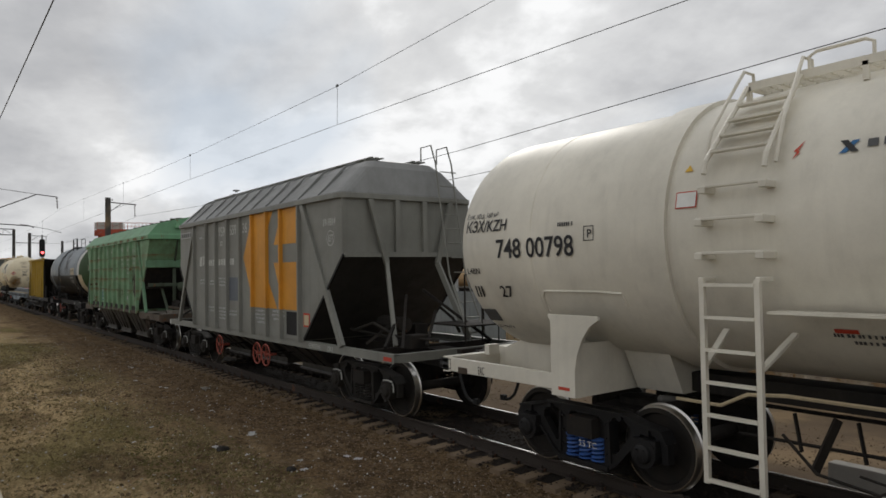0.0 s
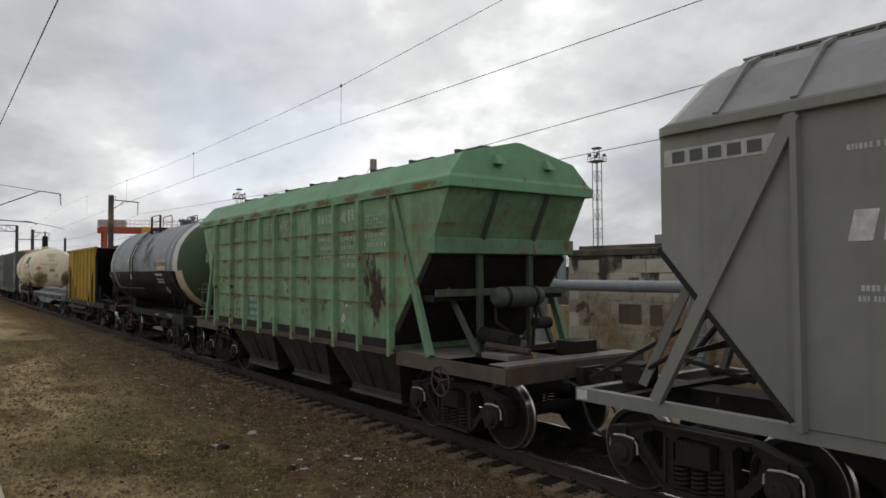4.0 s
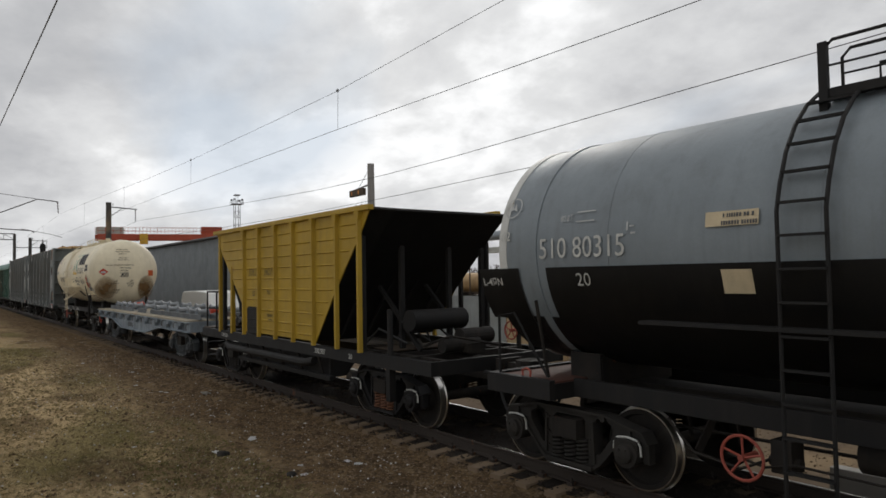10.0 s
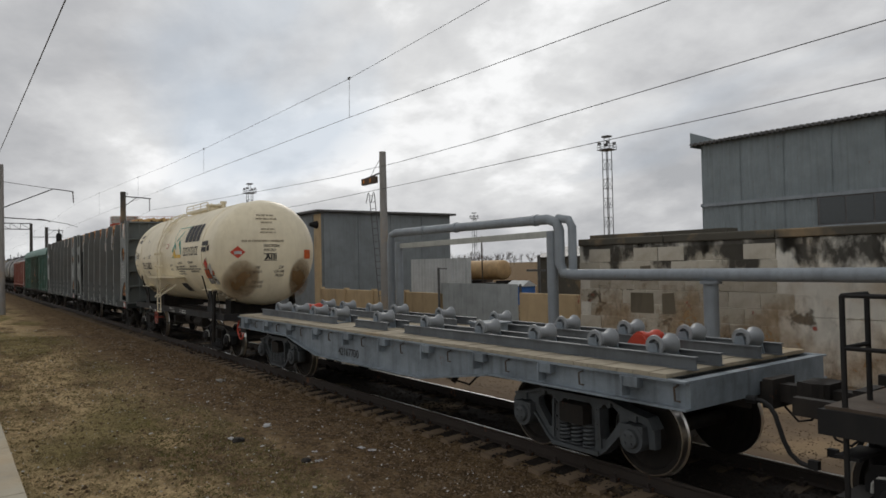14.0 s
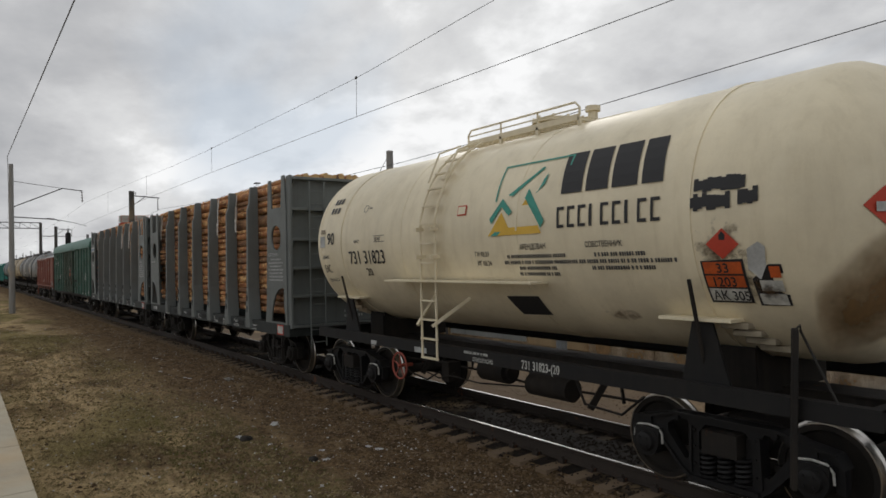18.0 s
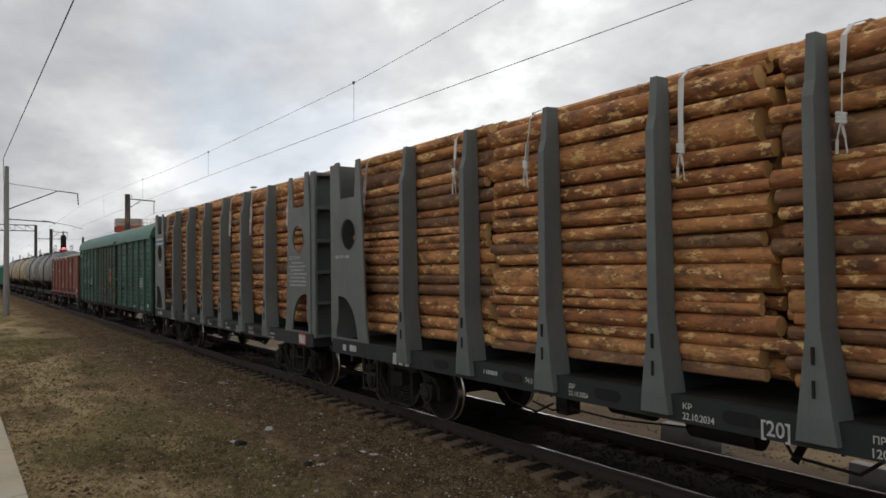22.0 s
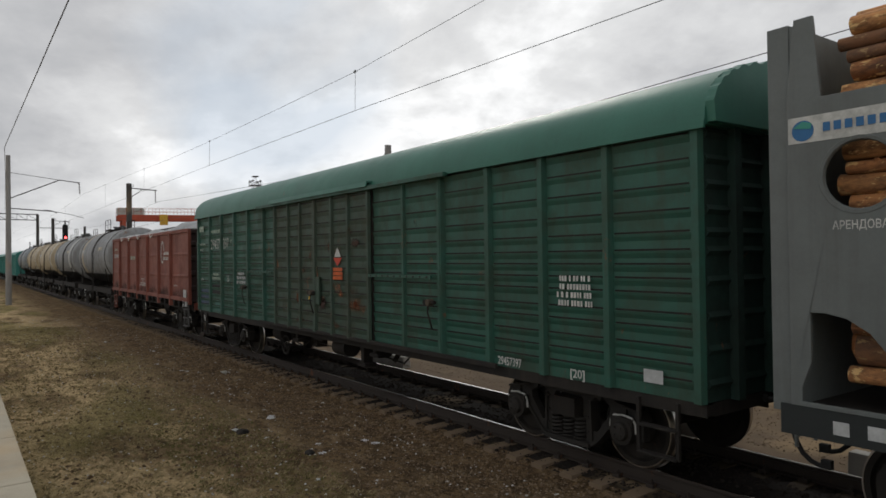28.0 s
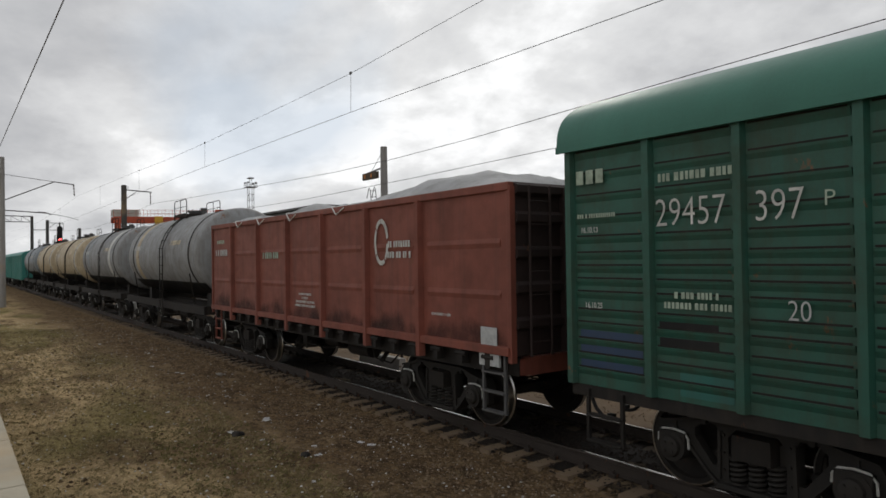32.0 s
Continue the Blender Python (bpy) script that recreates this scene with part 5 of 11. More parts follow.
    # a darker cream puts the shade beneath the tank into the pipe's colour
    part("brake_pipe", tube(B(), [(-4.2 + o, -.75, 1.12), (-3.6 + o, -.85, 1.14), (-3.3 + o, -.85, 1.30), (-2.9 + o, -.85, 1.34), (3.0 + o, -.85, 1.30)], .022, 6), M["stripe"], w, smooth=True)
    d = drum_map(r, za)
    words("748 00798", -6.38 + o, 2.85, .265, d, M["black_mark"], w, squeeze=.88)
    words("КЗХ/KZH", -7.01 + o, 3.23, .165, d, M["black_mark"], w, slant=.1, squeeze=.86)
    words("Емк. общ. 160 м³", -7.01 + o, 3.43, .075, d, M["dark_mark"], w, slant=.15, squeeze=.8)
    words("L4BN", -7.03 + o, 2.63, .085, d, M["black_mark"], w)
    words("III", -6.98 + o, 2.27, .18, d, M["black_mark"], w, slant=.05)
    words("27", -6.45 + o, 2.28, .175, d, M["black_mark"], w)
    words("P", -4.80 + o, 3.06, .10, d, M["black_mark"], w)
    words("120 КМ/Ч", -6.98 + o, 1.66, .065, d, M["dark_mark"], w)
    quads([rect(-4.85 + o, 3.02, -4.70 + o, 3.03), rect(-4.85 + o, 3.19, -4.70 + o, 3.20), rect(-4.85 + o, 3.02, -4.84 + o, 3.20), rect(-4.71 + o, 3.02, -4.70 + o, 3.20)], d, M["black_mark"], w)
    quads([rect(-7.00 + o, 1.82, -6.73 + o, 2.05)], d, M["dark_mark"], w, "plate_mark")
    quads([rect(-3.64 + o, 3.30, -3.40 + o, 3.48)], d, M["red_mark"], w, "notice", "red-framed white notice")
    quads([rect(-3.628 + o, 3.312, -3.412 + o, 3.468)], drum_map(r, za, .016), M["whitepaint"], w, "notice_field")
    quads([[(-2.50 + o, 3.68), (-2.44 + o, 3.76), (-2.46 + o, 3.77), (-2.41 + o, 3.88), (-2.50 + o, 3.77), (-2.47 + o, 3.76)]], d, M["red_mark"], w, "warning_bolt")
    quads([[(-3.59 + o, 3.71), (-3.49 + o, 3.71), (-3.54 + o, 3.79)]], d, M["amber_mark"], w, "warning_triangle")
    quads([[(-2.11 + o, 3.68), (-2.05 + o, 3.68), (-1.95 + o, 3.80), (-2.01 + o, 3.80)]], d, M["blue_mark"], w, "company_mark")
    quads([[(-2.11 + o, 3.81), (-2.05 + o, 3.81), (-1.95 + o, 3.68), (-2.01 + o, 3.68)]], drum_map(r, za, .014), M["black_mark"], w, "company_mark")
    quads([rect(-1.89 + o + i * .12, 3.71, -1.81 + o + i * .12, 3.79) for i in range(5)], d, M["dark_mark"], w, "company_mark")
    quads([rect(-2.28 + o, 1.98, -2.08 + o, 2.03)], d, M["red_mark"], w, "hazard_mark")
    lines_of_bars(-2.3 + o, 1.93, (1.3, 1.0), .045, d, M["dark_mark"], w)
    lines_of_bars(-5.26 + o, 3.22, (.28,), .05, d, M["dark_mark"], w)
    f = flat_map(-1.503)
    quads([rect(-7.27 + o, 1.15, -7.06 + o, 1.24)], f, M["browngrime"], w, "plate_mark")
    words("EAC", -6.83 + o, 1.18, .12, f, M["black_mark"], w, squeeze=.45, bold=0)
    quads([rect(-7.70 + o, 1.19, -7.44 + o, 1.20), rect(-7.70 + o, 1.33, -7.44 + o, 1.34), rect(-7.70 + o, 1.20, -7.69 + o, 1.33), rect(-7.45 + o, 1.20, -7.44 + o, 1.33)], f, M["black_mark"], w, "mark_frame")
    lines_of_bars(-7.68 + o, 1.24, (.2,), .05, f, M["dark_mark"], w)
    f = flat_map(-1.523)
    words("25 TC", -5.35 + o, .40, .08, flat_map(-1.135), M["white_mark"], w)
    quads([rect(-5.30 + o, 1.17, -5.12 + o, 1.21)], f, M["red_mark"], w, "lever_mark")


def tar_tank():
    xc = -42.75
    w = wagon_root("tank_wagon", xc, "blue-grey and black tar tank wagon with a dark green end", "tank wagon")
    o = -xc
    r, za = 1.55, 2.98
    x0, x1 = -47.62, -38.42
    tank_shell(w, x0 + o, x1 + o, r, za, .80, "bluegrey", label="blue-grey steel tank, worn", depth0=.52)
    # black lower half, with a raised top edge
    shell_patch(w, -4.12, x1 - .45 + o, r, za, -88, -8, "blackgloss", "apron", .016, "black-painted lower jacket")
    shell_patch(w, -4.60, -4.12, r, za, -88, -34, "blackgloss", "apron", .010)
    shell_patch(w, -5.38, -4.60, r, za, -36, -8, "blackgloss", "apron", .016, "black tab of the jacket over the tank end")
    shell_patch(w, -5.12, -4.60, r, za, -62, -36, "blackgloss", "apron", .016)
    shell_patch(w, x0 + .02 + o, -4.60, r, za, -88, -62, "blackgloss", "apron", .016)
    shell_patch(w, x1 - .45 + o, x1 - .02 + o, r, za, -88, -8, "blackgloss", "apron", .008)

    def end_band(name, t0, t1, p0, p1, mat, proud, label=""):
        """Part of the dished end's skin between two rings, and two angles round it."""
        bm = B()
        n, m = 30, 8
        g = []
        for j in range(m + 1):
            t = radians(t0 + (t1 - t0) * j / m)
            row = []
            for i in range(n + 1):
                p = radians(p0 + (p1 - p0) * i / n)
                q = (r + proud) * math.cos(t)
                row.append(bm.verts.new((x1 + o + (.80 + proud) * math.sin(t) if t > 0 else x1 + o + t * 1.2, -q * math.cos(p) if t > 0 else -(r + proud) * math.cos(p), za + (q if t > 0 else r + proud) * math.sin(p))))
            g.append(row)
        for u, v in zip(g, g[1:]):
            for i in range(n):
                bm.faces.new((u[i], u[i + 1], v[i + 1], v[i]))
        drum_round(bm)
        bmesh.ops.recalc_face_normals(bm, faces=bm.faces[:])
        return part(name, bm, M[mat], w, label, smooth=True)
    end_band("green_end", 13, 89.5, -8, 188, "darkgreen", .012, "dark green upper half of the dished end")
    end_band("green_end", 24, 89.5, -172, -8, "darkgreen", .012, "dark green lower half of the dished end")
    end_band("end_stripe", -10, 13, -8, 188, "whitestripe", .010, "grey-white stripe round the tank end")
    end_band("end_stripe", 2, 24, -172, -8, "stripe", .012, "cream stripe round the tank end")
    end_band("end_edge", -1, 2, -172, -8, "blackmetal", .014)
    # the far end has no stripe: this pale ring paints in the sky's reflection
    ring(w, x0 - .02 + o, r, za, .14, "whitestripe", .008, "end_stripe")
    ring(w, x1 - 1.0 + o, r, za, .05, "bluegrey", .012)
    for x in (-45.9, -43.6, -41.4):
        ring(w, x + o, r, za, .02, "bluegrey", .004)
    for x in (-47.08, -38.95):
        strap_band(w, x + o, r, za, "bluegrey")
    for x in (-46.9, -39.2):
        saddle(w, x + o, r, za, "soot")
    # end plates of the jacket
    for x, s in ((x1 + .02, 1),):
        bm = B()
        arc = [(1.6 * math.cos(radians(a)), za + 1.6 * math.sin(radians(a))) for a in range(188, 262, 8)]
        plate(bm, arc + [(-.3, za - 1.5), (-1.5, za - .22)], 0, .012, put=lambda u, v, q: (x + o + s * q, u, v))
        part("jacket_plate", bm, M["blackmetal"], w)
    underframe(w, -48.02 + o, -37.50 + o, "blackmetal", 1.02, 1.30, 1.42, sill=False)
    for a, b in ((-48.02, -46.85), (-38.67, -37.50)):
        for y in (-1.42, 1.42):
            part("side_sill", box(B(), a + o, b + o, y - .05, y + .05, 1.04, 1.30), M["blackmetal"], w, bevel=.008)
        part("end_deck", box(B(), a + .02 + o, b - .02 + o, -1.37, 1.37, 1.25, 1.27), M["rustplate" if a < -45 else "soot"], w, "grimy steel end deck")
        part("cross_bearer", box(B(), *sorted((b - .06 + o, b + o) if a < -45 else (a + o, a + .06 + o)), -1.37, 1.37, 1.04, 1.25), M["blackmetal"], w)
    for y in (-1.0, 1.0):
        part("inner_sill", box(B(), -46.85 + o, -38.67 + o, y - .04, y + .04, 1.05, 1.29), M["blackmetal"], w, bevel=.008)
    part("lifting_eye", tube(B(), [(-47.45 + o, -1.34, 1.27), (-47.46 + o, -1.34, 1.37), (-47.38 + o, -1.34, 1.40), (-47.31 + o, -1.34, 1.37), (-47.32 + o, -1.34, 1.27)], .016, 6), M["palered"], w, "orange lifting eye")
    for xb in (-46.9, -39.22):
        bogie(w, xb + o, "iron", "iron")
    brake_gear(w, -43.2 + o)
    hand_wheel(w, -44.42 + o, -1.40, .82, .21, "palered", label="faded red spoked brake wheel")
    tank_ladder(w, -43.71 + o, r, za, "blackmetal", .50, .42, feet=False)
    top_platform(w, -43.80 + o, -42.6 + o, r, za, "blackmetal", -.82, -.42, .50, 2, lift=-.09)
    for x in (-43.8, -42.62):
        part("platform_post", box(B(), x - .04 + o, x + .04 + o, -.86, -.80, za + 1.2, za + r + .40), M["blackmetal"], w)
    part("far_rail", tube(B(), [(-43.8 + o, .5, za + r - .1), (-43.8 + o, .5, za + r + .45), (-42.6 + o, .5, za + r + .45), (-42.6 + o, .5, za + r - .1)], .02, 6), M["blackmetal"], w)
    part("valve_pipe", tube(B(), [(-41.2 + o, -.05, za + r), (-40.9 + o, -.05, za + r + .10), (-39.9 + o, -.05, za + r + .10), (-39.8 + o, -.05, za + r)], .018, 6), M["blackmetal"], w)
    manhole(w, -42.28 + o, r, za, "bluegrey", .22)
    part("vent_valve", rod(B(), (-41.62 + o, -.25, za + r - .05), (-41.62 + o, -.25, za + r + .12), .085, 14), M["steel"], w, smooth=True)
    bm = B()
    box(bm, -45.40 + o, -41.6 + o, -r - .07, -r + .1, 2.11, 2.15)
    part("side_ledge", bm, M["blackmetal"], w)
    step_ladder(w, -38.15 + o, -1.46, .35, 1.2, "blackmetal", .36, 3)
    for x, s in ((-47.85, 1), (-37.65, -1)):
        bm = B()
        tube(bm, [(x + o, -1.38, 1.3), (x + o, -1.38, 2.1), (x + s * .3 + o, -1.38, 2.15), (x + s * .8 + o, -1.3, 1.32)], .018, 6)
        part("hand_hold", bm, M["blackmetal"], w)
    d = drum_map(r, za, .026)
    words("510 80315", -46.96 + o, 2.88, .265, d, M["white_mark"], w, squeeze=.85, bold=0)
    quads([rect(-45.62 + o, 3.16, -45.60 + o, 3.26), rect(-45.56 + o, 3.12, -45.50 + o, 3.14), rect(-45.58 + o, 3.20, -45.52 + o, 3.22)], d, M["grey_mark"], w, "code_mark")
    words("20", -46.39 + o, 2.53, .165, d, M["white_mark"], w, bold=0)
    words("СМОЛА", -40.82 + o, 2.93, .155, d, M["black_mark"], w, squeeze=.52)
    words("НЕФТЯНАЯ", -40.36 + o, 2.93, .16, drum_map(r, za, .034), M["black_mark"], w, squeeze=.74, bold=.012)
    quads([rect(-40.46 + o, 2.79, -39.42 + o, 3.15)], d, M["stripe"], w, "label_field", "cream painted label field", 6)
    quads([rect(-44.67 + o, 3.13, -44.13 + o, 3.28)], d, M["stripe"], w, "label_field")
    lines_of_bars(-44.50 + o, 3.215, (.33, .36), .04, drum_map(r, za, .03), M["dark_mark"], w)
    quads([rect(-44.53 + o, 2.45, -44.22 + o, 2.70)], d, M["stripe"], w, "label_field")
    lines_of_bars(-40.72 + o, 2.60, (.85,), .085, d, M["white_mark"], w)
    lines_of_bars(-40.66 + o, 2.44, (.72, .74), .06, d, M["white_mark"], w, 1.7)
    lines_of_bars(-40.78 + o, 2.10, (.5, .5, .5), .05, d, M["dark_mark"], w, 1.7)
    words("80.8Т", -46.61 + o, 3.33, .085, d, M["grey_mark"], w, squeeze=.7, bold=0)
    quads([rect(-46.36 + o, 3.31, -46.08 + o, 3.325), rect(-46.36 + o, 3.43, -46.08 + o, 3.445)], d, M["grey_mark"], w, "code_mark")
    quads([[(-40.07 + o, 2.07), (-39.90 + o, 1.93), (-39.72 + o, 2.07), (-39.90 + o, 2.22)]], drum_map(r, za, .03), M["white_mark"], w, "hazard_sign", "white diamond hazard sign")
    quads([[(-39.98 + o, 2.03), (-39.86 + o, 2.05), (-39.82 + o, 2.10), (-39.94 + o, 2.12)]], drum_map(r, za, .036), M["black_mark"], w, "sign_symbol")
    dm = drum_map(r, za, .03)
    for u, v, q in ((-39.74, 3.50, .085), (-38.95, 3.55, .15), (-47.50, 3.60, .15)):
        quads(outline(u + o, v, q, .018), dm, M["grey_mark"], w, "round_mark", "worn white ring mark")
        quads([[(u - q * .5 + o, v - q * .4), (u + o, v - q * .15), (u - .02 + o, v + q * .55)], [(u + o, v - q * .15), (u + q * .55 + o, v - q * .4), (u + .02 + o, v + q * .5)]], dm, M["grey_mark"], w, "round_mark")
    words("X", -39.07 + o, 2.93, .12, d, M["grey_mark"], w, squeeze=.7)
    words("62", -47.66 + o, 3.14, .13, d, M["white_mark"], w)
    words("L-4ЯN", -48.08 + o, 2.53, .105, d, M["white_mark"], w)
    # tar run down from the filling hatch
    decal(-42.85 + o, 2.78, -40.95 + o, 3.95, drum_map(r, za, .008), M["tarfilm"], w, "tar_run", "dark brown run of spilt tar", 10)
    decal(-43.0 + o, 3.4, -41.7 + o, 4.5, drum_map(r, za, .011), M["tarfilm"], w, "tar_run", "", 10)
    h = head_map(x1 + o, .80, r, za, .03)
    lines_of_bars(-.52, za + .72, (.4, 1.0, .62, .75, .8), .075, h, M["grey_mark"], w, 1.8)
    lines_of_bars(-.05, za - .28, (.5, .3), .06, h, M["faint_mark"], w, 1.9)
    lines_of_bars(-.95, za - .85, (.9, .7), .05, h, M["faint_mark"], w, 1.9)
    lines_of_bars(.1, za - .85, (.55, .5), .05, h, M["faint_mark"], w, 1.9)
    quads([[(-38.78 + o, 2.47), (-38.58 + o, 2.27), (-38.38 + o, 2.47), (-38.58 + o, 2.67)]], drum_map(r, za, .03), M["black_mark"], w, "sign_border", "", 3)
    quads([[(-38.76 + o, 2.47), (-38.58 + o, 2.29), (-38.40 + o, 2.47), (-38.58 + o, 2.65)]], drum_map(r, za, .034), M["grey_mark"], w, "hazard_sign", "pale diamond hazard sign", 3)
    for k in range(5):
        u = -38.70 + k * .06 + o
        hgt = .17 - abs(k - 2) * .055
        quads([rect(u - .014, 2.48, u + .014, 2.48 + hgt)], drum_map(r, za, .038), M["black_mark"], w, "sign_stripe")
    quads([rect(-38.73 + o, 2.09, -38.36 + o, 2.22)], drum_map(r, za, .03), M["grey_mark"], w, "code_plate", "pale code plate")
    words("906", -38.60 + o, 2.11, .09, drum_map(r, za, .034), M["black_mark"], w)
    quads([rect(-38.66 + o, 1.84, -38.30 + o, 2.0)], drum_map(r, za, .03), M["rustplate"], w, "code_plate", "rusty red plate")
    words("510 80315", -40.78 + o, 1.13, .12, flat_map(-1.045), M["white_mark"], w, squeeze=.85)
    lines_of_bars(-42.4 + o, 1.12, (.5,), .06, flat_map(-1.045), M["white_mark"], w)


M["tarfilm"] = film_material("dried_tar_film", (0.050, 0.036, 0.033), "x", 0.43, 0.70, 0, 2.4, (2.4, 1, .7), 0.5, .85)
M["rubfilm"] = film_material("brown_rub_film", (0.17, 0.092, 0.028), "y", 0.16, 0.74, 0, 0.9, (1, 1, 1), 0.7, .95)
M["halofilm"] = film_material("brown_scorch_film", (0.085, 0.048, 0.020), "x", 0.42, 0.74, 0, 6.0, (1, 1, 1), 0.8, .8)
M["rubfilm_side"] = film_material("faint_brown_film", (0.16, 0.08, 0.05), "x", 0.45, 0.70, 0, 6.0, (1, 1, 1), 0.8, .6)
M["rustplate"] = paint("rusty_red_plate", (0.10, 0.035, 0.022), 0.7, 0.4, 0.3, 0.3)


def ivory_tank():
    xc = -81.2
    w = wagon_root("tank_wagon", xc, "ivory-white tank wagon with a green mountain mark on black frame", "tank wagon")
    o = -xc
    r, za = 1.62, 3.13
    x0, x1 = -86.2, -76.64
    tank_shell(w, x0 + o, x1 + o, r, za, .86, "ivory", label="smooth ivory-painted tank", depth0=.80)
    for x in (x0 + .02, x1 - .95, -83.1, -80.2):
        ring(w, x + o, r, za, .03, "ivory", .006)
    for x, turn in ((-85.32, -1), (-77.62, 1)):
        strap_band(w, x + o, r, za, "ivory", 1.4)
        saddle(w, x + o, r, za, "soot", .5)
        for s in (-1, 1):
            bm = B()
            plate(bm, [(x + o - .26, 1.3), (x + o + .30, 1.3), (x + o + turn * .05 + .06, 1.98), (x + o + turn * .05 - .17, 1.99)], s * 1.28 - .02, s * 1.28 + .02)
            part("saddle_plate", bm, M["blackmetal"], w)
            part("saddle_ledge", box(B(), x + o - .50, x + o + .36, *sorted((s * 1.10, s * 1.36)), 1.99, 2.03), M["ivory"], w, "thin ivory ledge plate", bevel=.006)
            for k in range(4):
                z = 1.95 - k * .085
                yy = math.sqrt(r * r - (z - za) ** 2)
                xs = sorted((x + o + turn * (.12 + k * .07), x + o + turn * (.42 + k * .08)))
                part("packing_block", box(B(), xs[0], xs[1], *sorted((s * (yy - .10), s * (yy + .05))), z - .034, z + .034), M["plank"], w, "dirty cream packing plate", bevel=.012)
    # upright post with a loose wire at the frame's end
    part("end_post", bar(B(), (-76.60 + o, -1.52, .5), (-76.56 + o, -1.49, 2.0), .11, .05), M["soot"], w, "black upright flat-bar post", bevel=.01)
    part("stay_wire", tube(B(), [(-76.57 + o, -1.48, 1.98), (-76.53 + o, -1.46, 2.03), (-76.54 + o, -1.43, 1.97), (-76.36 + o, -1.42, 1.58), (-76.20 + o, -1.42, 1.24)], .012, 6), M["iron"], w, "thin bent wire stay")
    underframe(w, -86.5 + o, -75.88 + o, "blackmetal", 1.15, 1.34, 1.45)
    for xb in (-85.75, -77.55):
        bogie(w, xb + o, "ironblack", "ironblack")
    brake_gear(w, -81.6 + o)
    hand_wheel(w, -83.35 + o, -1.45, .86, .22, "palered", label="red spoked brake wheel")
    tank_ladder(w, -82.15 + o, r, za, "ivory", 1.12, .40, feet=True)
    top_platform(w, -82.4 + o, -79.9 + o, r, za, "ivory", -.6, .6, .2, 4, lift=.02)
    manhole(w, -81.0 + o, r, za, "ivory", .28)
    bm = B()
    box(bm, -83.35 + o, -79.75 + o, -r - .10, -r + .2, 2.375, 2.40)
    part("side_ledge", bm, M["ivory"], w)
    for s in (-1, 1):
        bm = tube(B(), [(-82.15 + o + s * .22, -1.45, za + .9), (-82.15 + o + s * .25, -1.2, za + 1.4), (-82.12 + o + s * .24, -.80, za + r - .06)], .016, 6)
        part("grab_rail", bm, M["ivory"], w)
    d = drum_map(r, za)
    d2 = drum_map(r, za, .018)
    # mountain mark and company lettering as plain shapes
    quads([[(-80.78 + o, 3.05), (-80.28 + o, 3.05), (-80.50 + o, 3.38)], [(-80.50 + o, 3.05), (-79.72 + o, 3.05), (-80.02 + o, 3.55)]], d, M["amber_mark"], w, "mountain_mark", "amber mountain painted mark")
    quads([[(-80.72 + o, 3.05), (-80.58 + o, 3.05), (-79.70 + o, 3.88), (-79.72 + o, 3.72)], [(-80.74 + o, 3.30), (-80.50 + o, 3.58), (-80.28 + o, 3.38), (-80.34 + o, 3.32), (-80.50 + o, 3.46), (-80.70 + o, 3.22)],
           [(-80.05 + o, 3.55), (-79.72 + o, 3.12), (-79.66 + o, 3.22), (-80.0 + o, 3.68)], [(-80.40 + o, 3.62), (-80.30 + o, 3.60), (-79.80 + o, 3.98), (-79.84 + o, 4.0)]], d2, M["teal_mark"], w, "mountain_mark", "teal mountain painted mark")
    quads([rect(-80.66 + o, 3.55, -80.63 + o, 4.12), rect(-80.66 + o, 4.10, -79.35 + o, 4.13), rect(-79.37 + o, 3.95, -79.34 + o, 4.13)], d, M["teal_mark"], w, "mark_frame", div=5)
    for a, b in ((-79.40, -79.06), (-79.00, -78.66), (-78.60, -78.24), (-78.18, -77.90)):
        quads([[(a + o, 3.54), (b + o, 3.54), (b - .06 + o, 4.14), (a - .06 + o, 4.14)]], d, M["black_mark"], w, "company_block", "black slanted block of a company mark", 4)
    for i in range(9):
        u = -79.44 + o + i * .175
        quads([rect(u, 3.10, u + (.045 if i in (3, 6) else .035), 3.37)], d, M["black_mark"], w, "company_block", "", 3)
        if i not in (3, 6):
            quads([rect(u + .036, 3.10, u + .12, 3.14), rect(u + .036, 3.33, u + .12, 3.37)], d, M["black_mark"], w, "company_block", "", 2)
    words("731 31823", -84.98 + o, 2.69, .262, d, M["black_mark"], w, squeeze=.86, bold=.008)
    words("20", -84.43 + o, 2.45, .155, d, M["black_mark"], w, bold=.006)
    words("90", -85.86 + o, 3.10, .25, d, M["black_mark"], w, squeeze=.9, bold=.008)
    words("L4AN", -86.10 + o, 2.81, .08, d, M["dark_mark"], w)
    words("EAC", -86.12 + o, 2.51, .18, d, M["black_mark"], w, squeeze=.6, bold=0)
    words("120 КМ/Ч", -86.13 + o, 2.30, .075, d, M["dark_mark"], w)
    quads([rect(-86.17 + o, 3.05, -85.96 + o, 3.28)], d, M["grey_mark"], w, "data_plate")
    quads([rect(-86.15 + o, 3.33, -85.97 + o, 3.42)], d, M["sepia_mark"], w, "data_plate")
    words("66.0 т", -84.73 + o, 3.10, .065, d, M["dark_mark"], w)
    quads(outline(-84.42 + o, 3.76, .08, .012), d, M["dark_mark"], w, "round_mark")
    quads([rect(-84.29 + o, 3.75, -84.19 + o, 3.77)], d, M["dark_mark"], w, "round_mark")
    quads([rect(-83.99 + o, 3.09, -83.62 + o, 3.10), rect(-83.99 + o, 3.20, -83.62 + o, 3.21)], d, M["dark_mark"], w, "mark_frame")
    words("85 600", -83.96 + o, 3.115, .07, d, M["dark_mark"], w, squeeze=.7)
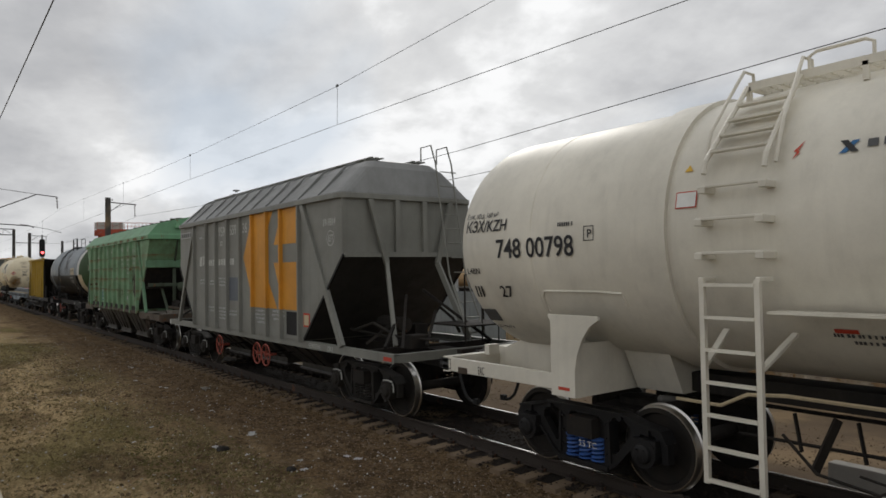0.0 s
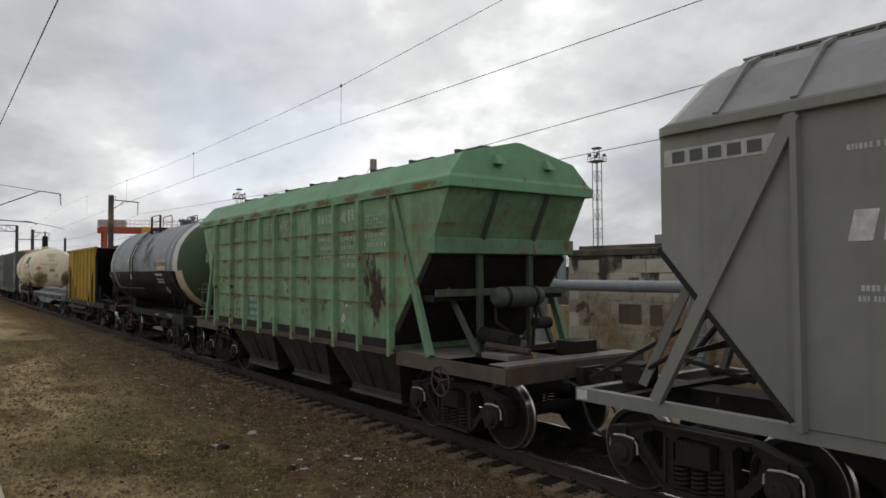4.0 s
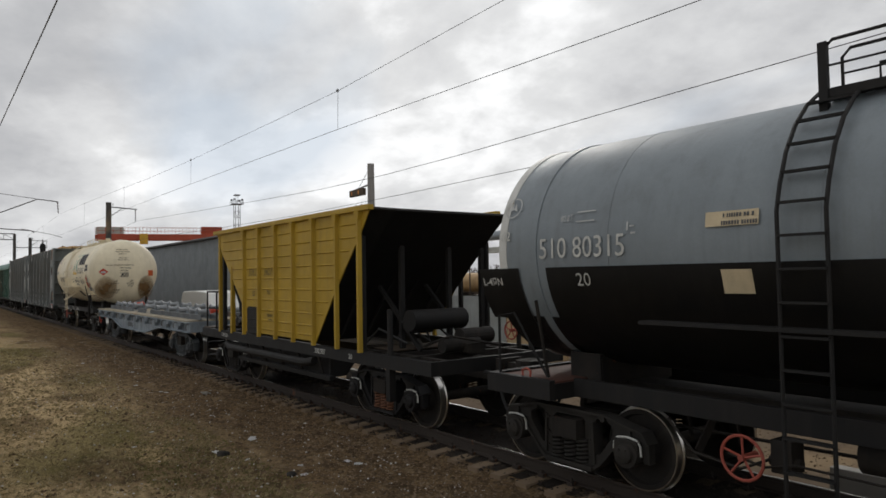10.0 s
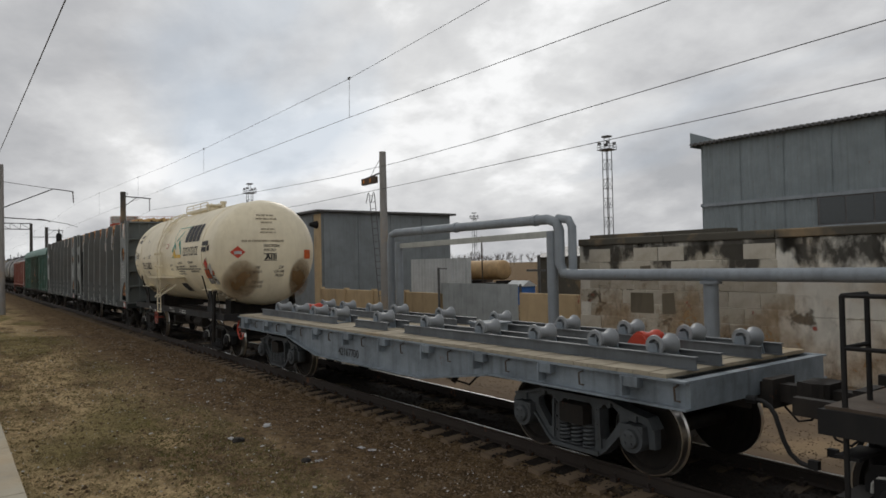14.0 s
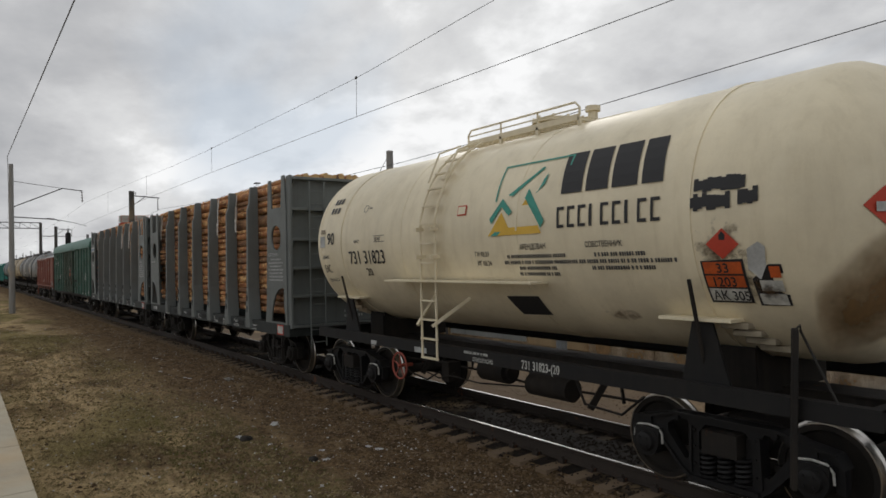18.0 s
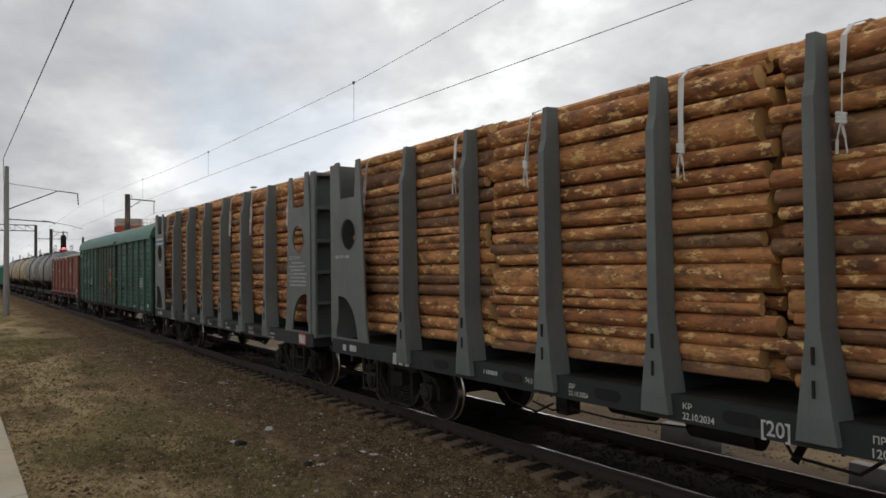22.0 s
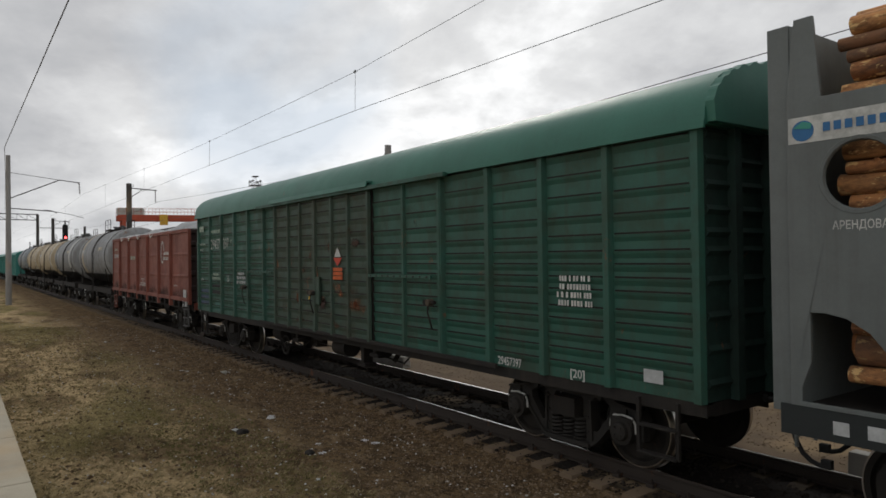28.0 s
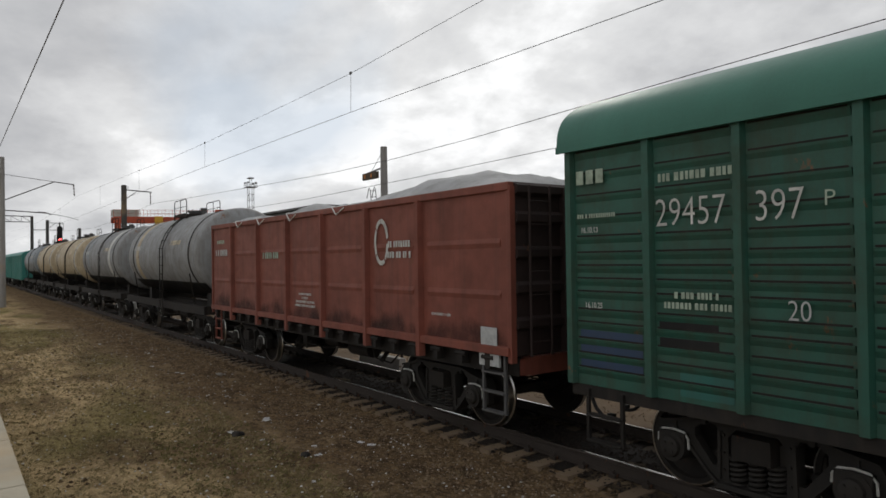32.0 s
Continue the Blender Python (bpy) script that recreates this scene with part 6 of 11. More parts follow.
    for v in (3.75, 3.97):
        quads([rect(-85.88 + o + k * .13, v, -85.79 + o + k * .13, v + .13) for k in range(3)], d, M["dark_mark"], w, "company_mark")
    words("ГИ 03.29", -81.12 + o, 2.76, .075, d, M["black_mark"], w, squeeze=.8)
    words("ИГ 03.24", -81.10 + o, 2.62, .075, d, M["black_mark"], w, squeeze=.8)
    words("АРЕНДОВАН", -80.15 + o, 2.84, .075, d, M["black_mark"], w, squeeze=.75)
    words("СОБСТВЕННИК", -79.0 + o, 2.84, .07, d, M["black_mark"], w, squeeze=.75)
    lines_of_bars(-80.5 + o, 2.72, (1.1, 1.25, .7, .75), .05, d, M["dark_mark"], w, 1.7)
    lines_of_bars(-79.25 + o, 2.72, (.75, 1.5, .9), .05, d, M["dark_mark"], w, 1.7)
    rr = random.Random(12)
    for u0, u1, v0, v1 in ((-77.52, -76.95, 3.38, 3.50), (-77.57, -77.08, 3.19, 3.33), (-77.04, -76.83, 3.21, 3.35)):
        n = int((u1 - u0) / .05)
        quads([rect(u0 + k * .05 + o, v0 + rr.uniform(-.025, .02), u0 + k * .05 + .053 + o, v1 + rr.uniform(-.02, .025)) for k in range(n)], d, M["black_mark"], w, "painted_over_patch", "rough black painted-over patch", 2)
    decal(-77.60 + o, 2.44, -76.96 + o, 3.12, drum_map(r, za, .009), M["halofilm"], w, "scorch_halo", "brown scorched halo around the signs", 10)
    decal(-77.20 + o, 2.05, -76.70 + o, 2.75, drum_map(r, za, .009), M["halofilm"], w, "scorch_halo", "brown scorched halo around the signs", 10)
    quads([[(-77.40 + o, 2.82), (-77.24 + o, 2.66), (-77.05 + o, 2.81), (-77.21 + o, 2.98)]], drum_map(r, za, .02), M["red_mark"], w, "hazard_sign", "red diamond hazard sign", 3)
    quads([[(-77.25 + o, 2.86), (-77.19 + o, 2.86), (-77.18 + o, 2.91), (-77.215 + o, 2.95), (-77.25 + o, 2.91)]], drum_map(r, za, .024), M["black_mark"], w, "flame_mark", "", 2)
    quads([[(-77.50 + o, 2.15), (-77.04 + o, 2.16), (-77.04 + o, 2.66), (-77.50 + o, 2.64)]], drum_map(r, za, .014), M["black_mark"], w, "plate_frame", "", 3)
    for v0, v1, mk in ((2.50, 2.63, "orange_mark"), (2.35, 2.48, "orange_mark"), (2.18, 2.33, "white_mark")):
        quads([rect(-77.475 + o, v0, -77.065 + o, v1)], drum_map(r, za, .018), M[mk], w, "code_plate", "orange hazard code plate" if mk[0] == "o" else "white code plate", 3)
    d4 = drum_map(r, za, .023)
    words("33", -77.34 + o, 2.515, .105, d4, M["black_mark"], w)
    words("1203", -77.42 + o, 2.36, .11, d4, M["black_mark"], w, squeeze=.9)
    words("АК 305", -77.45 + o, 2.195, .115, d4, M["black_mark"], w, squeeze=.8)
    # an older set of signs, torn away
    quads([[(-76.99 + o, 2.13), (-76.68 + o, 2.14), (-76.68 + o, 2.60), (-76.80 + o, 2.60), (-76.99 + o, 2.44)]], drum_map(r, za, .011), M["black_mark"], w, "plate_frame", "", 3)
    for v0, v1, ua, mk in ((2.46, 2.58, -76.80, "orange_mark"), (2.31, 2.43, -76.92, "white_mark"), (2.15, 2.28, -76.96, "white_mark")):
        quads([rect(ua + o, v0, -76.70 + o, v1)], drum_map(r, za, .016), M[mk], w, "old_plate", "torn scorched code plate", 2)
    decal(-76.97 + o, 2.16, -76.70 + o, 2.42, drum_map(r, za, .020), M["halofilm"], w, "scorch_halo", "", 8)
    quads([[(-77.00 + o, 2.55), (-76.90 + o, 2.44), (-76.82 + o, 2.58), (-76.80 + o, 2.78), (-76.86 + o, 2.83), (-76.98 + o, 2.76)]], drum_map(r, za, .018), M["grey_mark"], w, "torn_sticker", "torn white sticker", 2)
    quads([[(-80.75 + o, 2.11), (-80.09 + o, 2.13), (-80.06 + o, 1.76), (-80.66 + o, 1.73)]], d, M["black_mark"], w, "black_patch", "black four-cornered patch", 4)
    decal(-79.1 + o, 1.72, -78.5 + o, 2.0, d, M["rubfilm_side"], w, "rubbed_stain", "faint brown stain low on the side", 8)
    quads([rect(-81.52 + o, 3.40, -81.30 + o, 3.56)], d, M["red_mark"], w, "notice")
    quads([rect(-81.50 + o, 3.42, -81.32 + o, 3.54)], d2, M["ivory"], w, "notice_field")
    f = flat_map(-1.467)
    words("731 31823-(20", -80.24 + o, 1.185, .12, f, M["white_mark"], w, squeeze=.72, bold=.02)
    words("ОГНЕОПАСНО", -81.3 + o, 1.17, .06, f, M["white_mark"], w, squeeze=.8)
    lines_of_bars(-81.5 + o, 1.27, (.55,), .04, f, M["white_mark"], w)
    quads([rect(-84.3 + o, 1.16, -84.1 + o, 1.24), rect(-82.85 + o, 1.16, -82.5 + o, 1.25)], f, M["grey_mark"], w)
    # dished end with print and rubbed dark stains
    h = head_map(x1 + o, .86, r, za, .012)
    h2 = head_map(x1 + o, .86, r, za, .02)
    lines_of_bars(-0.50, za + 1.08, (.55, .62, .35), .05, h, M["sepia_mark"], w, 2.2)
    lines_of_bars(-0.42, za + .66, (.42, .5), .045, h, M["sepia_mark"], w, 2.2)
    lines_of_bars(-0.95, za + .30, (1.25,), .055, h, M["sepia_mark"], w)
    words("15.03.2021", -0.35, za + .02, .08, h, M["black_mark"], w, squeeze=.8)
    words("ПОСТРОЕН", -0.35, za + .14, .08, h, M["black_mark"], w, squeeze=.8)
    quads([rect(-0.35, za - .26, 0.05, za - .235), rect(-0.35, za - .07, 0.05, za - .045), [(-0.32, za - .22), (-0.26, za - .22), (-0.16, za - .08), (-0.22, za - .08)], [(-0.18, za - .22), (-0.12, za - .22), (-0.22, za - .08), (-0.28, za - .08)], rect(-0.13, za - .22, -0.09, za - .08), rect(-0.06, za - .22, -0.02, za - .08), rect(0.00, za - .22, 0.04, za - .08)], h, M["black_mark"], w, "maker_mark")
    words("КР", -0.58, za - .50, .08, h, M["black_mark"], w)
    words("15.03.2034", -0.74, za - .62, .075, h, M["black_mark"], w, squeeze=.75)
    words("ДР", 0.12, za - .50, .08, h, M["black_mark"], w)
    words("15.03.2024", -0.04, za - .62, .075, h, M["black_mark"], w, squeeze=.75)
    words("ПРОБЕГ", 0.02, za - .74, .07, h, M["black_mark"], w, squeeze=.75)
    words("ТО 4157", -0.65, za - .94, .08, h, M["black_mark"], w, squeeze=.8)
    words("16.03.2021", -0.70, za - 1.06, .075, h, M["black_mark"], w, squeeze=.8)
    quads([[(-1.26, za + .0), (-1.06, za - .18), (-.86, za + .0), (-1.06, za + .18)]], h, M["red_mark"], w, "hazard_sign", "red diamond hazard sign")
    quads([rect(-1.16, za - .06, -.96, za + .03)], h2, M["grey_mark"], w, "sign_field")
    quads([rect(1.02, za - .22, 1.28, za + .06)], h, M["orange_mark"], w, "code_plate", "orange end plate", 2)
    for u in (-.92, .98):
        decal(u - .50, za - 1.46, u + (.50 if u < 0 else .42), za - .16, head_map(x1 + o, .86, r, za, .010), M["rubfilm"], w, "rubbed_stain", "brown rubbed stain on the tank end", 28)


def old_tank(xc, mat, label, bands=(), near=False):
    w = wagon_root("tank_wagon", xc, label, "tank wagon")
    tagged(w, group="tank wagons at the tail")
    r, za = 1.52, 2.95
    tank_shell(w, -4.75, 4.75, r, za, .5, mat)
    for x in (-4.4, -2.2, 0.0, 2.2, 4.4):
        ring(w, x, r, za, .05, mat, .01)
    for x, m2 in bands:
        ring(w, x, r, za, .45, m2, .009, "paint_band")
    shell_patch(w, -4.7, 4.7, r, za, -88, -38, "blackmetal", "apron", .012)
    for x in (-3.9, 3.9):
        strap_band(w, x, r, za, "soot")
        saddle(w, x, r, za, "soot", .4, hw=.8)
    underframe(w, -5.4, 5.4, "soot", 1.02, 1.28, 1.40)
    for xb in (-3.9, 3.9):
        bogie(w, xb, "iron", "iron", spin=near)
    brake_gear(w, 0)
    tank_ladder(w, .9, r, za, "soot", .7, .36, feet=False)
    top_platform(w, -.9, .7, r, za, "soot", -.6, .6, .55, 3)
    manhole(w, -.1, r, za, "steel", .28)
    d = drum_map(r, za)
    lines_of_bars(-3.9, 3.2, (1.3,), .17, d, M["grey_mark"], w)
    lines_of_bars(1.6, 3.3, (1.2,), .16, d, M["stripe"], w)
    return w


# ---------------------------------------------------------------- hopper wagons
def bins(w, xs, mat, top=1.3, bottom=.38, half=.75, wide=1.0, foot=.62):
    """Discharge hoppers under the floor, with stiffeners and a bright worn lip."""
    for x in xs:
        bm = loft(B(), [[(x - wide * k, -h, z), (x + wide * k, -h, z), (x + wide * k, h, z), (x - wide * k, h, z)] for k, h, z in ((1.0, 1.40, top), (foot, half, bottom + .14), (foot, half, bottom))])
        b = part("discharge_bin", bm, M[mat], w, bevel=.008)
        for s in (-1, 1):
            part("hatch_frame", box(B(), x - wide * foot - .04, x + wide * foot + .04, s * half - .03, s * half + .03, bottom - .03, bottom + .02), M["steel"], b, "worn steel hatch lip", bevel=.006)
            for k in (-.42, 0, .42):
                part("stiffener", bar(B(), (x + k * wide * 1.2, s * 1.36, top - .04), (x + k * wide * foot * 1.3, s * (half + .03), bottom + .16), .05, .05), M[mat], b)


def post(w, x, y, z0, z1, mat, wide=.10, deep=.06, name="post"):
    s = -1 if y < 0 else 1
    bm = B()
    loft(bm, [[(x - wide / 2, y, z), (x + wide / 2, y, z), (x + wide * .32, y + s * deep, z), (x - wide * .32, y + s * deep, z)] for z in (z0, z1)])
    return part(name, bm, M[mat], w)


def grey_hopper():
    xc = -15.45
    w = wagon_root("hopper_wagon", xc, "grey covered grain hopper wagon with an orange arrow mark", "hopper wagon")
    o = -xc
    hw = 1.50
    side = [(-20.66, 4.18), (-20.66, 2.90), (-19.30, 1.24), (-12.30, 1.24), (-10.64, 3.00), (-10.64, 4.18)]
    bm = plate(B(), [(x + o, z) for x, z in side], -hw, hw)
    part("body", bm, M["grey"], w, "grey-painted steel body", bevel=.02)
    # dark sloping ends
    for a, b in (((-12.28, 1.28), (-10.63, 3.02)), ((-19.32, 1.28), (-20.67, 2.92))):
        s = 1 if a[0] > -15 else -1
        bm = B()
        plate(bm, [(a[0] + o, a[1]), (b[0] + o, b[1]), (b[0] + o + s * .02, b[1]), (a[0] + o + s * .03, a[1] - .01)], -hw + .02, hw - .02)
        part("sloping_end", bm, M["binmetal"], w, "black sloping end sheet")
        bm = B()
        for y in (-hw - .002, hw + .002):
            bar(bm, (a[0] + o + s * .02, y, a[1]), (b[0] + o + s * .02, y, b[1]), .03, .05)
        part("end_edge", bm, M["blackmetal"], w)
    # eave and roof
    def roof_ring(z, dx, hy, round_):
        pts = []
        for sx, sy in ((-1, -1), (1, -1), (1, 1), (-1, 1)):
            cx = (-20.70 + dx + round_ if sx < 0 else -10.58 - dx - round_) + o
            cy = sy * (hy - round_)
            a0 = {(-1, -1): 180, (1, -1): 270, (1, 1): 0, (-1, 1): 90}[(sx, sy)]
            for k in range(5):
                a = radians(a0 + k * 22.5)
                pts.append((cx + round_ * math.cos(a), cy + round_ * math.sin(a), z))
        return pts
    bm = loft(B(), [roof_ring(4.18, .02, 1.53, .2), roof_ring(4.26, .02, 1.53, .2), roof_ring(4.80, .16, .98, .2), roof_ring(4.95, .26, .76, .2), roof_ring(5.0, .48, .5, .2)])
    part("roof", bm, M["roofgrey"], w, "grey hipped sheet roof", bevel=.01)
    bm = loft(B(), [roof_ring(4.13, -.02, 1.585, .24), roof_ring(4.235, -.02, 1.585, .24)])
    part("eave_rail", bm, M["grey"], w, bevel=.008)
    xs = [-19.25, -18.20, -17.42, -16.57, -15.70, -14.93, -14.08, -13.32, -12.42]
    for x in xs:
        for y in (-hw, hw):
            if -15.0 < x < -13.0 and y < 0:
                post(w, x + o, y, 1.22, 1.88, "grey", .09, .075)
                post(w, x + o, y, 1.88, 4.13, "orange", .09, .075)
            else:
                post(w, x + o, y, 1.22, 4.13, "grey", .09, .075)
    for x in xs + [-20.0, -11.5]:
        for s in (-1, 1):
            bm = B()
            bar(bm, (x + o, s * 1.53, 4.27), (x + o, s * .95, 4.885), .06, .04)
            bar(bm, (x + o, s * .95, 4.885), (x + o, s * .72, 4.99), .06, .04)
            part("roof_rib", bm, M["roofgrey"], w)
    # roof walk and hatches
    bm = B()
    for y in (-.62, -.5, -.38, .38, .5, .62):
        box(bm, -20.2 + o, -11.0 + o, y - .03, y + .03, 5.03, 5.055)
    for k in range(38):
        x = -20.1 + o + k * .24
        for y in (-.5, .5):
            box(bm, x - .012, x + .012, y - .16, y + .16, 5.0, 5.03)
    part("roof_walk", bm, M["grey"], w)
    for x in (-19.0, -16.8, -14.5, -12.2):
        bm = rod(B(), (x + o, 0, 4.98), (x + o, 0, 5.07), .32, 18)
        part("roof_hatch", bm, M["roofgrey"], w)
    underframe(w, -21.88 + o, -9.0 + o, "grey", 1.10, 1.25, 1.47)
    # braces and end framing
    for s in (-1, 1):
        part("corner_brace", bar(B(), (-12.25 + o, s * 1.53, 4.12), (-10.70 + o, s * 1.50, 1.26), .08, .13), M["grey"], w)
        part("corner_brace", bar(B(), (-19.25 + o, s * 1.53, 4.12), (-20.75 + o, s * 1.50, 1.26), .08, .13), M["grey"], w)
        bm = B()
        for xt, xb in ((-10.55, -9.9), (-20.75, -21.4)):
            bar(bm, (xt + o, s * .95, 4.12), (xt + o, s * .6, 2.85), .07, .10)
            bar(bm, (xt + o, s * .6, 2.85), (xb + o, s * .85, 1.28), .07, .10)
        part("end_brace", bm, M["grey"], w)
    for xt in (-10.60, -20.70):
        for y in (-.32, .32):
            part("end_post", box(B(), xt - .04 + o, xt + .04 + o, y - .05, y + .05, 3.0, 4.13), M["grey"], w)
        part("end_rail", box(B(), xt - .05 + o, xt + .05 + o, -1.48, 1.48, 2.98, 3.08), M["grey"], w)
    bm = B()
    for xt, s in ((-10.4, 1), (-20.9, -1)):
        for y in (.55, .95):
            tube(bm, [(xt + s * .9 + o, y, 1.3), (xt + s * .3 + o, y, 2.6), (xt + s * .02 + o, y, 4.2), (xt - s * .1 + o, y, 4.95), (xt - s * .25 + o, y, 5.35), (xt - s * .6 + o, y, 5.35), (xt - s * .6 + o, y, 5.02)], .016, 6)
        for k in range(12):
            z = 1.45 + k * .30
            dx = .85 - .8 * min(1, (z - 1.3) / 2.8)
            rod(bm, (xt + s * dx + o, .55, z), (xt + s * dx + o, .95, z), .012, 5)
    part("end_ladder", bm, M["grey"], w, "thin grey end ladder")
    bm = B()
    box(bm, -10.2 + o, -9.05 + o, .1, 1.45, 1.62, 1.65)
    tube(bm, [(-10.1 + o, 1.4, 1.3), (-10.1 + o, 1.4, 2.6), (-9.2 + o, 1.4, 2.6), (-9.1 + o, 1.4, 1.3)], .017, 6)
    tube(bm, [(-9.2 + o, .2, 1.3), (-9.2 + o, .2, 2.6), (-9.2 + o, 1.4, 2.6)], .017, 6)
    tube(bm, [(-10.1 + o, 1.4, 2.1), (-9.15 + o, 1.4, 2.1)], .012, 5)
    for y in (.2, .6, 1.0, 1.4):
        rod(bm, (-9.2 + o, y, 1.3), (-9.2 + o, y, 2.6), .014, 5)
    part("brake_platform", bm, M["soot"], w, "railed brakeman's platform")
    bm = B()
    rod(bm, (-11.2 + o, -.3, 1.62), (-10.4 + o, -.3, 1.62), .16, 16)
    box(bm, -10.9 + o, -10.5 + o, .0, .3, 1.3, 1.6)
    tube(bm, [(-11.6 + o, -.8, 1.5), (-10.6 + o, -.7, 1.42), (-9.8 + o, -.4, 1.35)], .03, 6)
    bar(bm, (-10.5 + o, -1.1, 1.3), (-10.1 + o, -.7, 1.75), .05, .05)
    bar(bm, (-9.7 + o, -1.2, 1.3), (-10.1 + o, -.7, 1.75), .05, .05)
    part("brake_cylinder", bm, M["soot"], w)
    for xt, s in ((-10.4, 1), (-20.9, -1)):
        for y0_, y1_, z0_, z1_ in ((-1.1, -.2, 1.3, 2.2), (.9, .2, 1.3, 2.3), (-.6, .5, 1.32, 1.85)):
            part("end_strut", bar(B(), (xt + s * 1.1 + o, y0_, z0_), (xt - s * .1 + o, y1_, z1_), .05, .05), M["soot"], w)
        part("air_pipe", tube(B(), [(xt - s * .9 + o, -.9, 1.5), (xt + o, -1.0, 1.7), (xt + s * .5 + o, -.8, 1.45), (xt + s * 1.2 + o, -.4, 1.4)], .03, 6), M["soot"], w)
        part("air_pipe", tube(B(), [(xt - s * .5 + o, .9, 1.9), (xt + s * .2 + o, .7, 1.7), (xt + s * .9 + o, .3, 1.5)], .03, 6), M["soot"], w)
        part("cross_bearer", box(B(), *sorted((xt + s * .3 + o, xt + s * .42 + o)), -1.45, 1.45, 1.12, 1.24), M["soot"], w)
        part("valve_box", box(B(), *sorted((xt + s * .6 + o, xt + s * .9 + o)), -.75, -.4, 1.24, 1.5), M["soot"], w, bevel=.02)
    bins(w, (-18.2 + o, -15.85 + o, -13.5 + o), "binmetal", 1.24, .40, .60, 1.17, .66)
    for xb in (-20.55, -10.68):
        bogie(w, xb + o, "iron", "iron")
    for x in (-17.19, -14.69, -14.19):
        hand_wheel(w, x + o, -1.52, .78, .235, "palered", label="faded red discharge hand wheel")
    for x in (-17.19, -14.69, -14.19):
        part("wheel_shaft", rod(B(), (x + o, -1.5, .78), (x + o, -.5, .8), .02, 6), M["soot"], w)
    f = flat_map(-hw - .006)
    quads([[(-15.54 + o, 3.10), (-14.97 + o, 4.13), (-13.78 + o, 4.13), (-14.19 + o, 3.56)], [(-15.54 + o, 3.10), (-14.19 + o, 3.56), (-14.17 + o, 2.67), (-14.90 + o, 1.88)], [(-14.90 + o, 1.88), (-14.17 + o, 2.67), (-13.56 + o, 1.88)]], f, M["orange"], w, "arrow_mark", "bright orange arrow-shaped mark")
    quads([[(-13.74 + o, 3.34), (-12.47 + o, 3.34), (-12.47 + o, 4.13), (-13.30 + o, 4.13)], [(-13.74 + o, 2.93), (-13.24 + o, 1.88), (-12.47 + o, 1.88), (-12.47 + o, 2.93)]], f, M["orange"], w, "arrow_mark", "bright orange block mark")
    words("959", -17.28 + o, 3.72, .26, f, M["white_mark"], w, squeeze=.86)
    words("559", -16.46 + o, 3.72, .26, f, M["white_mark"], w, squeeze=.86)
    words("36", -15.60 + o, 3.72, .26, f, M["white_mark"], w, squeeze=.86)
    words("20", -17.18 + o, 3.46, .13, f, M["white_mark"], w)
    words("19-9814", -11.40 + o, 3.62, .15, f, M["white_mark"], w, squeeze=.75)
    words("ЕП", -11.18 + o, 3.305, .13, f, M["white_mark"], w, squeeze=.8)
    ringpts = [[(-11.09 + o + .155 * math.cos(a), 3.37 + .155 * math.sin(a)), (-11.09 + o + .155 * math.cos(b), 3.37 + .155 * math.sin(b)), (-11.09 + o + .140 * math.cos(b), 3.37 + .140 * math.sin(b)), (-11.09 + o + .140 * math.cos(a), 3.37 + .140 * math.sin(a))] for a, b in ((k * math.tau / 24, (k + 1) * math.tau / 24) for k in range(24))]
    quads(ringpts, f, M["white_mark"], w, "ring_mark")
    # company lettering as plain blocks
    quads([rect(u + o, 2.93, u + .13 + o, 3.10) for u in (-18.05, -17.9, -17.72, -17.58, -17.28, -17.1, -16.92, -16.45, -16.3)], f, M["white_mark"], w, "company_mark")
    quads([[(-18.85 + o, 2.93), (-18.66 + o, 2.93), (-18.60 + o, 3.20), (-18.79 + o, 3.20)], [(-18.58 + o, 2.93), (-18.42 + o, 3.0), (-18.40 + o, 3.22), (-18.55 + o, 3.22)]], f, M["white_mark"], w, "company_mark")
    quads([rect(-20.60 + o, 3.80, -19.42 + o, 3.98)], f, M["grey_mark"], w, "maker_field", "white maker's field")
    quads([rect(-20.5 + o + k * .2, 3.83, -20.36 + o + k * .2, 3.95) for k in range(5)], flat_map(-hw - .012), M["dark_mark"], w, "maker_mark")
    for u, v, rows in ((-18.84, 3.72, (.35,)), (-18.78, 2.5, (.3, .35)), (-18.0, 2.48, (.3, .35)), (-17.3, 2.55, (.55, .5, .5)), (-17.3, 1.75, (.5, .55, .5, .45)), (-18.1, 1.75, (.5, .4)), (-16.5, 1.7, (.5, .5)), (-14.8, 1.78, (.6, .65, .6, .4)), (-13.85, 1.80, (.6, .65, .5))):
        lines_of_bars(u + o, v, rows, .05, f, M["grey_mark"], w, 1.8)
    quads([rect(-13.1 + o, 1.34, -12.5 + o, 1.84)], f, M["blackmetal"], w, "repainted_patch", "black repainted patch")
    quads([rect(-16.5 + o, 2.0, -15.75 + o, 2.6)], f, M["darkslate"], w, "repainted_patch", "dark blue-grey repainted patch")
    quads([rect(-12.28 + o, 1.55, -12.0 + o, 1.84)], f, M["red_mark"], w, "notice", "red-framed white notice")
    quads([rect(-12.25 + o, 1.585, -12.03 + o, 1.80)], flat_map(-hw - .012), M["stripe"], w, "notice_field")
    words("95955936", -12.1 + o, 1.13, .095, flat_map(-1.486), M["white_mark"], w, squeeze=.95)
    words("[20]", -11.3 + o, 1.13, .095, flat_map(-1.486), M["white_mark"], w)
    quads([rect(-21.85 + o, 1.12, -21.7 + o, 1.24)], flat_map(-1.486), M["white_mark"], w)
    quads([rect(-9.3 + o, 1.13, -9.05 + o, 1.20)], flat_map(-1.486), M["red_mark"], w)


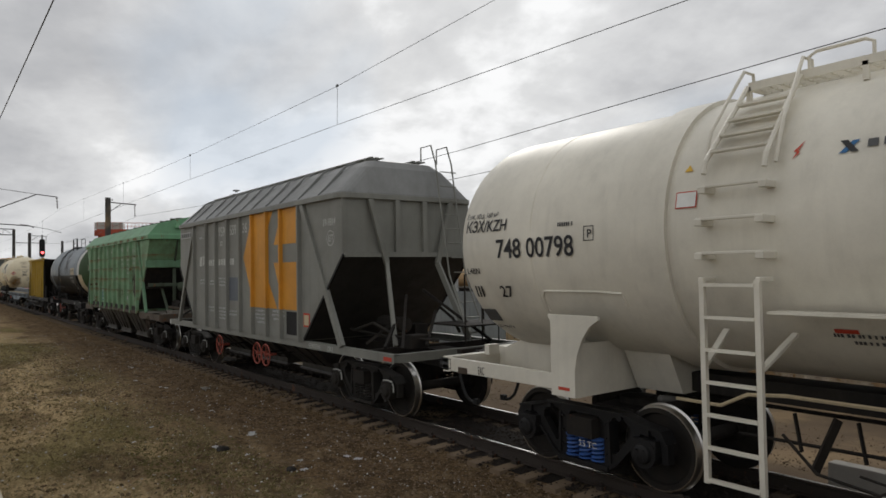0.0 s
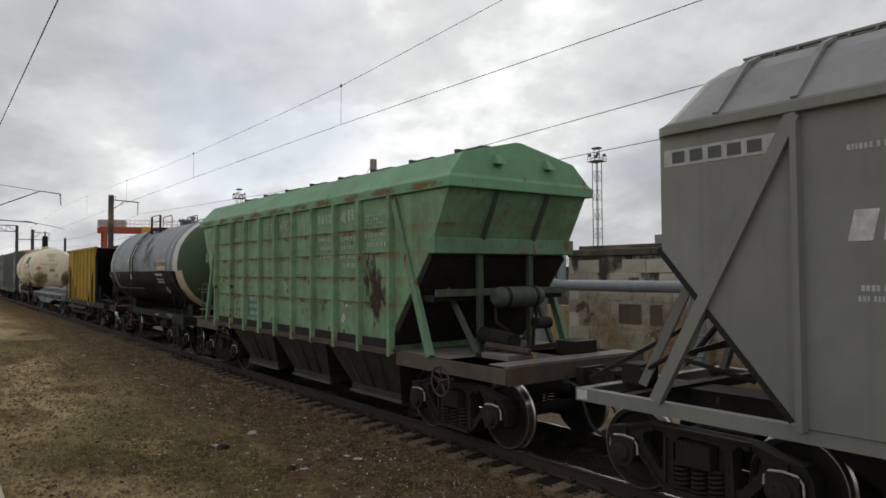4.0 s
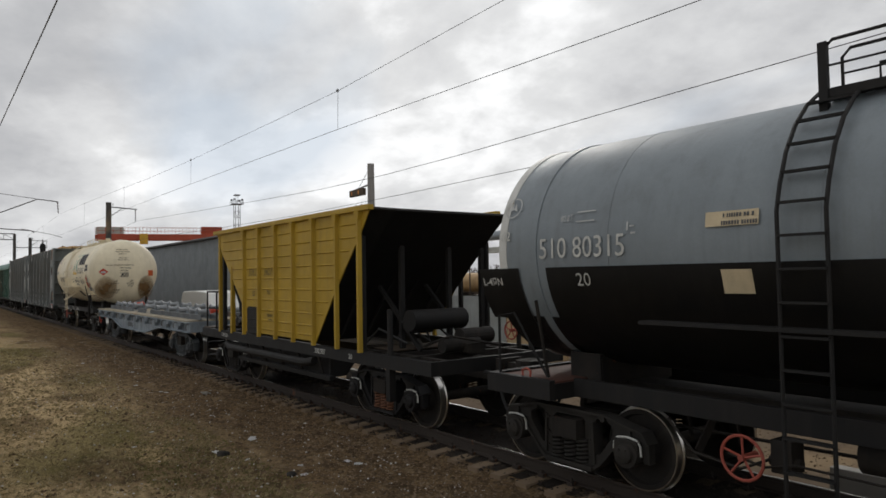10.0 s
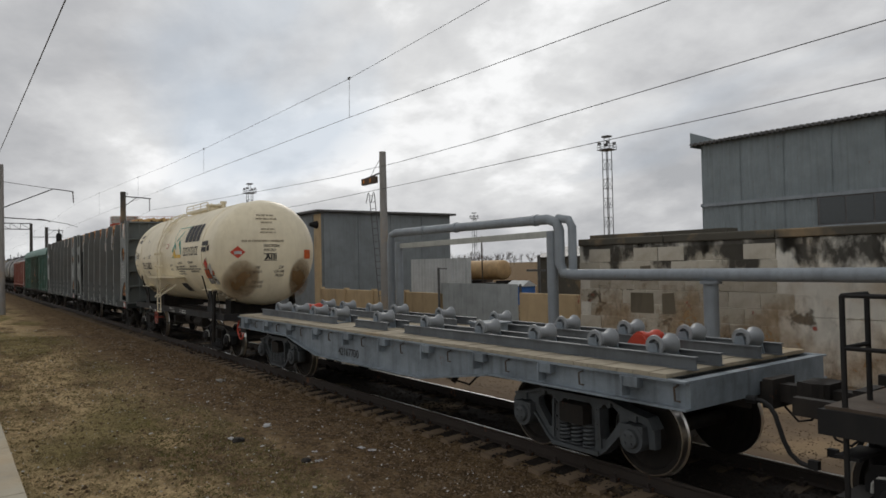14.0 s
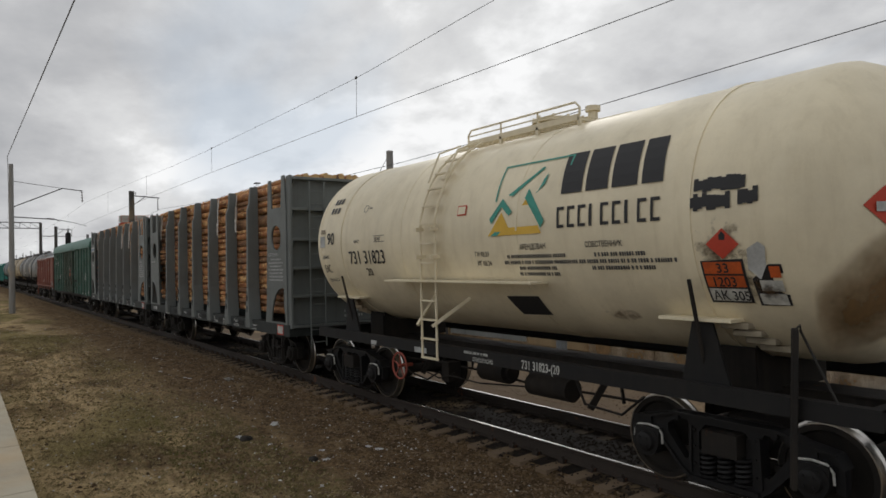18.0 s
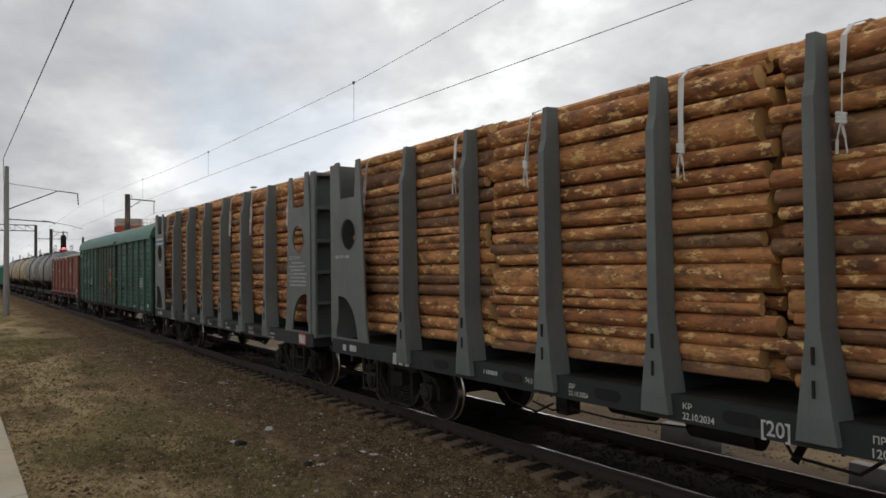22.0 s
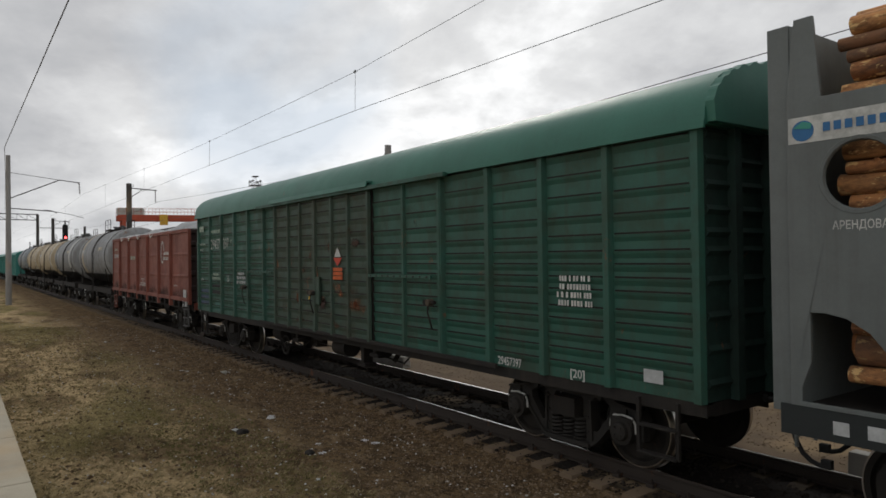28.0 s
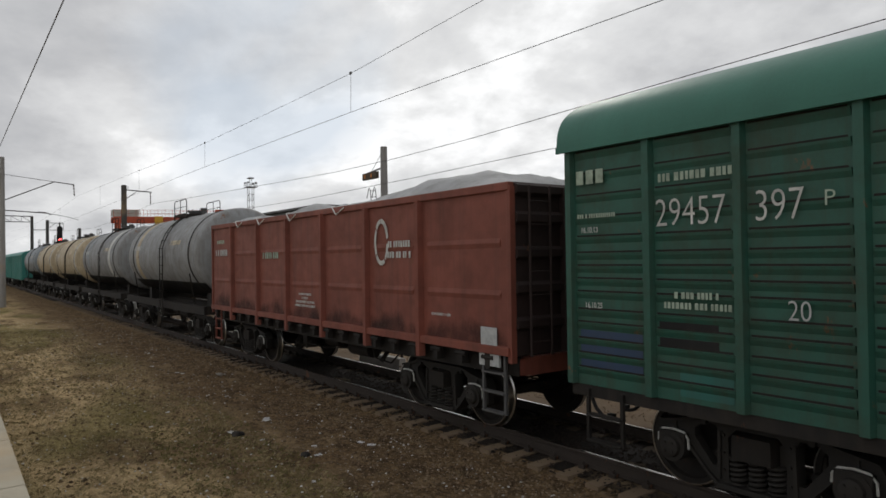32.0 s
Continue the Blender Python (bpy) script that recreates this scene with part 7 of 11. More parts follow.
M["fadedteal"] = paint("faded_teal_paint", (0.06, 0.19, 0.165), 0.6, 0.3, 0.1, 0.4)
M["darkslate"] = paint("dark_blue_grey_paint", (0.10, 0.115, 0.14), 0.5, 0.2, 0.0, 0.2)


def green_hopper():
    xc = -29.9
    w = wagon_root("hopper_wagon", xc, "faded green grain hopper wagon with rusty streaks", "hopper wagon")
    o = -xc
    hw = 1.49
    side = [(-35.58, 4.0), (-35.2, 3.2), (-35.1, 2.95), (-34.25, 1.5), (-34.25, 1.30), (-25.95, 1.30), (-25.95, 1.5), (-24.85, 2.95), (-24.70, 3.2), (-24.30, 4.0)]
    part("body", plate(B(), [(x + o, z) for x, z in side], -hw, hw), M["greenside"], w, "faded green body with rust runs and holes", bevel=.015)
    for s, xa in ((1, -24.78), (-1, -35.12)):
        bm = B()
        box(bm, *sorted((xa + o, xa + s * .16 + o)), -1.52, 1.52, 2.98, 3.24)
        part("end_ledge", bm, M["green"], w, bevel=.01)
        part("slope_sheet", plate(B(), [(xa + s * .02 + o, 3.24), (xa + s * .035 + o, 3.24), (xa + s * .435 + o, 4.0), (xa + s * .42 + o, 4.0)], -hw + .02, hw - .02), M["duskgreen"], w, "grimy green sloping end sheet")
        part("end_deck", box(B(), *sorted((xa - s * 1.0 + o, xa + s * .35 + o)), -1.42, 1.42, 1.325, 1.335), M["dusty"], w, "dusty grey steel deck")
        part("deck_edge", box(B(), *sorted((xa + s * 1.25 + o, xa + s * 1.62 + o)), -1.40, 1.40, 1.335, 1.35), M["dusty"], w)
        part("tool_tray", box(B(), *sorted((xa + s * .55 + o, xa + s * 1.15 + o)), -.95, -.45, 1.33, 1.42), M["dusty"], w, bevel=.012)
        part("release_valve", rod(B(), (xa + s * .55 + o, -.85, 1.52), (xa + s * 1.25 + o, -.62, 1.46), .055, 10), M["browngrime"], w, smooth=True)
        for y in (-.55, .55):
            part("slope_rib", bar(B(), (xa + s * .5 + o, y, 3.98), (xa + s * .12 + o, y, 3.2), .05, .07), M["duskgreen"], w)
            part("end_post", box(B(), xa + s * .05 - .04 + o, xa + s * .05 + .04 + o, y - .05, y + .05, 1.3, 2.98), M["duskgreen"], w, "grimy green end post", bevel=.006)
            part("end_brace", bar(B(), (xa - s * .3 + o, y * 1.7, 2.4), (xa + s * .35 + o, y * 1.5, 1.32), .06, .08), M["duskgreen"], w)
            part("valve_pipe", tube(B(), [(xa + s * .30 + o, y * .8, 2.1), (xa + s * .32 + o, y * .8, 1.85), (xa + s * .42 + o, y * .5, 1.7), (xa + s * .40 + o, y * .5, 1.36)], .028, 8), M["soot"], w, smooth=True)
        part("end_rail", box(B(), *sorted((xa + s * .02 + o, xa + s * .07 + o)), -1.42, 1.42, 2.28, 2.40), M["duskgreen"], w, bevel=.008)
        part("brake_valve", rod(B(), (xa + s * .42 + o, .30, 1.80), (xa + s * .42 + o, .62, 1.80), .10, 14), M["soot"], w, smooth=True)
        bm = B()
        box(bm, *sorted((xa - s * .5 + o, xa - s * .02 + o)), -1.4, 1.4, 2.2, 2.3)
        plate(bm, [(xa + o - s * .03, 2.96), (xa + o - s * 1.15, 1.5), (xa + o - s * 1.1, 1.42), (xa + o + s * .0, 2.9)], -hw + .03, hw - .03)
        part("sloping_end", bm, M["soot"], w, "dark sloping end sheet")
        bm = lathe(B(), [(-.50, .04), (-.50, .10), (-.46, .15), (-.40, .17), (.40, .17), (.46, .15), (.50, .10), (.50, .04)], 2.26, 20, "y", (xa + s * .35 + o, 0))
        res = part("air_reservoir", bm, M["duskgreen"], w, "grimy green air reservoir", smooth=True)
        for y in (-.3, .3):
            part("reservoir_strap", lathe(B(), [(y - .025, .172), (y - .025, .182), (y + .025, .182), (y + .025, .172)], 2.26, 20, "y", (xa + s * .35 + o, 0)), M["soot"], res)
    prof = ((4.0, 0.0, 1.56), (4.16, 0.02, 1.56), (4.22, 0.06, 1.50), (4.58, .13, 1.20), (4.86, .20, .06))
    ring_ = lambda z, dx, hy: [(-35.70 + dx + o, -hy, z), (-24.18 - dx + o, -hy, z), (-24.18 - dx + o, hy, z), (-35.70 + dx + o, hy, z)]
    part("roof", loft(B(), [ring_(*q) for q in prof]), M["greenroof"], w, "brighter green hipped roof", bevel=.012)
    for k in range(8):
        x = -34.8 + k * 1.38 + o
        bm = B()
        box(bm, x - .35, x + .35, -.42, .42, 4.70, 4.845)
        box(bm, x - .3, x - .22, -.5, -.3, 4.68, 4.86)
        part("roof_hatch", bm, M["duskgreen"], w, bevel=.01)
    for k in range(10):
        u = -35.5 + k * 1.12
        decal(u + o, 4.0, u + 1.15 + o, 4.15, flat_map(-1.568), M["eaverust"], w, "rust_patch", "rust bleeding along the eave")
    for xe, s in ((-24.14, 1), (-35.74, -1)):
        for y in (-.55, .55):
            bm = loft(B(), [[(xe - s * .25 + o, y - .1, 4.45), (xe - s * .02 + o, y - .09, 4.42), (xe - s * .02 + o, y + .09, 4.42), (xe - s * .25 + o, y + .1, 4.45)], [(xe - s * .3 + o, y - .1, 4.62), (xe - s * .12 + o, y - .05, 4.58), (xe - s * .12 + o, y + .05, 4.58), (xe - s * .3 + o, y + .1, 4.62)]])
            part("end_hook", bm, M["greenroof"], w)
    xs = [-34.35, -33.22, -32.30, -31.38, -30.50, -29.60, -28.68, -27.76, -26.85, -25.84]
    for x in xs:
        for y in (-hw, hw):
            post(w, x + o, y, 1.24, 4.0, "greenside", .13, .095)
    for z in (3.46, 3.02, 2.58, 2.13):
        for a, b in zip(xs, xs[1:]):
            part("panel_seam", box(B(), a + .07 + o, b - .07 + o, -hw - .010, -hw, z - .007, z + .007), M["rustyseam"], w)
            decal(a + .08 + o, z - .10, b - .08 + o, z + .03, flat_map(-hw - .005), M["seamrust"], w, "rust_patch", "rust bleeding from a panel seam")
    for y in (-hw - .04, hw + .04):
        part("lower_rail", box(B(), -34.4 + o, -25.8 + o, y - .04, y + .04, 1.26, 1.36), M["browngrime"], w, "rusty brown lower rail", bevel=.006)
        part("lower_strip", box(B(), -34.2 + o, -26.0 + o, y * .98 - .01, y * .98 + .01, 1.36, 1.52), M["soot"], w)
    for s in (-1, 1):
        part("corner_brace", bar(B(), (-25.74 + o, s * 1.51, 3.92), (-24.80 + o, s * 1.48, 1.34), .08, .13), M["green"], w)
        part("corner_brace", bar(B(), (-34.40 + o, s * 1.51, 3.92), (-35.25 + o, s * 1.48, 1.34), .08, .13), M["green"], w)
    underframe(w, -36.2 + o, -23.1 + o, "rustsill", 1.08, 1.33, 1.45, sill=False)
    for a, b in ((-36.18, -34.42), (-25.78, -23.12)):
        for y in (-1.45, 1.45):
            part("side_sill", box(B(), a + o, b + o, y - .02, y + .02, 1.10, 1.32), M["rustsill"], w, bevel=.006)
    bins(w, (-32.3 + o, -29.7 + o, -27.1 + o), "binmetal", 1.3, .34, 1.06, 1.29, .66)
    for xb in (-35.05, -24.72):
        bogie(w, xb + o, "iron", "iron")
    hand_wheel(w, -24.55 + o, -1.48, .98, .22, "browngrime", label="rusty hand-brake wheel")
    bm = B()
    rod(bm, (-24.7 + o, -.5, 1.62), (-24.0 + o, -.5, 1.55), .15, 14)
    bar(bm, (-24.4 + o, -.9, 1.35), (-23.4 + o, -.2, 1.55), .06, .08)
    box(bm, -23.9 + o, -23.5 + o, .3, .8, 1.33, 1.55)
    part("brake_cylinder", bm, M["soot"], w)
    bm = B()
    tube(bm, [(-35.9 + o, -1.4, 1.3), (-35.9 + o, -1.4, 2.35), (-35.5 + o, -1.4, 2.4), (-35.45 + o, -1.4, 1.3)], .02, 6)
    tube(bm, [(-35.9 + o, -1.4, 1.8), (-35.45 + o, -1.4, 1.8)], .014, 5)
    tube(bm, [(-35.9 + o, -.4, 1.3), (-35.9 + o, -.4, 2.35), (-35.9 + o, -1.4, 2.35)], .02, 6)
    box(bm, -36.1 + o, -35.35 + o, -1.42, -.2, 1.6, 1.63)
    part("brake_platform", bm, M["steel"], w, "small railed steel platform")
    bm = B()
    for y in (.5, .85):
        tube(bm, [(-36.1 + o, y, 1.3), (-35.95 + o, y, 3.2), (-35.75 + o, y, 4.2), (-35.4 + o, y, 4.9)], .018, 6)
    for k in range(11):
        z = 1.5 + k * .3
        rod(bm, (-36.08 + .10 * z / 3 + o, .5, z), (-36.08 + .10 * z / 3 + o, .85, z), .012, 5)
    part("end_ladder", bm, M["steel"], w)
    step_ladder(w, -36.0 + o, -1.43, .45, 1.1, "soot", .34, 2)
    f = flat_map(-hw - .009)
    words("9517", -31.24 + o, 3.60, .24, f, M["faint_mark"], w, squeeze=.72)
    words("4785", -30.34 + o, 3.62, .24, f, M["faint_mark"], w, squeeze=.72)
    words("ЗЕРНО", -26.72 + o, 3.55, .17, f, M["faint_mark"], w, squeeze=.72)
    quads([rect(-28.52 + o + k * .15, 3.66, -28.42 + o + k * .15, 3.85) for k in range(4)], f, M["faint_mark"], w, "company_mark")
    quads([[(-27.62 + o, 3.72), (-27.42 + o, 3.62), (-27.38 + o, 3.78), (-27.45 + o, 3.88)]] + [rect(-27.33 + o + k * .14, 3.66, -27.23 + o + k * .14, 3.88) for k in range(3)], f, M["faint_mark"], w, "company_mark")
    for u, v, rows in ((-27.6, 3.28, (.68, .6, .68, .55)), (-28.5, 3.3, (.65, .5, .5)), (-26.7, 3.3, (.75, .6)), (-33.0, 3.0, (.4,)), (-32.1, 2.0, (.5, .4, .45)), (-33.1, 3.5, (.4,))):
        lines_of_bars(u + o, v, rows, .09, f, M["faint_mark"], w, 1.9)
    quads([rect(-32.19 + o, 1.60, -31.48 + o, 2.10)], flat_map(-hw - .008), M["fadedteal"], w, "repainted_patch", "teal repainted patch")
    decal(-26.82 + o, 1.50, -25.95 + o, 3.2, flat_map(-hw - .006), M["darkrust"], w, "rust_patch", "large dark rust patch")
    decal(-27.7 + o, 1.6, -27.2 + o, 2.2, flat_map(-hw - .007), M["whitefilm"], w, "white_smear", "flaking white paint smear")
    for x, z, q in ((-33.9, 1.72, .35), (-31.0, 1.75, .3), (-28.3, 1.95, .3), (-29.9, 2.3, .25), (-27.2, 3.3, .3), (-30.6, 3.3, .25)):
        decal(x - q + o, z - q * .8, x + q + o, z + q * .8, flat_map(-hw - .0065), M["rustfilm"], w, "rust_patch")

M["dusty"] = paint("dusty_grey_steel", (0.21, 0.19, 0.16), 0.85, 0.5, 0.2, 0.2, (0.08, 0.065, 0.05))
M["rustsill"] = paint("rusty_brown_sill", (0.105, 0.080, 0.058), 0.75, 0.6, 0.5, 0.5, (0.045, 0.036, 0.028))
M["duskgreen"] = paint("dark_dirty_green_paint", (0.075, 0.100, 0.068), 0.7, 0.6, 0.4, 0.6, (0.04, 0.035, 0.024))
M["rustyseam"] = paint("rusty_green_seam", (0.055, 0.050, 0.028), 0.8, 0.3, 0.8, 0.3)
M["seamrust"] = film_material("seam_rust_film", (0.20, 0.085, 0.030), "x", 0.44, 0.72, 0, 4.0, (1, 1, 2), 0.9, .6)
M["eaverust"] = film_material("eave_rust_film", (0.26, 0.12, 0.045), "x", 0.36, 0.66, 0, 3.0, (1, 1, 2), 0.9, .75)
M["orangerust"] = film_material("orange_rust_film", (0.24, 0.075, 0.024), "x", 0.42, 0.66, 0, 6.0, (1, 1, .7), 0.9, .8)
M["rustfilm"] = film_material("rust_film", (0.11, 0.05, 0.022), "x", 0.58, 0.76, 0, 5.0, (1, 1, .5), 0.9, .85)
M["darkrust"] = film_material("dark_rust_film", (0.045, 0.022, 0.013), "x", 0.42, 0.58, 0, 3.2, (1.2, 1, .5), 0.9, .95)
M["whitefilm"] = film_material("flaking_white_film", (0.5, 0.52, 0.5), "x", 0.55, 0.60, 0, 7.0, (1, 1, 1), 0.7, .9)


# ---------------------------------------------------------------- yellow ballast hopper
def yellow_hopper():
    xc = -54.75
    w = wagon_root("ballast_hopper_wagon", xc, "open-topped yellow ballast hopper wagon with black ends", "hopper wagon")
    o = -xc
    hw = 1.44
    side = [(-58.95, 3.95), (-58.60, 3.42), (-57.05, 1.95), (-57.0, 1.36), (-53.2, 1.36), (-52.35, 2.45), (-51.45, 3.45), (-51.08, 3.95)]
    # trough of sheets: two sides and two sloping ends
    for y in (-hw, hw):
        bm = plate(B(), [(x + o, z) for x, z in side], y - .012, y + .012)
        part("side_sheet", bm, M["yellow"], w, "yellow ribbed side sheet")
    for a, b in (((-51.08, 3.95), (-53.25, 1.36)), ((-58.95, 3.95), (-56.95, 1.40))):
        s = 1 if a[0] > -55 else -1
        rim = [(-1.425, 0), (-1.1, .26), (-.5, .36), (.5, .38), (1.1, .38), (1.425, .38)] if s > 0 else [(-1.425, 0), (-.5, 0), (0, 0), (.5, 0), (1, 0), (1.425, 0)]
        bm = B()
        g = [[bm.verts.new((a[0] + (b[0] - a[0]) * k / 6 + s * q * max(0, 1 - k / 4) + o, y, a[1] + (b[1] - a[1]) * k / 6 - (.06 * q / .38 if k == 0 else 0))) for y, q in rim] for k in range(7)]
        for u, v in zip(g, g[1:]):
            for i in range(5):
                bm.faces.new((u[i], u[i + 1], v[i + 1], v[i]))
        bmesh.ops.solidify(bm, geom=bm.faces[:], thickness=.03)
        bmesh.ops.recalc_face_normals(bm, faces=bm.faces[:])
        part("sloping_end", bm, M["blackmetal"], w, "black sloping end sheet")
        part("rim_bar", tube(B(), [(a[0] + s * (q + .01) + o, y, a[1] - .02 - .06 * q / .38) for y, q in rim], .035, 6), M["blackmetal"], w)
        for y in (-.9, -.3, .3, .9):
            bm = B()
            bar(bm, (a[0] - s * .06 + o, y, a[1] - .12), (b[0] + s * .1 + o, y, b[1] + .1), .06, .09)
            part("end_rib", bm, M["blackmetal"], w)
        for y in (-1.38, -.55, .55, 1.38):
            part("end_post", box(B(), a[0] - s * .40 - .045 + o, a[0] - s * .40 + .045 + o, y - .045, y + .045, 1.25, 3.45), M["blackmetal"], w)
        for y in (-.55, .55):
            part("end_strut", bar(B(), (a[0] - s * 1.2 + o, y, 2.5), (a[0] + s * .2 + o, y, 1.28), .06, .08), M["blackmetal"], w)
    bm = B()
    for y in (-hw - .03, hw + .03):
        box(bm, -59.02 + o, -51.02 + o, y - .06, y + .06, 3.90, 4.0)
    part("top_rail", bm, M["yellow"], w, bevel=.008)
    xs = [-56.95, -56.03, -55.10, -54.19, -53.25, -52.28, -51.43]
    for i, x in enumerate(xs):
        lo = 1.28
        post(w, x + o, -hw - .012, lo, 3.9, "yellow", .10, .07)
        post(w, x + o, hw + .012, lo, 3.9, "blackmetal" if x > -52.5 else "yellow", .10, .07)
        for s in (-1, 1):
            y = s * (hw + .012)
            bm = loft(B(), [[(x - .05 + o, y, 3.74), (x + .05 + o, y, 3.74), (x + .035 + o, y + s * .07, 3.74), (x - .035 + o, y + s * .07, 3.74)], [(x - .1 + o, y, 3.9), (x + .1 + o, y, 3.9), (x + .08 + o, y + s * .085, 3.9), (x - .08 + o, y + s * .085, 3.9)]])
            part("post_head", bm, M["yellow"], w)
    for x in (-58.74, -57.87):
        for y in (-1.42, 1.42):
            bm = box(B(), x - .05 + o, x + .05 + o, y - .05, y + .05, 1.25, 3.88 if x < -58 else 3.0)
            part("corner_post", bm, M["yellow"], w)
    bounds = [-58.55] + xs
    for a, b in zip(bounds, bounds[1:]):
        for z in (3.68, 3.43, 3.18, 2.93, 2.68, 2.43, 2.18, 1.93, 1.68, 1.48):
            # keep the pressed ribs inside the sheet's outline
            lo = np.interp(z, [1.36, 1.95, 3.42, 3.95], [-57.0, -57.05, -58.6, -58.9])
            hi = np.interp(z, [1.36, 2.45, 3.45, 3.95], [-53.2, -52.35, -51.45, -51.1])
            u0, u1 = max(a + .13, lo + .12), min(b - .13, hi - .12)
            if u1 - u0 > .15:
                for y in (-hw - .012, hw + .012):
                    s = 1 if y > 0 else -1
                    bm = loft(B(), [[(u0 + o, y, z - .022), (u0 + o, y, z + .022), (u0 + .03 + o, y + s * .022, z)], [(u1 + o, y, z - .022), (u1 + o, y, z + .022), (u1 - .03 + o, y + s * .022, z)]])
                    part("pressed_rib", bm, M["blackmetal" if z < 2.0 and abs(a + 56.95) < .01 else "yellow"], w)
    for s in (-1, 1):
        bm = B()
        y = s * (hw + .016)
        plate(bm, [(-56.80 + o, 1.36), (-56.13 + o, 1.36), (-56.13 + o, 1.92), (-56.25 + o, 1.99), (-56.70 + o, 1.99), (-56.80 + o, 1.92)], y - .006, y + .006)
        part("side_hatch", bm, M["blackmetal"], w, "black side hatch")
    underframe(w, -60.15 + o, -49.35 + o, "blackmetal", 1.06, 1.29, 1.44)
    for s in (-1, 1):
        bm = loft(B(), [[(-57.4 + o, s * 1.25, z), (-53.0 + o, s * 1.25, z), (-53.0 + o, s * k, z), (-57.4 + o, s * k, z)] for z, k in ((1.1, .5), (.62, .9))])
        part("discharge_chute", bm, M["blackmetal"], w, bevel=.01)
        part("chute_lip", box(B(), -57.6 + o, -52.8 + o, s * 1.32 - .05, s * 1.32 + .05, .58, .68), M["blackmetal"], w, bevel=.01)
    for s in (-1, 1):
        part("air_pipe", tube(B(), [(-58.2 + o, s * 1.44, .96), (-57.9 + o, s * 1.50, .90), (-53.6 + o, s * 1.50, .90), (-53.3 + o, s * 1.44, .96)], .085, 10), M["blackmetal"], w, "long black pipe along the frame", smooth=True)
    for k in range(5):
        x = -57.0 + k * .95
        for s in (-1, 1):
            bm = bar(B(), (x + o, s * 1.4, 1.06), (x + o, s * 1.3, .66), .08, .04)
            part("chute_hanger", bm, M["soot"], w)
    for xb in (-58.75, -51.30):
        bogie(w, xb + o, "ironblack", "spring_red" if xb > -55 else "iron")
    # end machinery
    for s, xa in ((1, -51.1), (-1, -58.9)):
        bm = rod(B(), (xa + s * .15 + o, -.75, 1.85), (xa + s * .15 + o, .45, 1.85), .2, 20)
        part("air_reservoir", bm, M["blackmetal"], w, smooth=True)
        bm = B()
        rod(bm, (xa + s * .75 + o, -.1, 1.55), (xa + s * .75 + o, .6, 1.55), .15, 16)
        rod(bm, (xa + s * .9 + o, -.6, 1.42), (xa + s * .9 + o, .2, 1.42), .12, 14)
        box(bm, *sorted((xa + s * .5 + o, xa + s * 1.1 + o)), -.2, .2, 1.29, 1.45)
        tube(bm, [(xa + s * .2 + o, -.6, 1.5), (xa + s * .5 + o, -.7, 1.4), (xa + s * 1.0 + o, -.5, 1.6), (xa + s * 1.3 + o, .4, 1.4)], .025, 6)
        tube(bm, [(xa + s * 1.2 + o, .9, 1.3), (xa + s * 1.2 + o, .9, 1.75), (xa + s * 1.35 + o, .9, 1.85), (xa + s * 1.5 + o, .9, 1.7), (xa + s * 1.5 + o, .9, 1.3)], .045, 8)
        part("brake_cylinder", bm, M["soot"], w)
        hand_wheel(w, xa + s * 1.05 + o, .85, 1.62, .16, "palered", label="red valve hand wheel")
    for s, xa in ((-1, -58.9),):
        part("brake_drum", rod(B(), (xa - s * 1.45 + o, -.75, 1.55), (xa - s * 1.45 + o, -.75, 2.15), .27, 20), M["soot"], w, "dark upright cylinder", smooth=True)
        part("drum_cap", rod(B(), (xa - s * 1.45 + o, -.75, 2.15), (xa - s * 1.45 + o, -.75, 2.22), .31, 20), M["soot"], w)
        part("drum_foot", loft(B(), [[(xa - s * 1.45 + q * a + o, -.75 + q * b, z) for a, b in ((-1, -1), (1, -1), (1, 1), (-1, 1))] for q, z in ((.35, 1.25), (.15, 1.56))]), M["soot"], w)
    for s, xa in ((1, -51.1), (-1, -58.9)):
        for q in (.15, -.45, .75):
            part("cross_bearer", box(B(), xa + s * q - .06 + o, xa + s * q + .06 + o, -1.42, 1.42, 1.10, 1.27), M["soot"], w)
        for y in (-.95, .95):
            part("long_bearer", box(B(), *sorted((xa - s * 1.2 + o, xa + s * 1.7 + o)), y - .05, y + .05, 1.08, 1.26), M["soot"], w)
        part("footplate", box(B(), *sorted((xa - s * .9 + o, xa - s * .1 + o)), -.85, 1.3, 1.27, 1.285), M["browngrime"], w)
        for k in range(3):
            part("air_hose", tube(B(), [(xa - s * (.9 - k * .3) + o, -1.0 + k * .5, 1.4), (xa - s * .3 + o, -1.1 + k * .5, 1.7 + .1 * k), (xa + s * .3 + o, -.9 + k * .5, 1.45)], .022, 6), M["rubber"], w)
    for x, y, z in ((-59.95, -1.38, .45), (-59.95, -.9, .45), (-59.2, -1.38, 1.28), (-59.2, -.9, 1.28), (-59.95, .5, 1.28), (-59.95, 1.38, 1.28)):
        part("railing_post", rod(B(), (x + o, y, z), (x + o, y, 2.32), .025, 8), M["blackmetal"], w, smooth=True)
    for z in (2.32, 1.85):
        part("hand_rail", tube(B(), [(-58.9 + o, -1.38, z), (-59.95 + o, -1.38, z), (-59.95 + o, -.9, z)], .022, 6), M["blackmetal"], w)
        part("hand_rail", tube(B(), [(-59.95 + o, .5, z), (-59.95 + o, 1.38, z), (-58.9 + o, 1.38, z)], .022, 6), M["blackmetal"], w)
    for z in (.48, .85):
        part("foot_step", box(B(), -60.05 + o, -59.85 + o, -1.38, -.9, z, z + .03), M["blackmetal"], w)
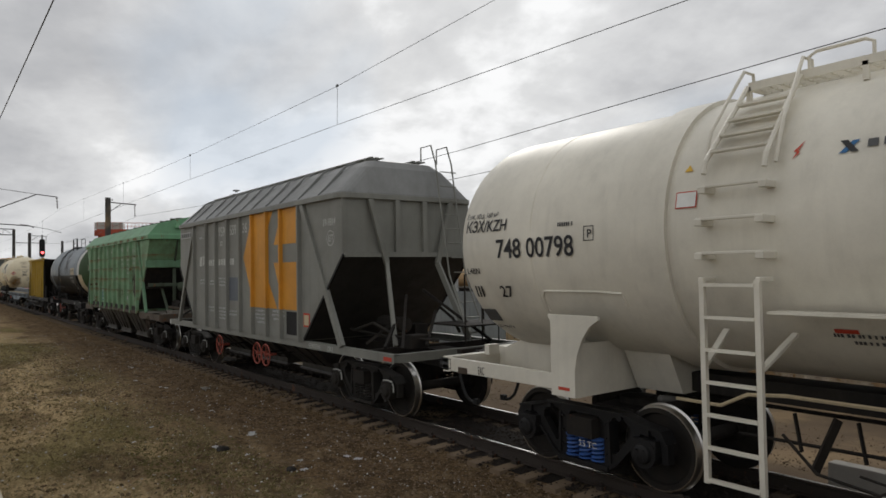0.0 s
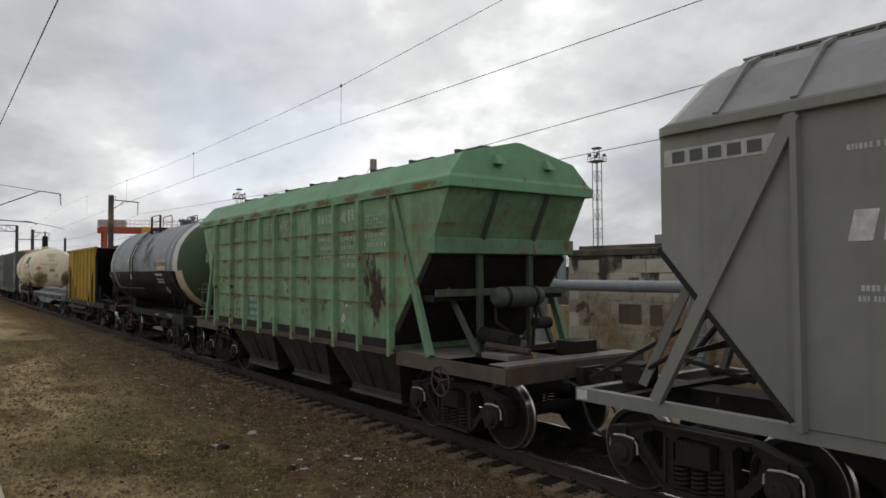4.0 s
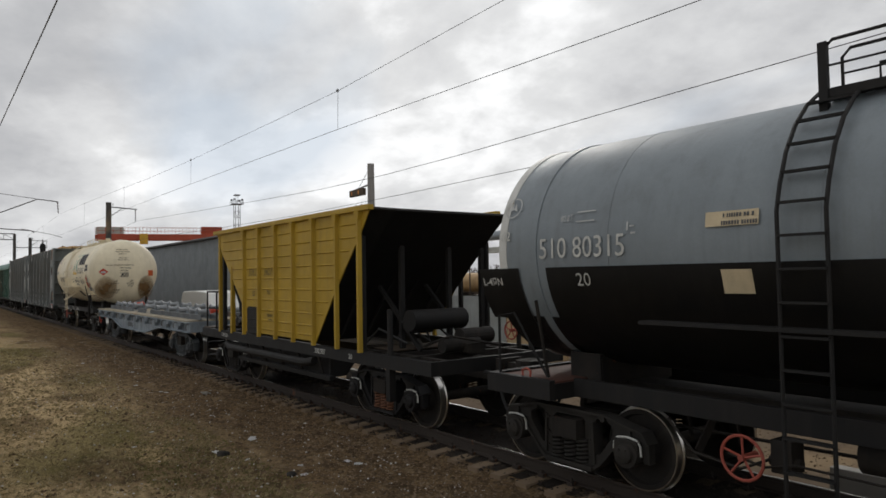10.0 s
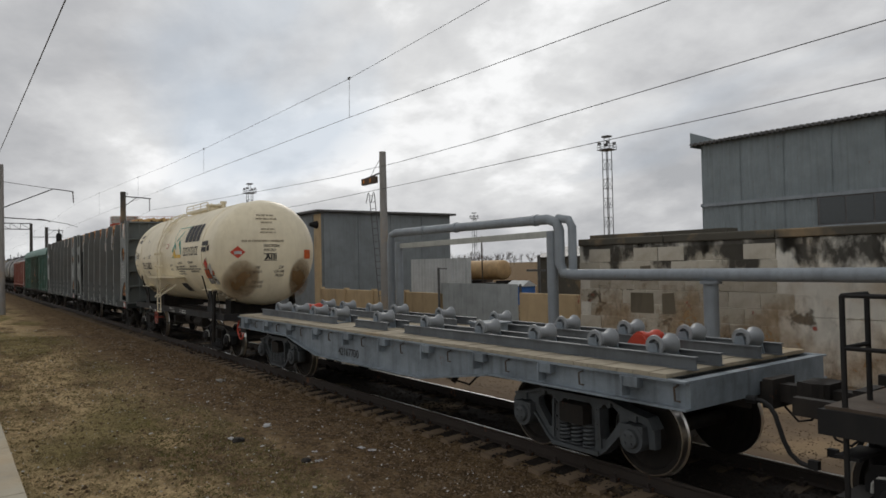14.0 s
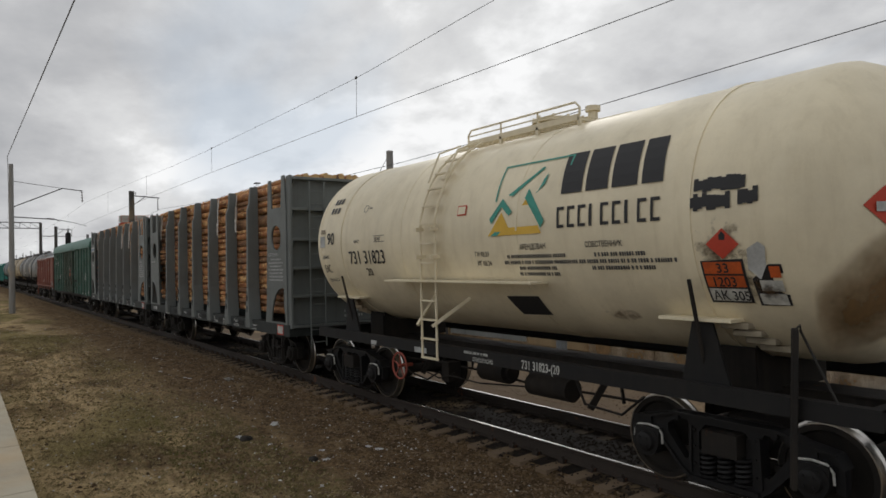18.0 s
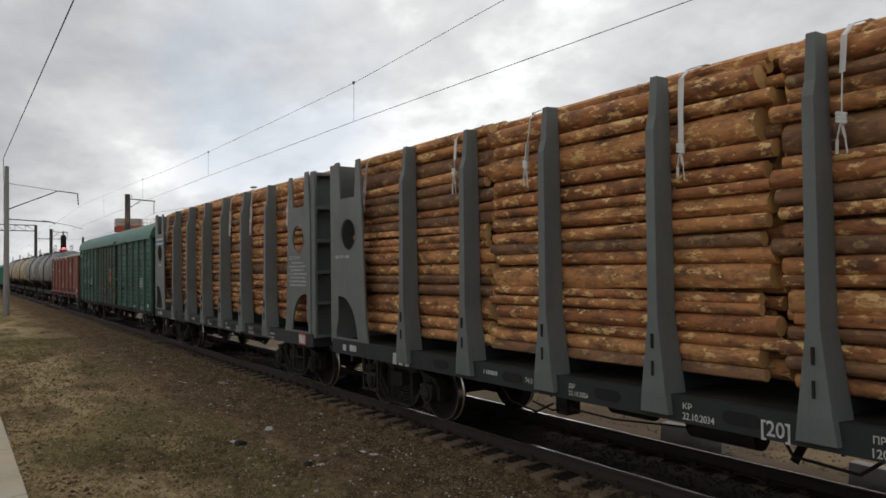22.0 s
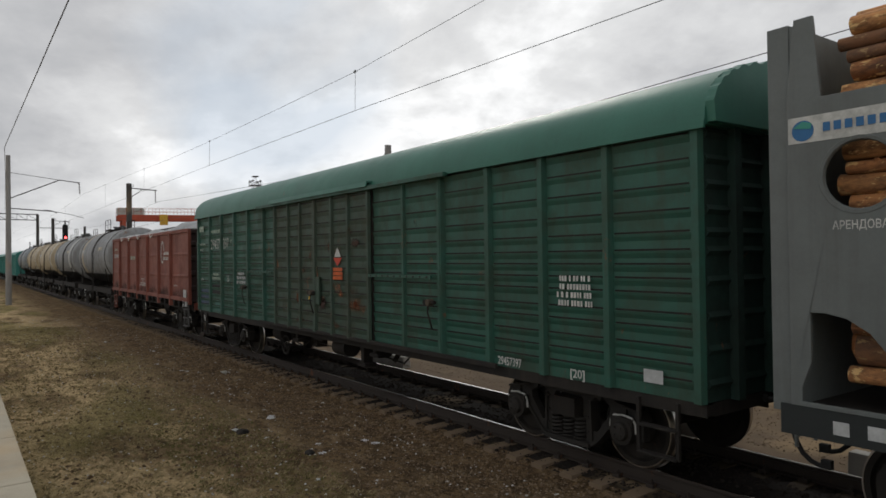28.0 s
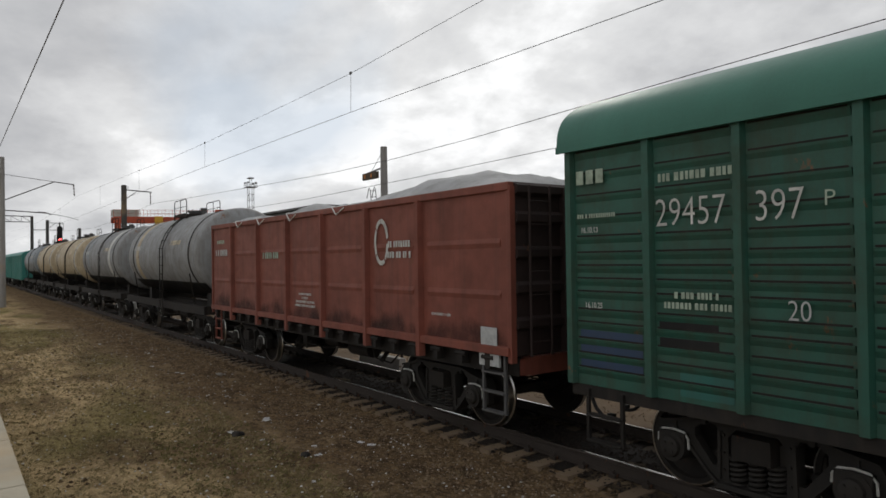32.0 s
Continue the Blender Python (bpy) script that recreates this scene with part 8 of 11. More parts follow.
    bm = box(B(), -60.1 + o, -59.6 + o, -1.42, 1.42, 1.29, 1.32)
    part("end_deck", bm, M["browngrime"], w)
    bm = B()
    rod(bm, (-50.6 + o, -1.38, 1.28), (-50.6 + o, -1.38, 2.1), .05, 8)
    box(bm, -50.66 + o, -50.54 + o, -1.44, -1.32, .5, 1.28)
    part("end_bracket", bm, M["blackmetal"], w)
    f = flat_map(-hw - .018)
    words("3082", -56.70 + o, 2.755, .19, f, M["brown_mark"], w, squeeze=.92, bold=0)
    words("3827", -55.79 + o, 2.755, .19, f, M["brown_mark"], w, squeeze=.92, bold=0)
    words("20", -56.48 + o, 2.26, .12, f, M["brown_mark"], w)
    words("701", -55.62 + o, 2.30, .10, f, M["brown_mark"], w)
    lines_of_bars(-55.6 + o, 1.78, (.35, .2), .06, f, M["brown_mark"], w)
    words("3082 3827", -53.25 + o, 1.13, .10, flat_map(-1.456), M["white_mark"], w, squeeze=.75)
    words("20", -51.9 + o, 1.13, .10, flat_map(-1.456), M["white_mark"], w)
    words("ТАРА 24", -58.6 + o, 1.13, .10, flat_map(-1.456), M["white_mark"], w, squeeze=.8)


# ---------------------------------------------------------------- flat wagon with rollers
def roller_mesh():
    bm = B()
    lathe(bm, [(-.10, .0), (-.10, .07), (-.17, .075), (-.17, .118), (-.145, .126), (-.11, .10), (-.05, .072), (.05, .072), (.11, .10), (.145, .126), (.17, .118), (.17, .075), (.10, .07), (.10, .0)], 0, 22, "y")
    rod(bm, (0, -.20, 0), (0, .20, 0), .03, 10)
    return "roller", bm, M["rollergrey"], True


def cheek_mesh():
    bm = B()
    for y in (-.19, .19):
        plate(bm, [(-.11, -.20), (.11, -.20), (.05, .05), (-.05, .05)], y - .012, y + .012)
    box(bm, -.10, .10, -.178, .178, -.20, -.185)
    return "roller_bearing", bm, M["flatgrey"], False


def roller_flat():
    xc = -68.05
    w = wagon_root("flat_wagon", xc, "blue-grey flat wagon fitted with rows of rail rollers", "flat wagon")
    o = -xc
    x0, x1 = -74.67, -61.43
    for y in (-1.40, 1.40):
        s = 1 if y > 0 else -1
        out = [(x0, 1.36), (x0, 1.06), (-71.6, 1.06), (-70.1, .76), (-66.3, .76), (-64.5, 1.04), (x1, 1.04), (x1, 1.36)]
        bm = plate(B(), [(x + o, z) for x, z in out], y - .012, y + .012)
        sill = part("side_sill", bm, M["flatgrey"], w, "fish-bellied blue-grey side sill")
        for (a, c), (b, d) in zip(out[1:], out[2:7]):
            part("lower_flange", bar(B(), (a + o, y + s * .05, c + .012), (b + o, y + s * .05, d + .012), .11, .024), M["flatgrey"], sill)
        part("upper_flange", box(B(), x0 + o, x1 + o, *sorted((y, y + s * .10)), 1.336, 1.36), M["flatgrey"], sill)
        for k in range(10):
            x = -74.0 + k * 1.32 + o
            bm = B()
            box(bm, x - .10, x + .10, *sorted((y + s * .012, y + s * .12)), 1.22, 1.335)
            box(bm, x - .12, x - .09, *sorted((y + s * .012, y + s * .14)), 1.10, 1.335)
            part("stake_pocket", bm, M["flatgrey"], w)
            bm = B()
            tube(bm, [(x + .55, y + s * .02, 1.30), (x + .55, y + s * .09, 1.28), (x + .56, y + s * .09, 1.14), (x + .62, y + s * .09, 1.14)], .012, 5)
            part("lashing_ring", bm, M["browngrime"], w)
    underframe(w, x0 + o, x1 + o, "flatgrey", 1.04, 1.36, 1.40, sill=False)
    for k in range(13):
        x = x0 + .4 + k * 1.03 + o
        part("cross_bearer", box(B(), x - .04, x + .04, -1.38, 1.38, 1.1, 1.32), M["flatgrey"], w)
    pw = (x1 - x0 - .06) / 60
    for k in range(59):
        bm = box(B(), x0 + .03 + k * pw + .004 + o, x0 + .03 + (k + 1) * pw - .004 + o, -1.46, 1.46, 1.362, 1.405 + (k * 7 % 5) * .002)
        part("deck_plank", bm, M["plank"], w)
    for y, xs, runs in ((-.80, (-73.3, -72.3, -71.3, -70.3, -68.5, -66.9, -65.4, -64.2, -63.1, -62.2), ((-74.1, -70.0), (-69.2, -68.0), (-67.4, -61.6))), (.50, (-73.5, -72.4, -71.1, -70.0, -68.3, -66.6, -64.95, -63.7, -62.7, -61.9), ((-74.1, -67.6), (-67.2, -61.6)))):
        for a, b in runs:
            for dy in (-.24, .24):
                bm = B()
                box(bm, a + o, b + o, y + dy - .008, y + dy + .008, 1.41, 1.55)
                box(bm, a + o, b + o, y + dy - .04, y + dy + .04, 1.55, 1.562)
                box(bm, a + o, b + o, y + dy - .05, y + dy + .05, 1.41, 1.42)
                part("roller_channel", bm, M["channel"], w)
        for x in xs:
            b = link("roller_bearing", cached("cheek", cheek_mesh), w, loc=pose(x + o, y, 1.61 * HZ))
            link("roller", cached("roller", roller_mesh), b, "light grey spool roller", loc=pose(0, 0, 0.02))
    for x, y in ((-62.9, -.15), (-73.0, -.15)):
        st = part("red_roller_stand", plate(B(), [(x - .22 + o, 1.41), (x + .22 + o, 1.41), (x + .15 + o, 1.57), (x + .06 + o, 1.67), (x - .06 + o, 1.67), (x - .15 + o, 1.57)], y - .22, y - .20), M["red"], w, "red roller stand")
        part("stand_plate", plate(B(), [(x - .22 + o, 1.41), (x + .22 + o, 1.41), (x + .15 + o, 1.57), (x + .06 + o, 1.67), (x - .06 + o, 1.67), (x - .15 + o, 1.57)], y + .20, y + .22), M["red"], st)
        part("roller", lathe(B(), [(y - .19, .01), (y - .19, .085), (y - .12, .085), (y - .06, .06), (y + .06, .06), (y + .12, .085), (y + .19, .085), (y + .19, .01)], 1.62, 16, "y", (x + o, 0)), M["red"], st, smooth=True)
    bm = B()
    box(bm, -66.35 + o, -65.95 + o, -.35, .1, 1.41, 1.62)
    box(bm, -66.4 + o, -65.9 + o, -.4, .15, 1.60, 1.63)
    part("tool_box", bm, M["flatgrey"], w, bevel=.008)
    for xb in (-73.0, -63.33):
        bogie(w, xb + o, "irongrey", "irongrey", None)
    brake_gear(w, -68.3 + o)
    hand_wheel(w, -75.0 + o, -1.30, .95, .24, "red", label="red spoked brake wheel")
    bm = box(B(), -75.05 + o, -74.6 + o, -1.32, -1.22, .9, 1.25)
    part("wheel_bracket", bm, M["soot"], w)
    f = flat_map(-1.416)
    words("42167700", -69.22 + o, .87, .16, flat_map(-1.418), M["black_mark"], w, squeeze=.92)
    words("ТАРА 21", -73.9 + o, 1.13, .10, flat_map(-1.416), M["dark_mark"], w, squeeze=.8)


# ---------------------------------------------------------------- timber wagons
def timber_wagon(xc, label, sign=False):
    w = wagon_root("timber_wagon", xc, label, "timber wagon")
    tagged(w, group="timber wagons")
    x0, x1 = -6.70, 6.70
    underframe(w, x0, x1, "darksill", 1.0, 1.28, 1.52, reach=.42)
    for y in (-1.535, 1.535):
        s = 1 if y > 0 else -1
        for x in (-3.05, -1.43, .19, 1.81, 3.50):
            ends = [(x + .12 + .07 * math.cos(radians(a)), 1.145 + .07 * math.sin(radians(a))) for a in range(-90, 91, 30)]
            ends += [(x - .12 + .07 * math.cos(radians(a)), 1.145 + .07 * math.sin(radians(a))) for a in range(90, 271, 30)]
            part("sill_slot", plate(B(), ends, y - .004, y + .004), M["blackmetal"], w, "dark oval slot in the sill")
    bm = box(B(), x0 + .05, x1 - .05, -1.44, 1.44, 1.22, 1.275)
    part("floor", bm, M["soot"], w)
    for i in range(6):
        part("bolster", box(B(), -4.07 + i * 1.65 - .12, -4.07 + i * 1.65 + .12, -1.44, 1.44, 1.275, 1.475), M["darksill"], w, bevel=.01)
    # stakes: wide at the foot, thin at the head
    for i in range(6):
        x = -4.07 + i * 1.65
        for s in (-1, 1):
            y = s * 1.545
            bm = loft(B(), [[(x - a, y - s * .24, z), (x + a, y - s * .24, z), (x + a * .8, y + s * d, z), (x - a * .8, y + s * d, z)] for z, a, d in ((1.06, .22, .05), (1.30, .185, .06), (2.1, .078, .05), (4.2, .066, .03), (4.35, .062, -.02), (4.80, .055, -.06))])
            part("stake", bm, M["slate"], w, bevel=.006)
            for z in (1.55, 1.85):
                part("stake_slot", box(B(), x - .012, x + .012, *sorted((y + s * .03, y + s * .072)), z - .08, z + .08), M["blackmetal"], w)
    # end walls with returned side plates
    for s in (-1, 1):
        xe = s * 6.56
        bm = box(B(), xe - .02, xe + .02, -1.50, 1.50, 1.2, 4.80)
        part("end_wall", bm, M["slate"], w, "grey ribbed steel end wall")
        for z in (1.24, 1.95, 2.62, 3.30, 4.02, 4.76):
            part("end_shelf", box(B(), *sorted((xe + s * .02, xe + s * .22)), -1.46, 1.46, z - .035, z + .035), M["slate"], w, bevel=.01)
            if z > 1.3:
                part("shelf_web", plate(B(), [(xe + s * .02, z - .035), (xe + s * .20, z - .035), (xe + s * .02, z - .22)], -1.4, -1.37), M["slate"], w)
        for y in (-1.48, 1.48):
            part("end_flange", box(B(), *sorted((xe + s * .02, xe + s * .22)), y - .03, y + .03, 1.2, 4.82), M["slate"], w, bevel=.008)
        bm = B()
        for y in (-1.05, -.68):
            rod(bm, (xe + s * .25, y, .75), (xe + s * .25, y, 4.7), .02, 6)
        for k in range(13):
            rod(bm, (xe + s * .25, -1.05, .85 + k * .3), (xe + s * .25, -.68, .85 + k * .3), .013, 5)
        part("end_ladder", bm, M["slate"], w)
        for y in (-1.52, 1.52):
            a = lambda v: s * v
            out = [(a(6.60), 1.28), (a(6.60), 4.06), (a(6.52), 4.84), (a(6.36), 4.84), (a(6.30), 4.09), (a(5.74), 4.09), (a(5.68), 4.80), (a(5.54), 4.80), (a(5.47), 3.9), (a(5.40), 2.5), (a(5.36), 1.75), (a(5.28), 1.28), (a(5.60), 1.28)]
            arch = [(a(5.66), 1.32), (a(5.70), 1.55), (a(5.80), 1.80), (a(5.95), 1.99), (a(6.12), 2.10), (a(6.30), 2.14), (a(6.42), 2.14), (a(6.42), 1.68), (a(6.50), 1.45), (a(6.50), 1.32)]
            bm = plate(B(), out, y - .02, y + .02, [circle(a(6.00), 3.36, .30, 24, .315), arch])
            part("side_plate", bm, M["slate"], w, "grey side plate with a round opening", bevel=.006)
            bm = B()
            pts = circle(a(6.00), 3.36, .31, 24, .325)
            tube(bm, [(u, y, v) for u, v in pts + pts[:1]], .03, 6)
            part("opening_rim", bm, M["slate"], w)
    words("ПОСТРОЕН", .1, 3.62, .10, lambda u, v: (6.585, u, v), M["grey_mark"], w, squeeze=.8)
    words("22.10.2018", .1, 3.48, .10, lambda u, v: (6.585, u, v), M["grey_mark"], w, squeeze=.8)
    lines_of_bars(-.1, 1.5, (.5, .5), .06, lambda u, v: (6.585, u, v), M["grey_mark"], w)
    for xb in (-4.92, 4.92):
        bogie(w, xb, "iron", "iron", None)
    brake_gear(w, 0)
    for x in (-5.6, 5.6):
        step_ladder(w, x + .35, -1.5, .42, 1.0, "soot", .5, 2)
    f = flat_map(-1.543)
    year = "24.09" if sign else "22.10"
    words("74.0 т", -1.17, 1.11, .075, flat_map(-1.535), M["white_mark"], w, squeeze=.8)
    quads([[(-4.45 + k * .19, 1.0), (-4.32 + k * .19, 1.0), (-4.30 + k * .19, 1.2), (-4.43 + k * .19, 1.2)] for k in range(3)], flat_map(-1.535), M["white_mark"], w, "company_mark")
    quads([rect(-6.25, 1.07, -6.12, 1.19), rect(-5.98, 1.08, -5.72, 1.2)], flat_map(-1.535), M["grey_mark"], w, "plate_mark")
    words("[20]", 2.0, 1.04, .15, flat_map(-1.535), M["white_mark"], w, squeeze=.85)
    words("ДР", -.40, 1.15, .055, flat_map(-1.535), M["white_mark"], w)
    words(year + ".2026", -.40, 1.06, .06, flat_map(-1.535), M["white_mark"], w, squeeze=.85)
    words("КР", 1.18, 1.15, .065, flat_map(-1.535), M["white_mark"], w)
    words(year + ".2034", 1.18, 1.04, .075, flat_map(-1.535), M["white_mark"], w, squeeze=.78)
    words("ПРОБЕГ", 2.95, 1.15, .065, flat_map(-1.535), M["white_mark"], w, squeeze=.85)
    words("120 КМ/Ч", 2.93, 1.03, .08, flat_map(-1.535), M["white_mark"], w, squeeze=.85)
    lines_of_bars(4.15, 1.12, (.5, .5), .045, flat_map(-1.535), M["grey_mark"], w)
    lines_of_bars(-2.02, 1.13, (.3,), .06, flat_map(-1.535), M["grey_mark"], w)
    quads([rect(6.0, 1.02, 6.36, 1.26)], flat_map(-1.537), M["red_mark"], w, "notice", "red-framed white notice")
    quads([rect(6.03, 1.05, 6.33, 1.23)], flat_map(-1.541), M["white_mark"], w, "notice_field")
    words("СОБСТВЕННИК", 5.52, 2.92, .075, f, M["grey_mark"], w, squeeze=.75)
    lines_of_bars(5.52, 2.82, (.6, .9, .7, .9, .8, .9, .85), .042, f, M["grey_mark"], w, 2.0)
    if not sign:
        lines_of_bars(-6.5, 2.9, (.55,), .06, f, M["grey_mark"], w)
    else:
        quads([rect(-6.58, 3.69, -5.50, 3.93)], flat_map(-1.545), M["white_mark"], w, "company_board", "white company board with a round mark")
        quads([circle(-6.45, 3.80, .095, 18)], flat_map(-1.550), M["blue_mark"], w, "company_mark")
        quads([[(-6.53, 3.83), (-6.38, 3.81), (-6.37, 3.86), (-6.45, 3.885)]], flat_map(-1.555), M["teal_mark"], w, "company_mark")
        quads([rect(-6.28 + k * .088, 3.77, -6.22 + k * .088, 3.85) for k in range(9)], flat_map(-1.550), M["blue_mark"], w, "company_mark")
        words("АРЕНДОВАН", -6.22, 2.89, .075, f, M["white_mark"], w, squeeze=.75)
    return w


def log_mesh(length, r0, r1, seed):
    """A tapered, slightly crooked trunk along x with uneven rings."""
    rr = random.Random(seed)
    bm = B()
    n, seg = 10, 9
    rings = []
    bend, ph = rr.uniform(0, .02), rr.uniform(0, 6)
    off = [rr.uniform(.93, 1.07) for _ in range(n)]
    for i in range(seg + 1):
        f = i / seg
        r = (r0 + (r1 - r0) * f) * rr.uniform(.95, 1.05)
        cy, cz = bend * math.sin(f * 3.1 + ph), bend * math.cos(f * 2.7 + ph)
        rings.append([bm.verts.new((length * (f - .5), cy + r * off[k] * math.cos(k * math.tau / n), cz + r * off[k] * math.sin(k * math.tau / n))) for k in range(n)])
    for u, v in zip(rings, rings[1:]):
        for k in range(n):
            bm.faces.new((u[k], u[(k + 1) % n], v[(k + 1) % n], v[k]))
    ends = [bm.faces.new(rings[0][::-1]), bm.faces.new(rings[-1])]
    for f in ends:
        f.material_index = 1
    for _ in range(rr.randint(1, 4)):
        # stubs of cut branches
        f, a = rr.uniform(-.45, .45), rr.uniform(0, 6.28)
        r = r0 + (r1 - r0) * (f + .5)
        d = Vector((rr.uniform(-.3, .3), math.cos(a), math.sin(a))).normalized()
        c = Vector((length * f, d.y * r * .8, d.z * r * .8))
        rod(bm, c, c + d * (r * .2 + .025), .028, 6, .018)
    bmesh.ops.recalc_face_normals(bm, faces=bm.faces[:])
    me = bpy.data.meshes.new("log")
    bm.to_mesh(me)
    bm.free()
    me.materials.append(M["bark"])
    me.materials.append(M["sawn"])
    me.polygons.foreach_set("use_smooth", [True] * len(me.polygons))
    me.set_sharp_from_angle(angle=radians(50))
    return me


LOGS = {}


def log_like(r, seed):
    k = (round(r / .010), seed % 5)
    if k not in LOGS:
        LOGS[k] = log_mesh(4.05, k[0] * .0104, k[0] * .0094, 31 * k[0] + k[1])
    return LOGS[k]


def log_pile(xc, dx, seed, label, heart=True):
    """One stack of logs in a timber wagon: its faces, its top and the layer behind them; its heart where an end shows."""
    w = new("log_pile")
    tagged(w, label, "log pile", "log piles on the timber wagons")
    ROLLING.append((w, xc))
    rr = random.Random(seed)
    top = []

    def put(y, z, r):
        jit = rr.uniform(-.10, .10)
        turn = rr.choice((0, 180))
        link("log", log_like(r * HZ, rr.randint(0, 9)), w, loc=pose(dx + jit, y, z * HZ, rr.uniform(0, 360), 0, turn + rr.uniform(-.25, .25)))
    # columns from the near face inwards; only those that can be seen
    for side, col in ((-1, 0), (-1, 1), (1, 0)):
        z = 1.47
        while z < 4.74:
            r = rr.choice((.06, .065, .07, .07, .075, .08, .085, .09, .10, .115, .15, .185)) * rr.uniform(.95, 1.05)
            if z + 2 * r > 4.86:
                r = max(.055, (4.86 - z) / 2)
            y = side * (1.305 - r - col * .22 - rr.uniform(0, .04))
            put(y, z + r, r)
            z += 2 * r * .985
    y = -1.10
    while y < 1.1:
        r = rr.uniform(.065, .11)
        put(y + r, 4.82 + .10 * math.cos(y * 1.2) + rr.uniform(-.02, .02), r)
        y += 1.9 * r
    # thick butts fill the heart of the pile, seen end on
    y = -.85
    while heart and y < .95:
        z = 1.47
        while z < 4.45:
            r = rr.uniform(.10, .15)
            put(y + r, z + r, r)
            z += 2 * r
        y += .27
    return w


def pile_straps(xc, seed):
    """White webbing straps over the top of the load, hanging down its face, each with a knotted tail."""
    w = new("load_straps")
    tagged(w, "white webbing straps hanging over stacked logs", "strap", "load straps")
    ROLLING.append((w, xc))
    rr = random.Random(seed)
    for x, z1 in ((-5.58, 3.92), (-2.85, 4.0), (-1.2, 3.9), (1.12, 3.75), (2.74, 3.78), (5.15, 3.9)):
        lean = rr.uniform(-.09, .03)
        pts = [(x + .12, 1.1, 4.95), (x + .10, 0, 5.02), (x + .06, -1.02, 4.93), (x + .03, -1.25, 4.85), (x, -1.335, 4.74), (x + lean * .5, -1.36, 4.4), (x + lean, -1.365, z1 + .22)]
        bm = B()
        for a, b in zip(pts, pts[1:]):
            bar(bm, a, b, .065, .010)
        s = part("strap", bm, M["strap"], w)
        bm = B()
        for k in range(3):
            z = z1 + .26 - k * .035
            bar(bm, (x + lean - .045, -1.375, z), (x + lean + .045, -1.375, z - .03), .035, .035)
        part("knot", bm, M["strap"], s, bevel=.008)
        for q in (-.035, .03):
            e = rr.uniform(-.03, .05)
            bm = bar(bar(B(), (x + lean, -1.375, z1 + .18), (x + lean + q, -1.38, z1 + .02), .03, .008), (x + lean + q, -1.38, z1 + .02), (x + lean + q * 1.3, -1.372, z1 - .12 + e), .026, .008)
            part("loose_tail", bm, M["strap"], s)
    return w


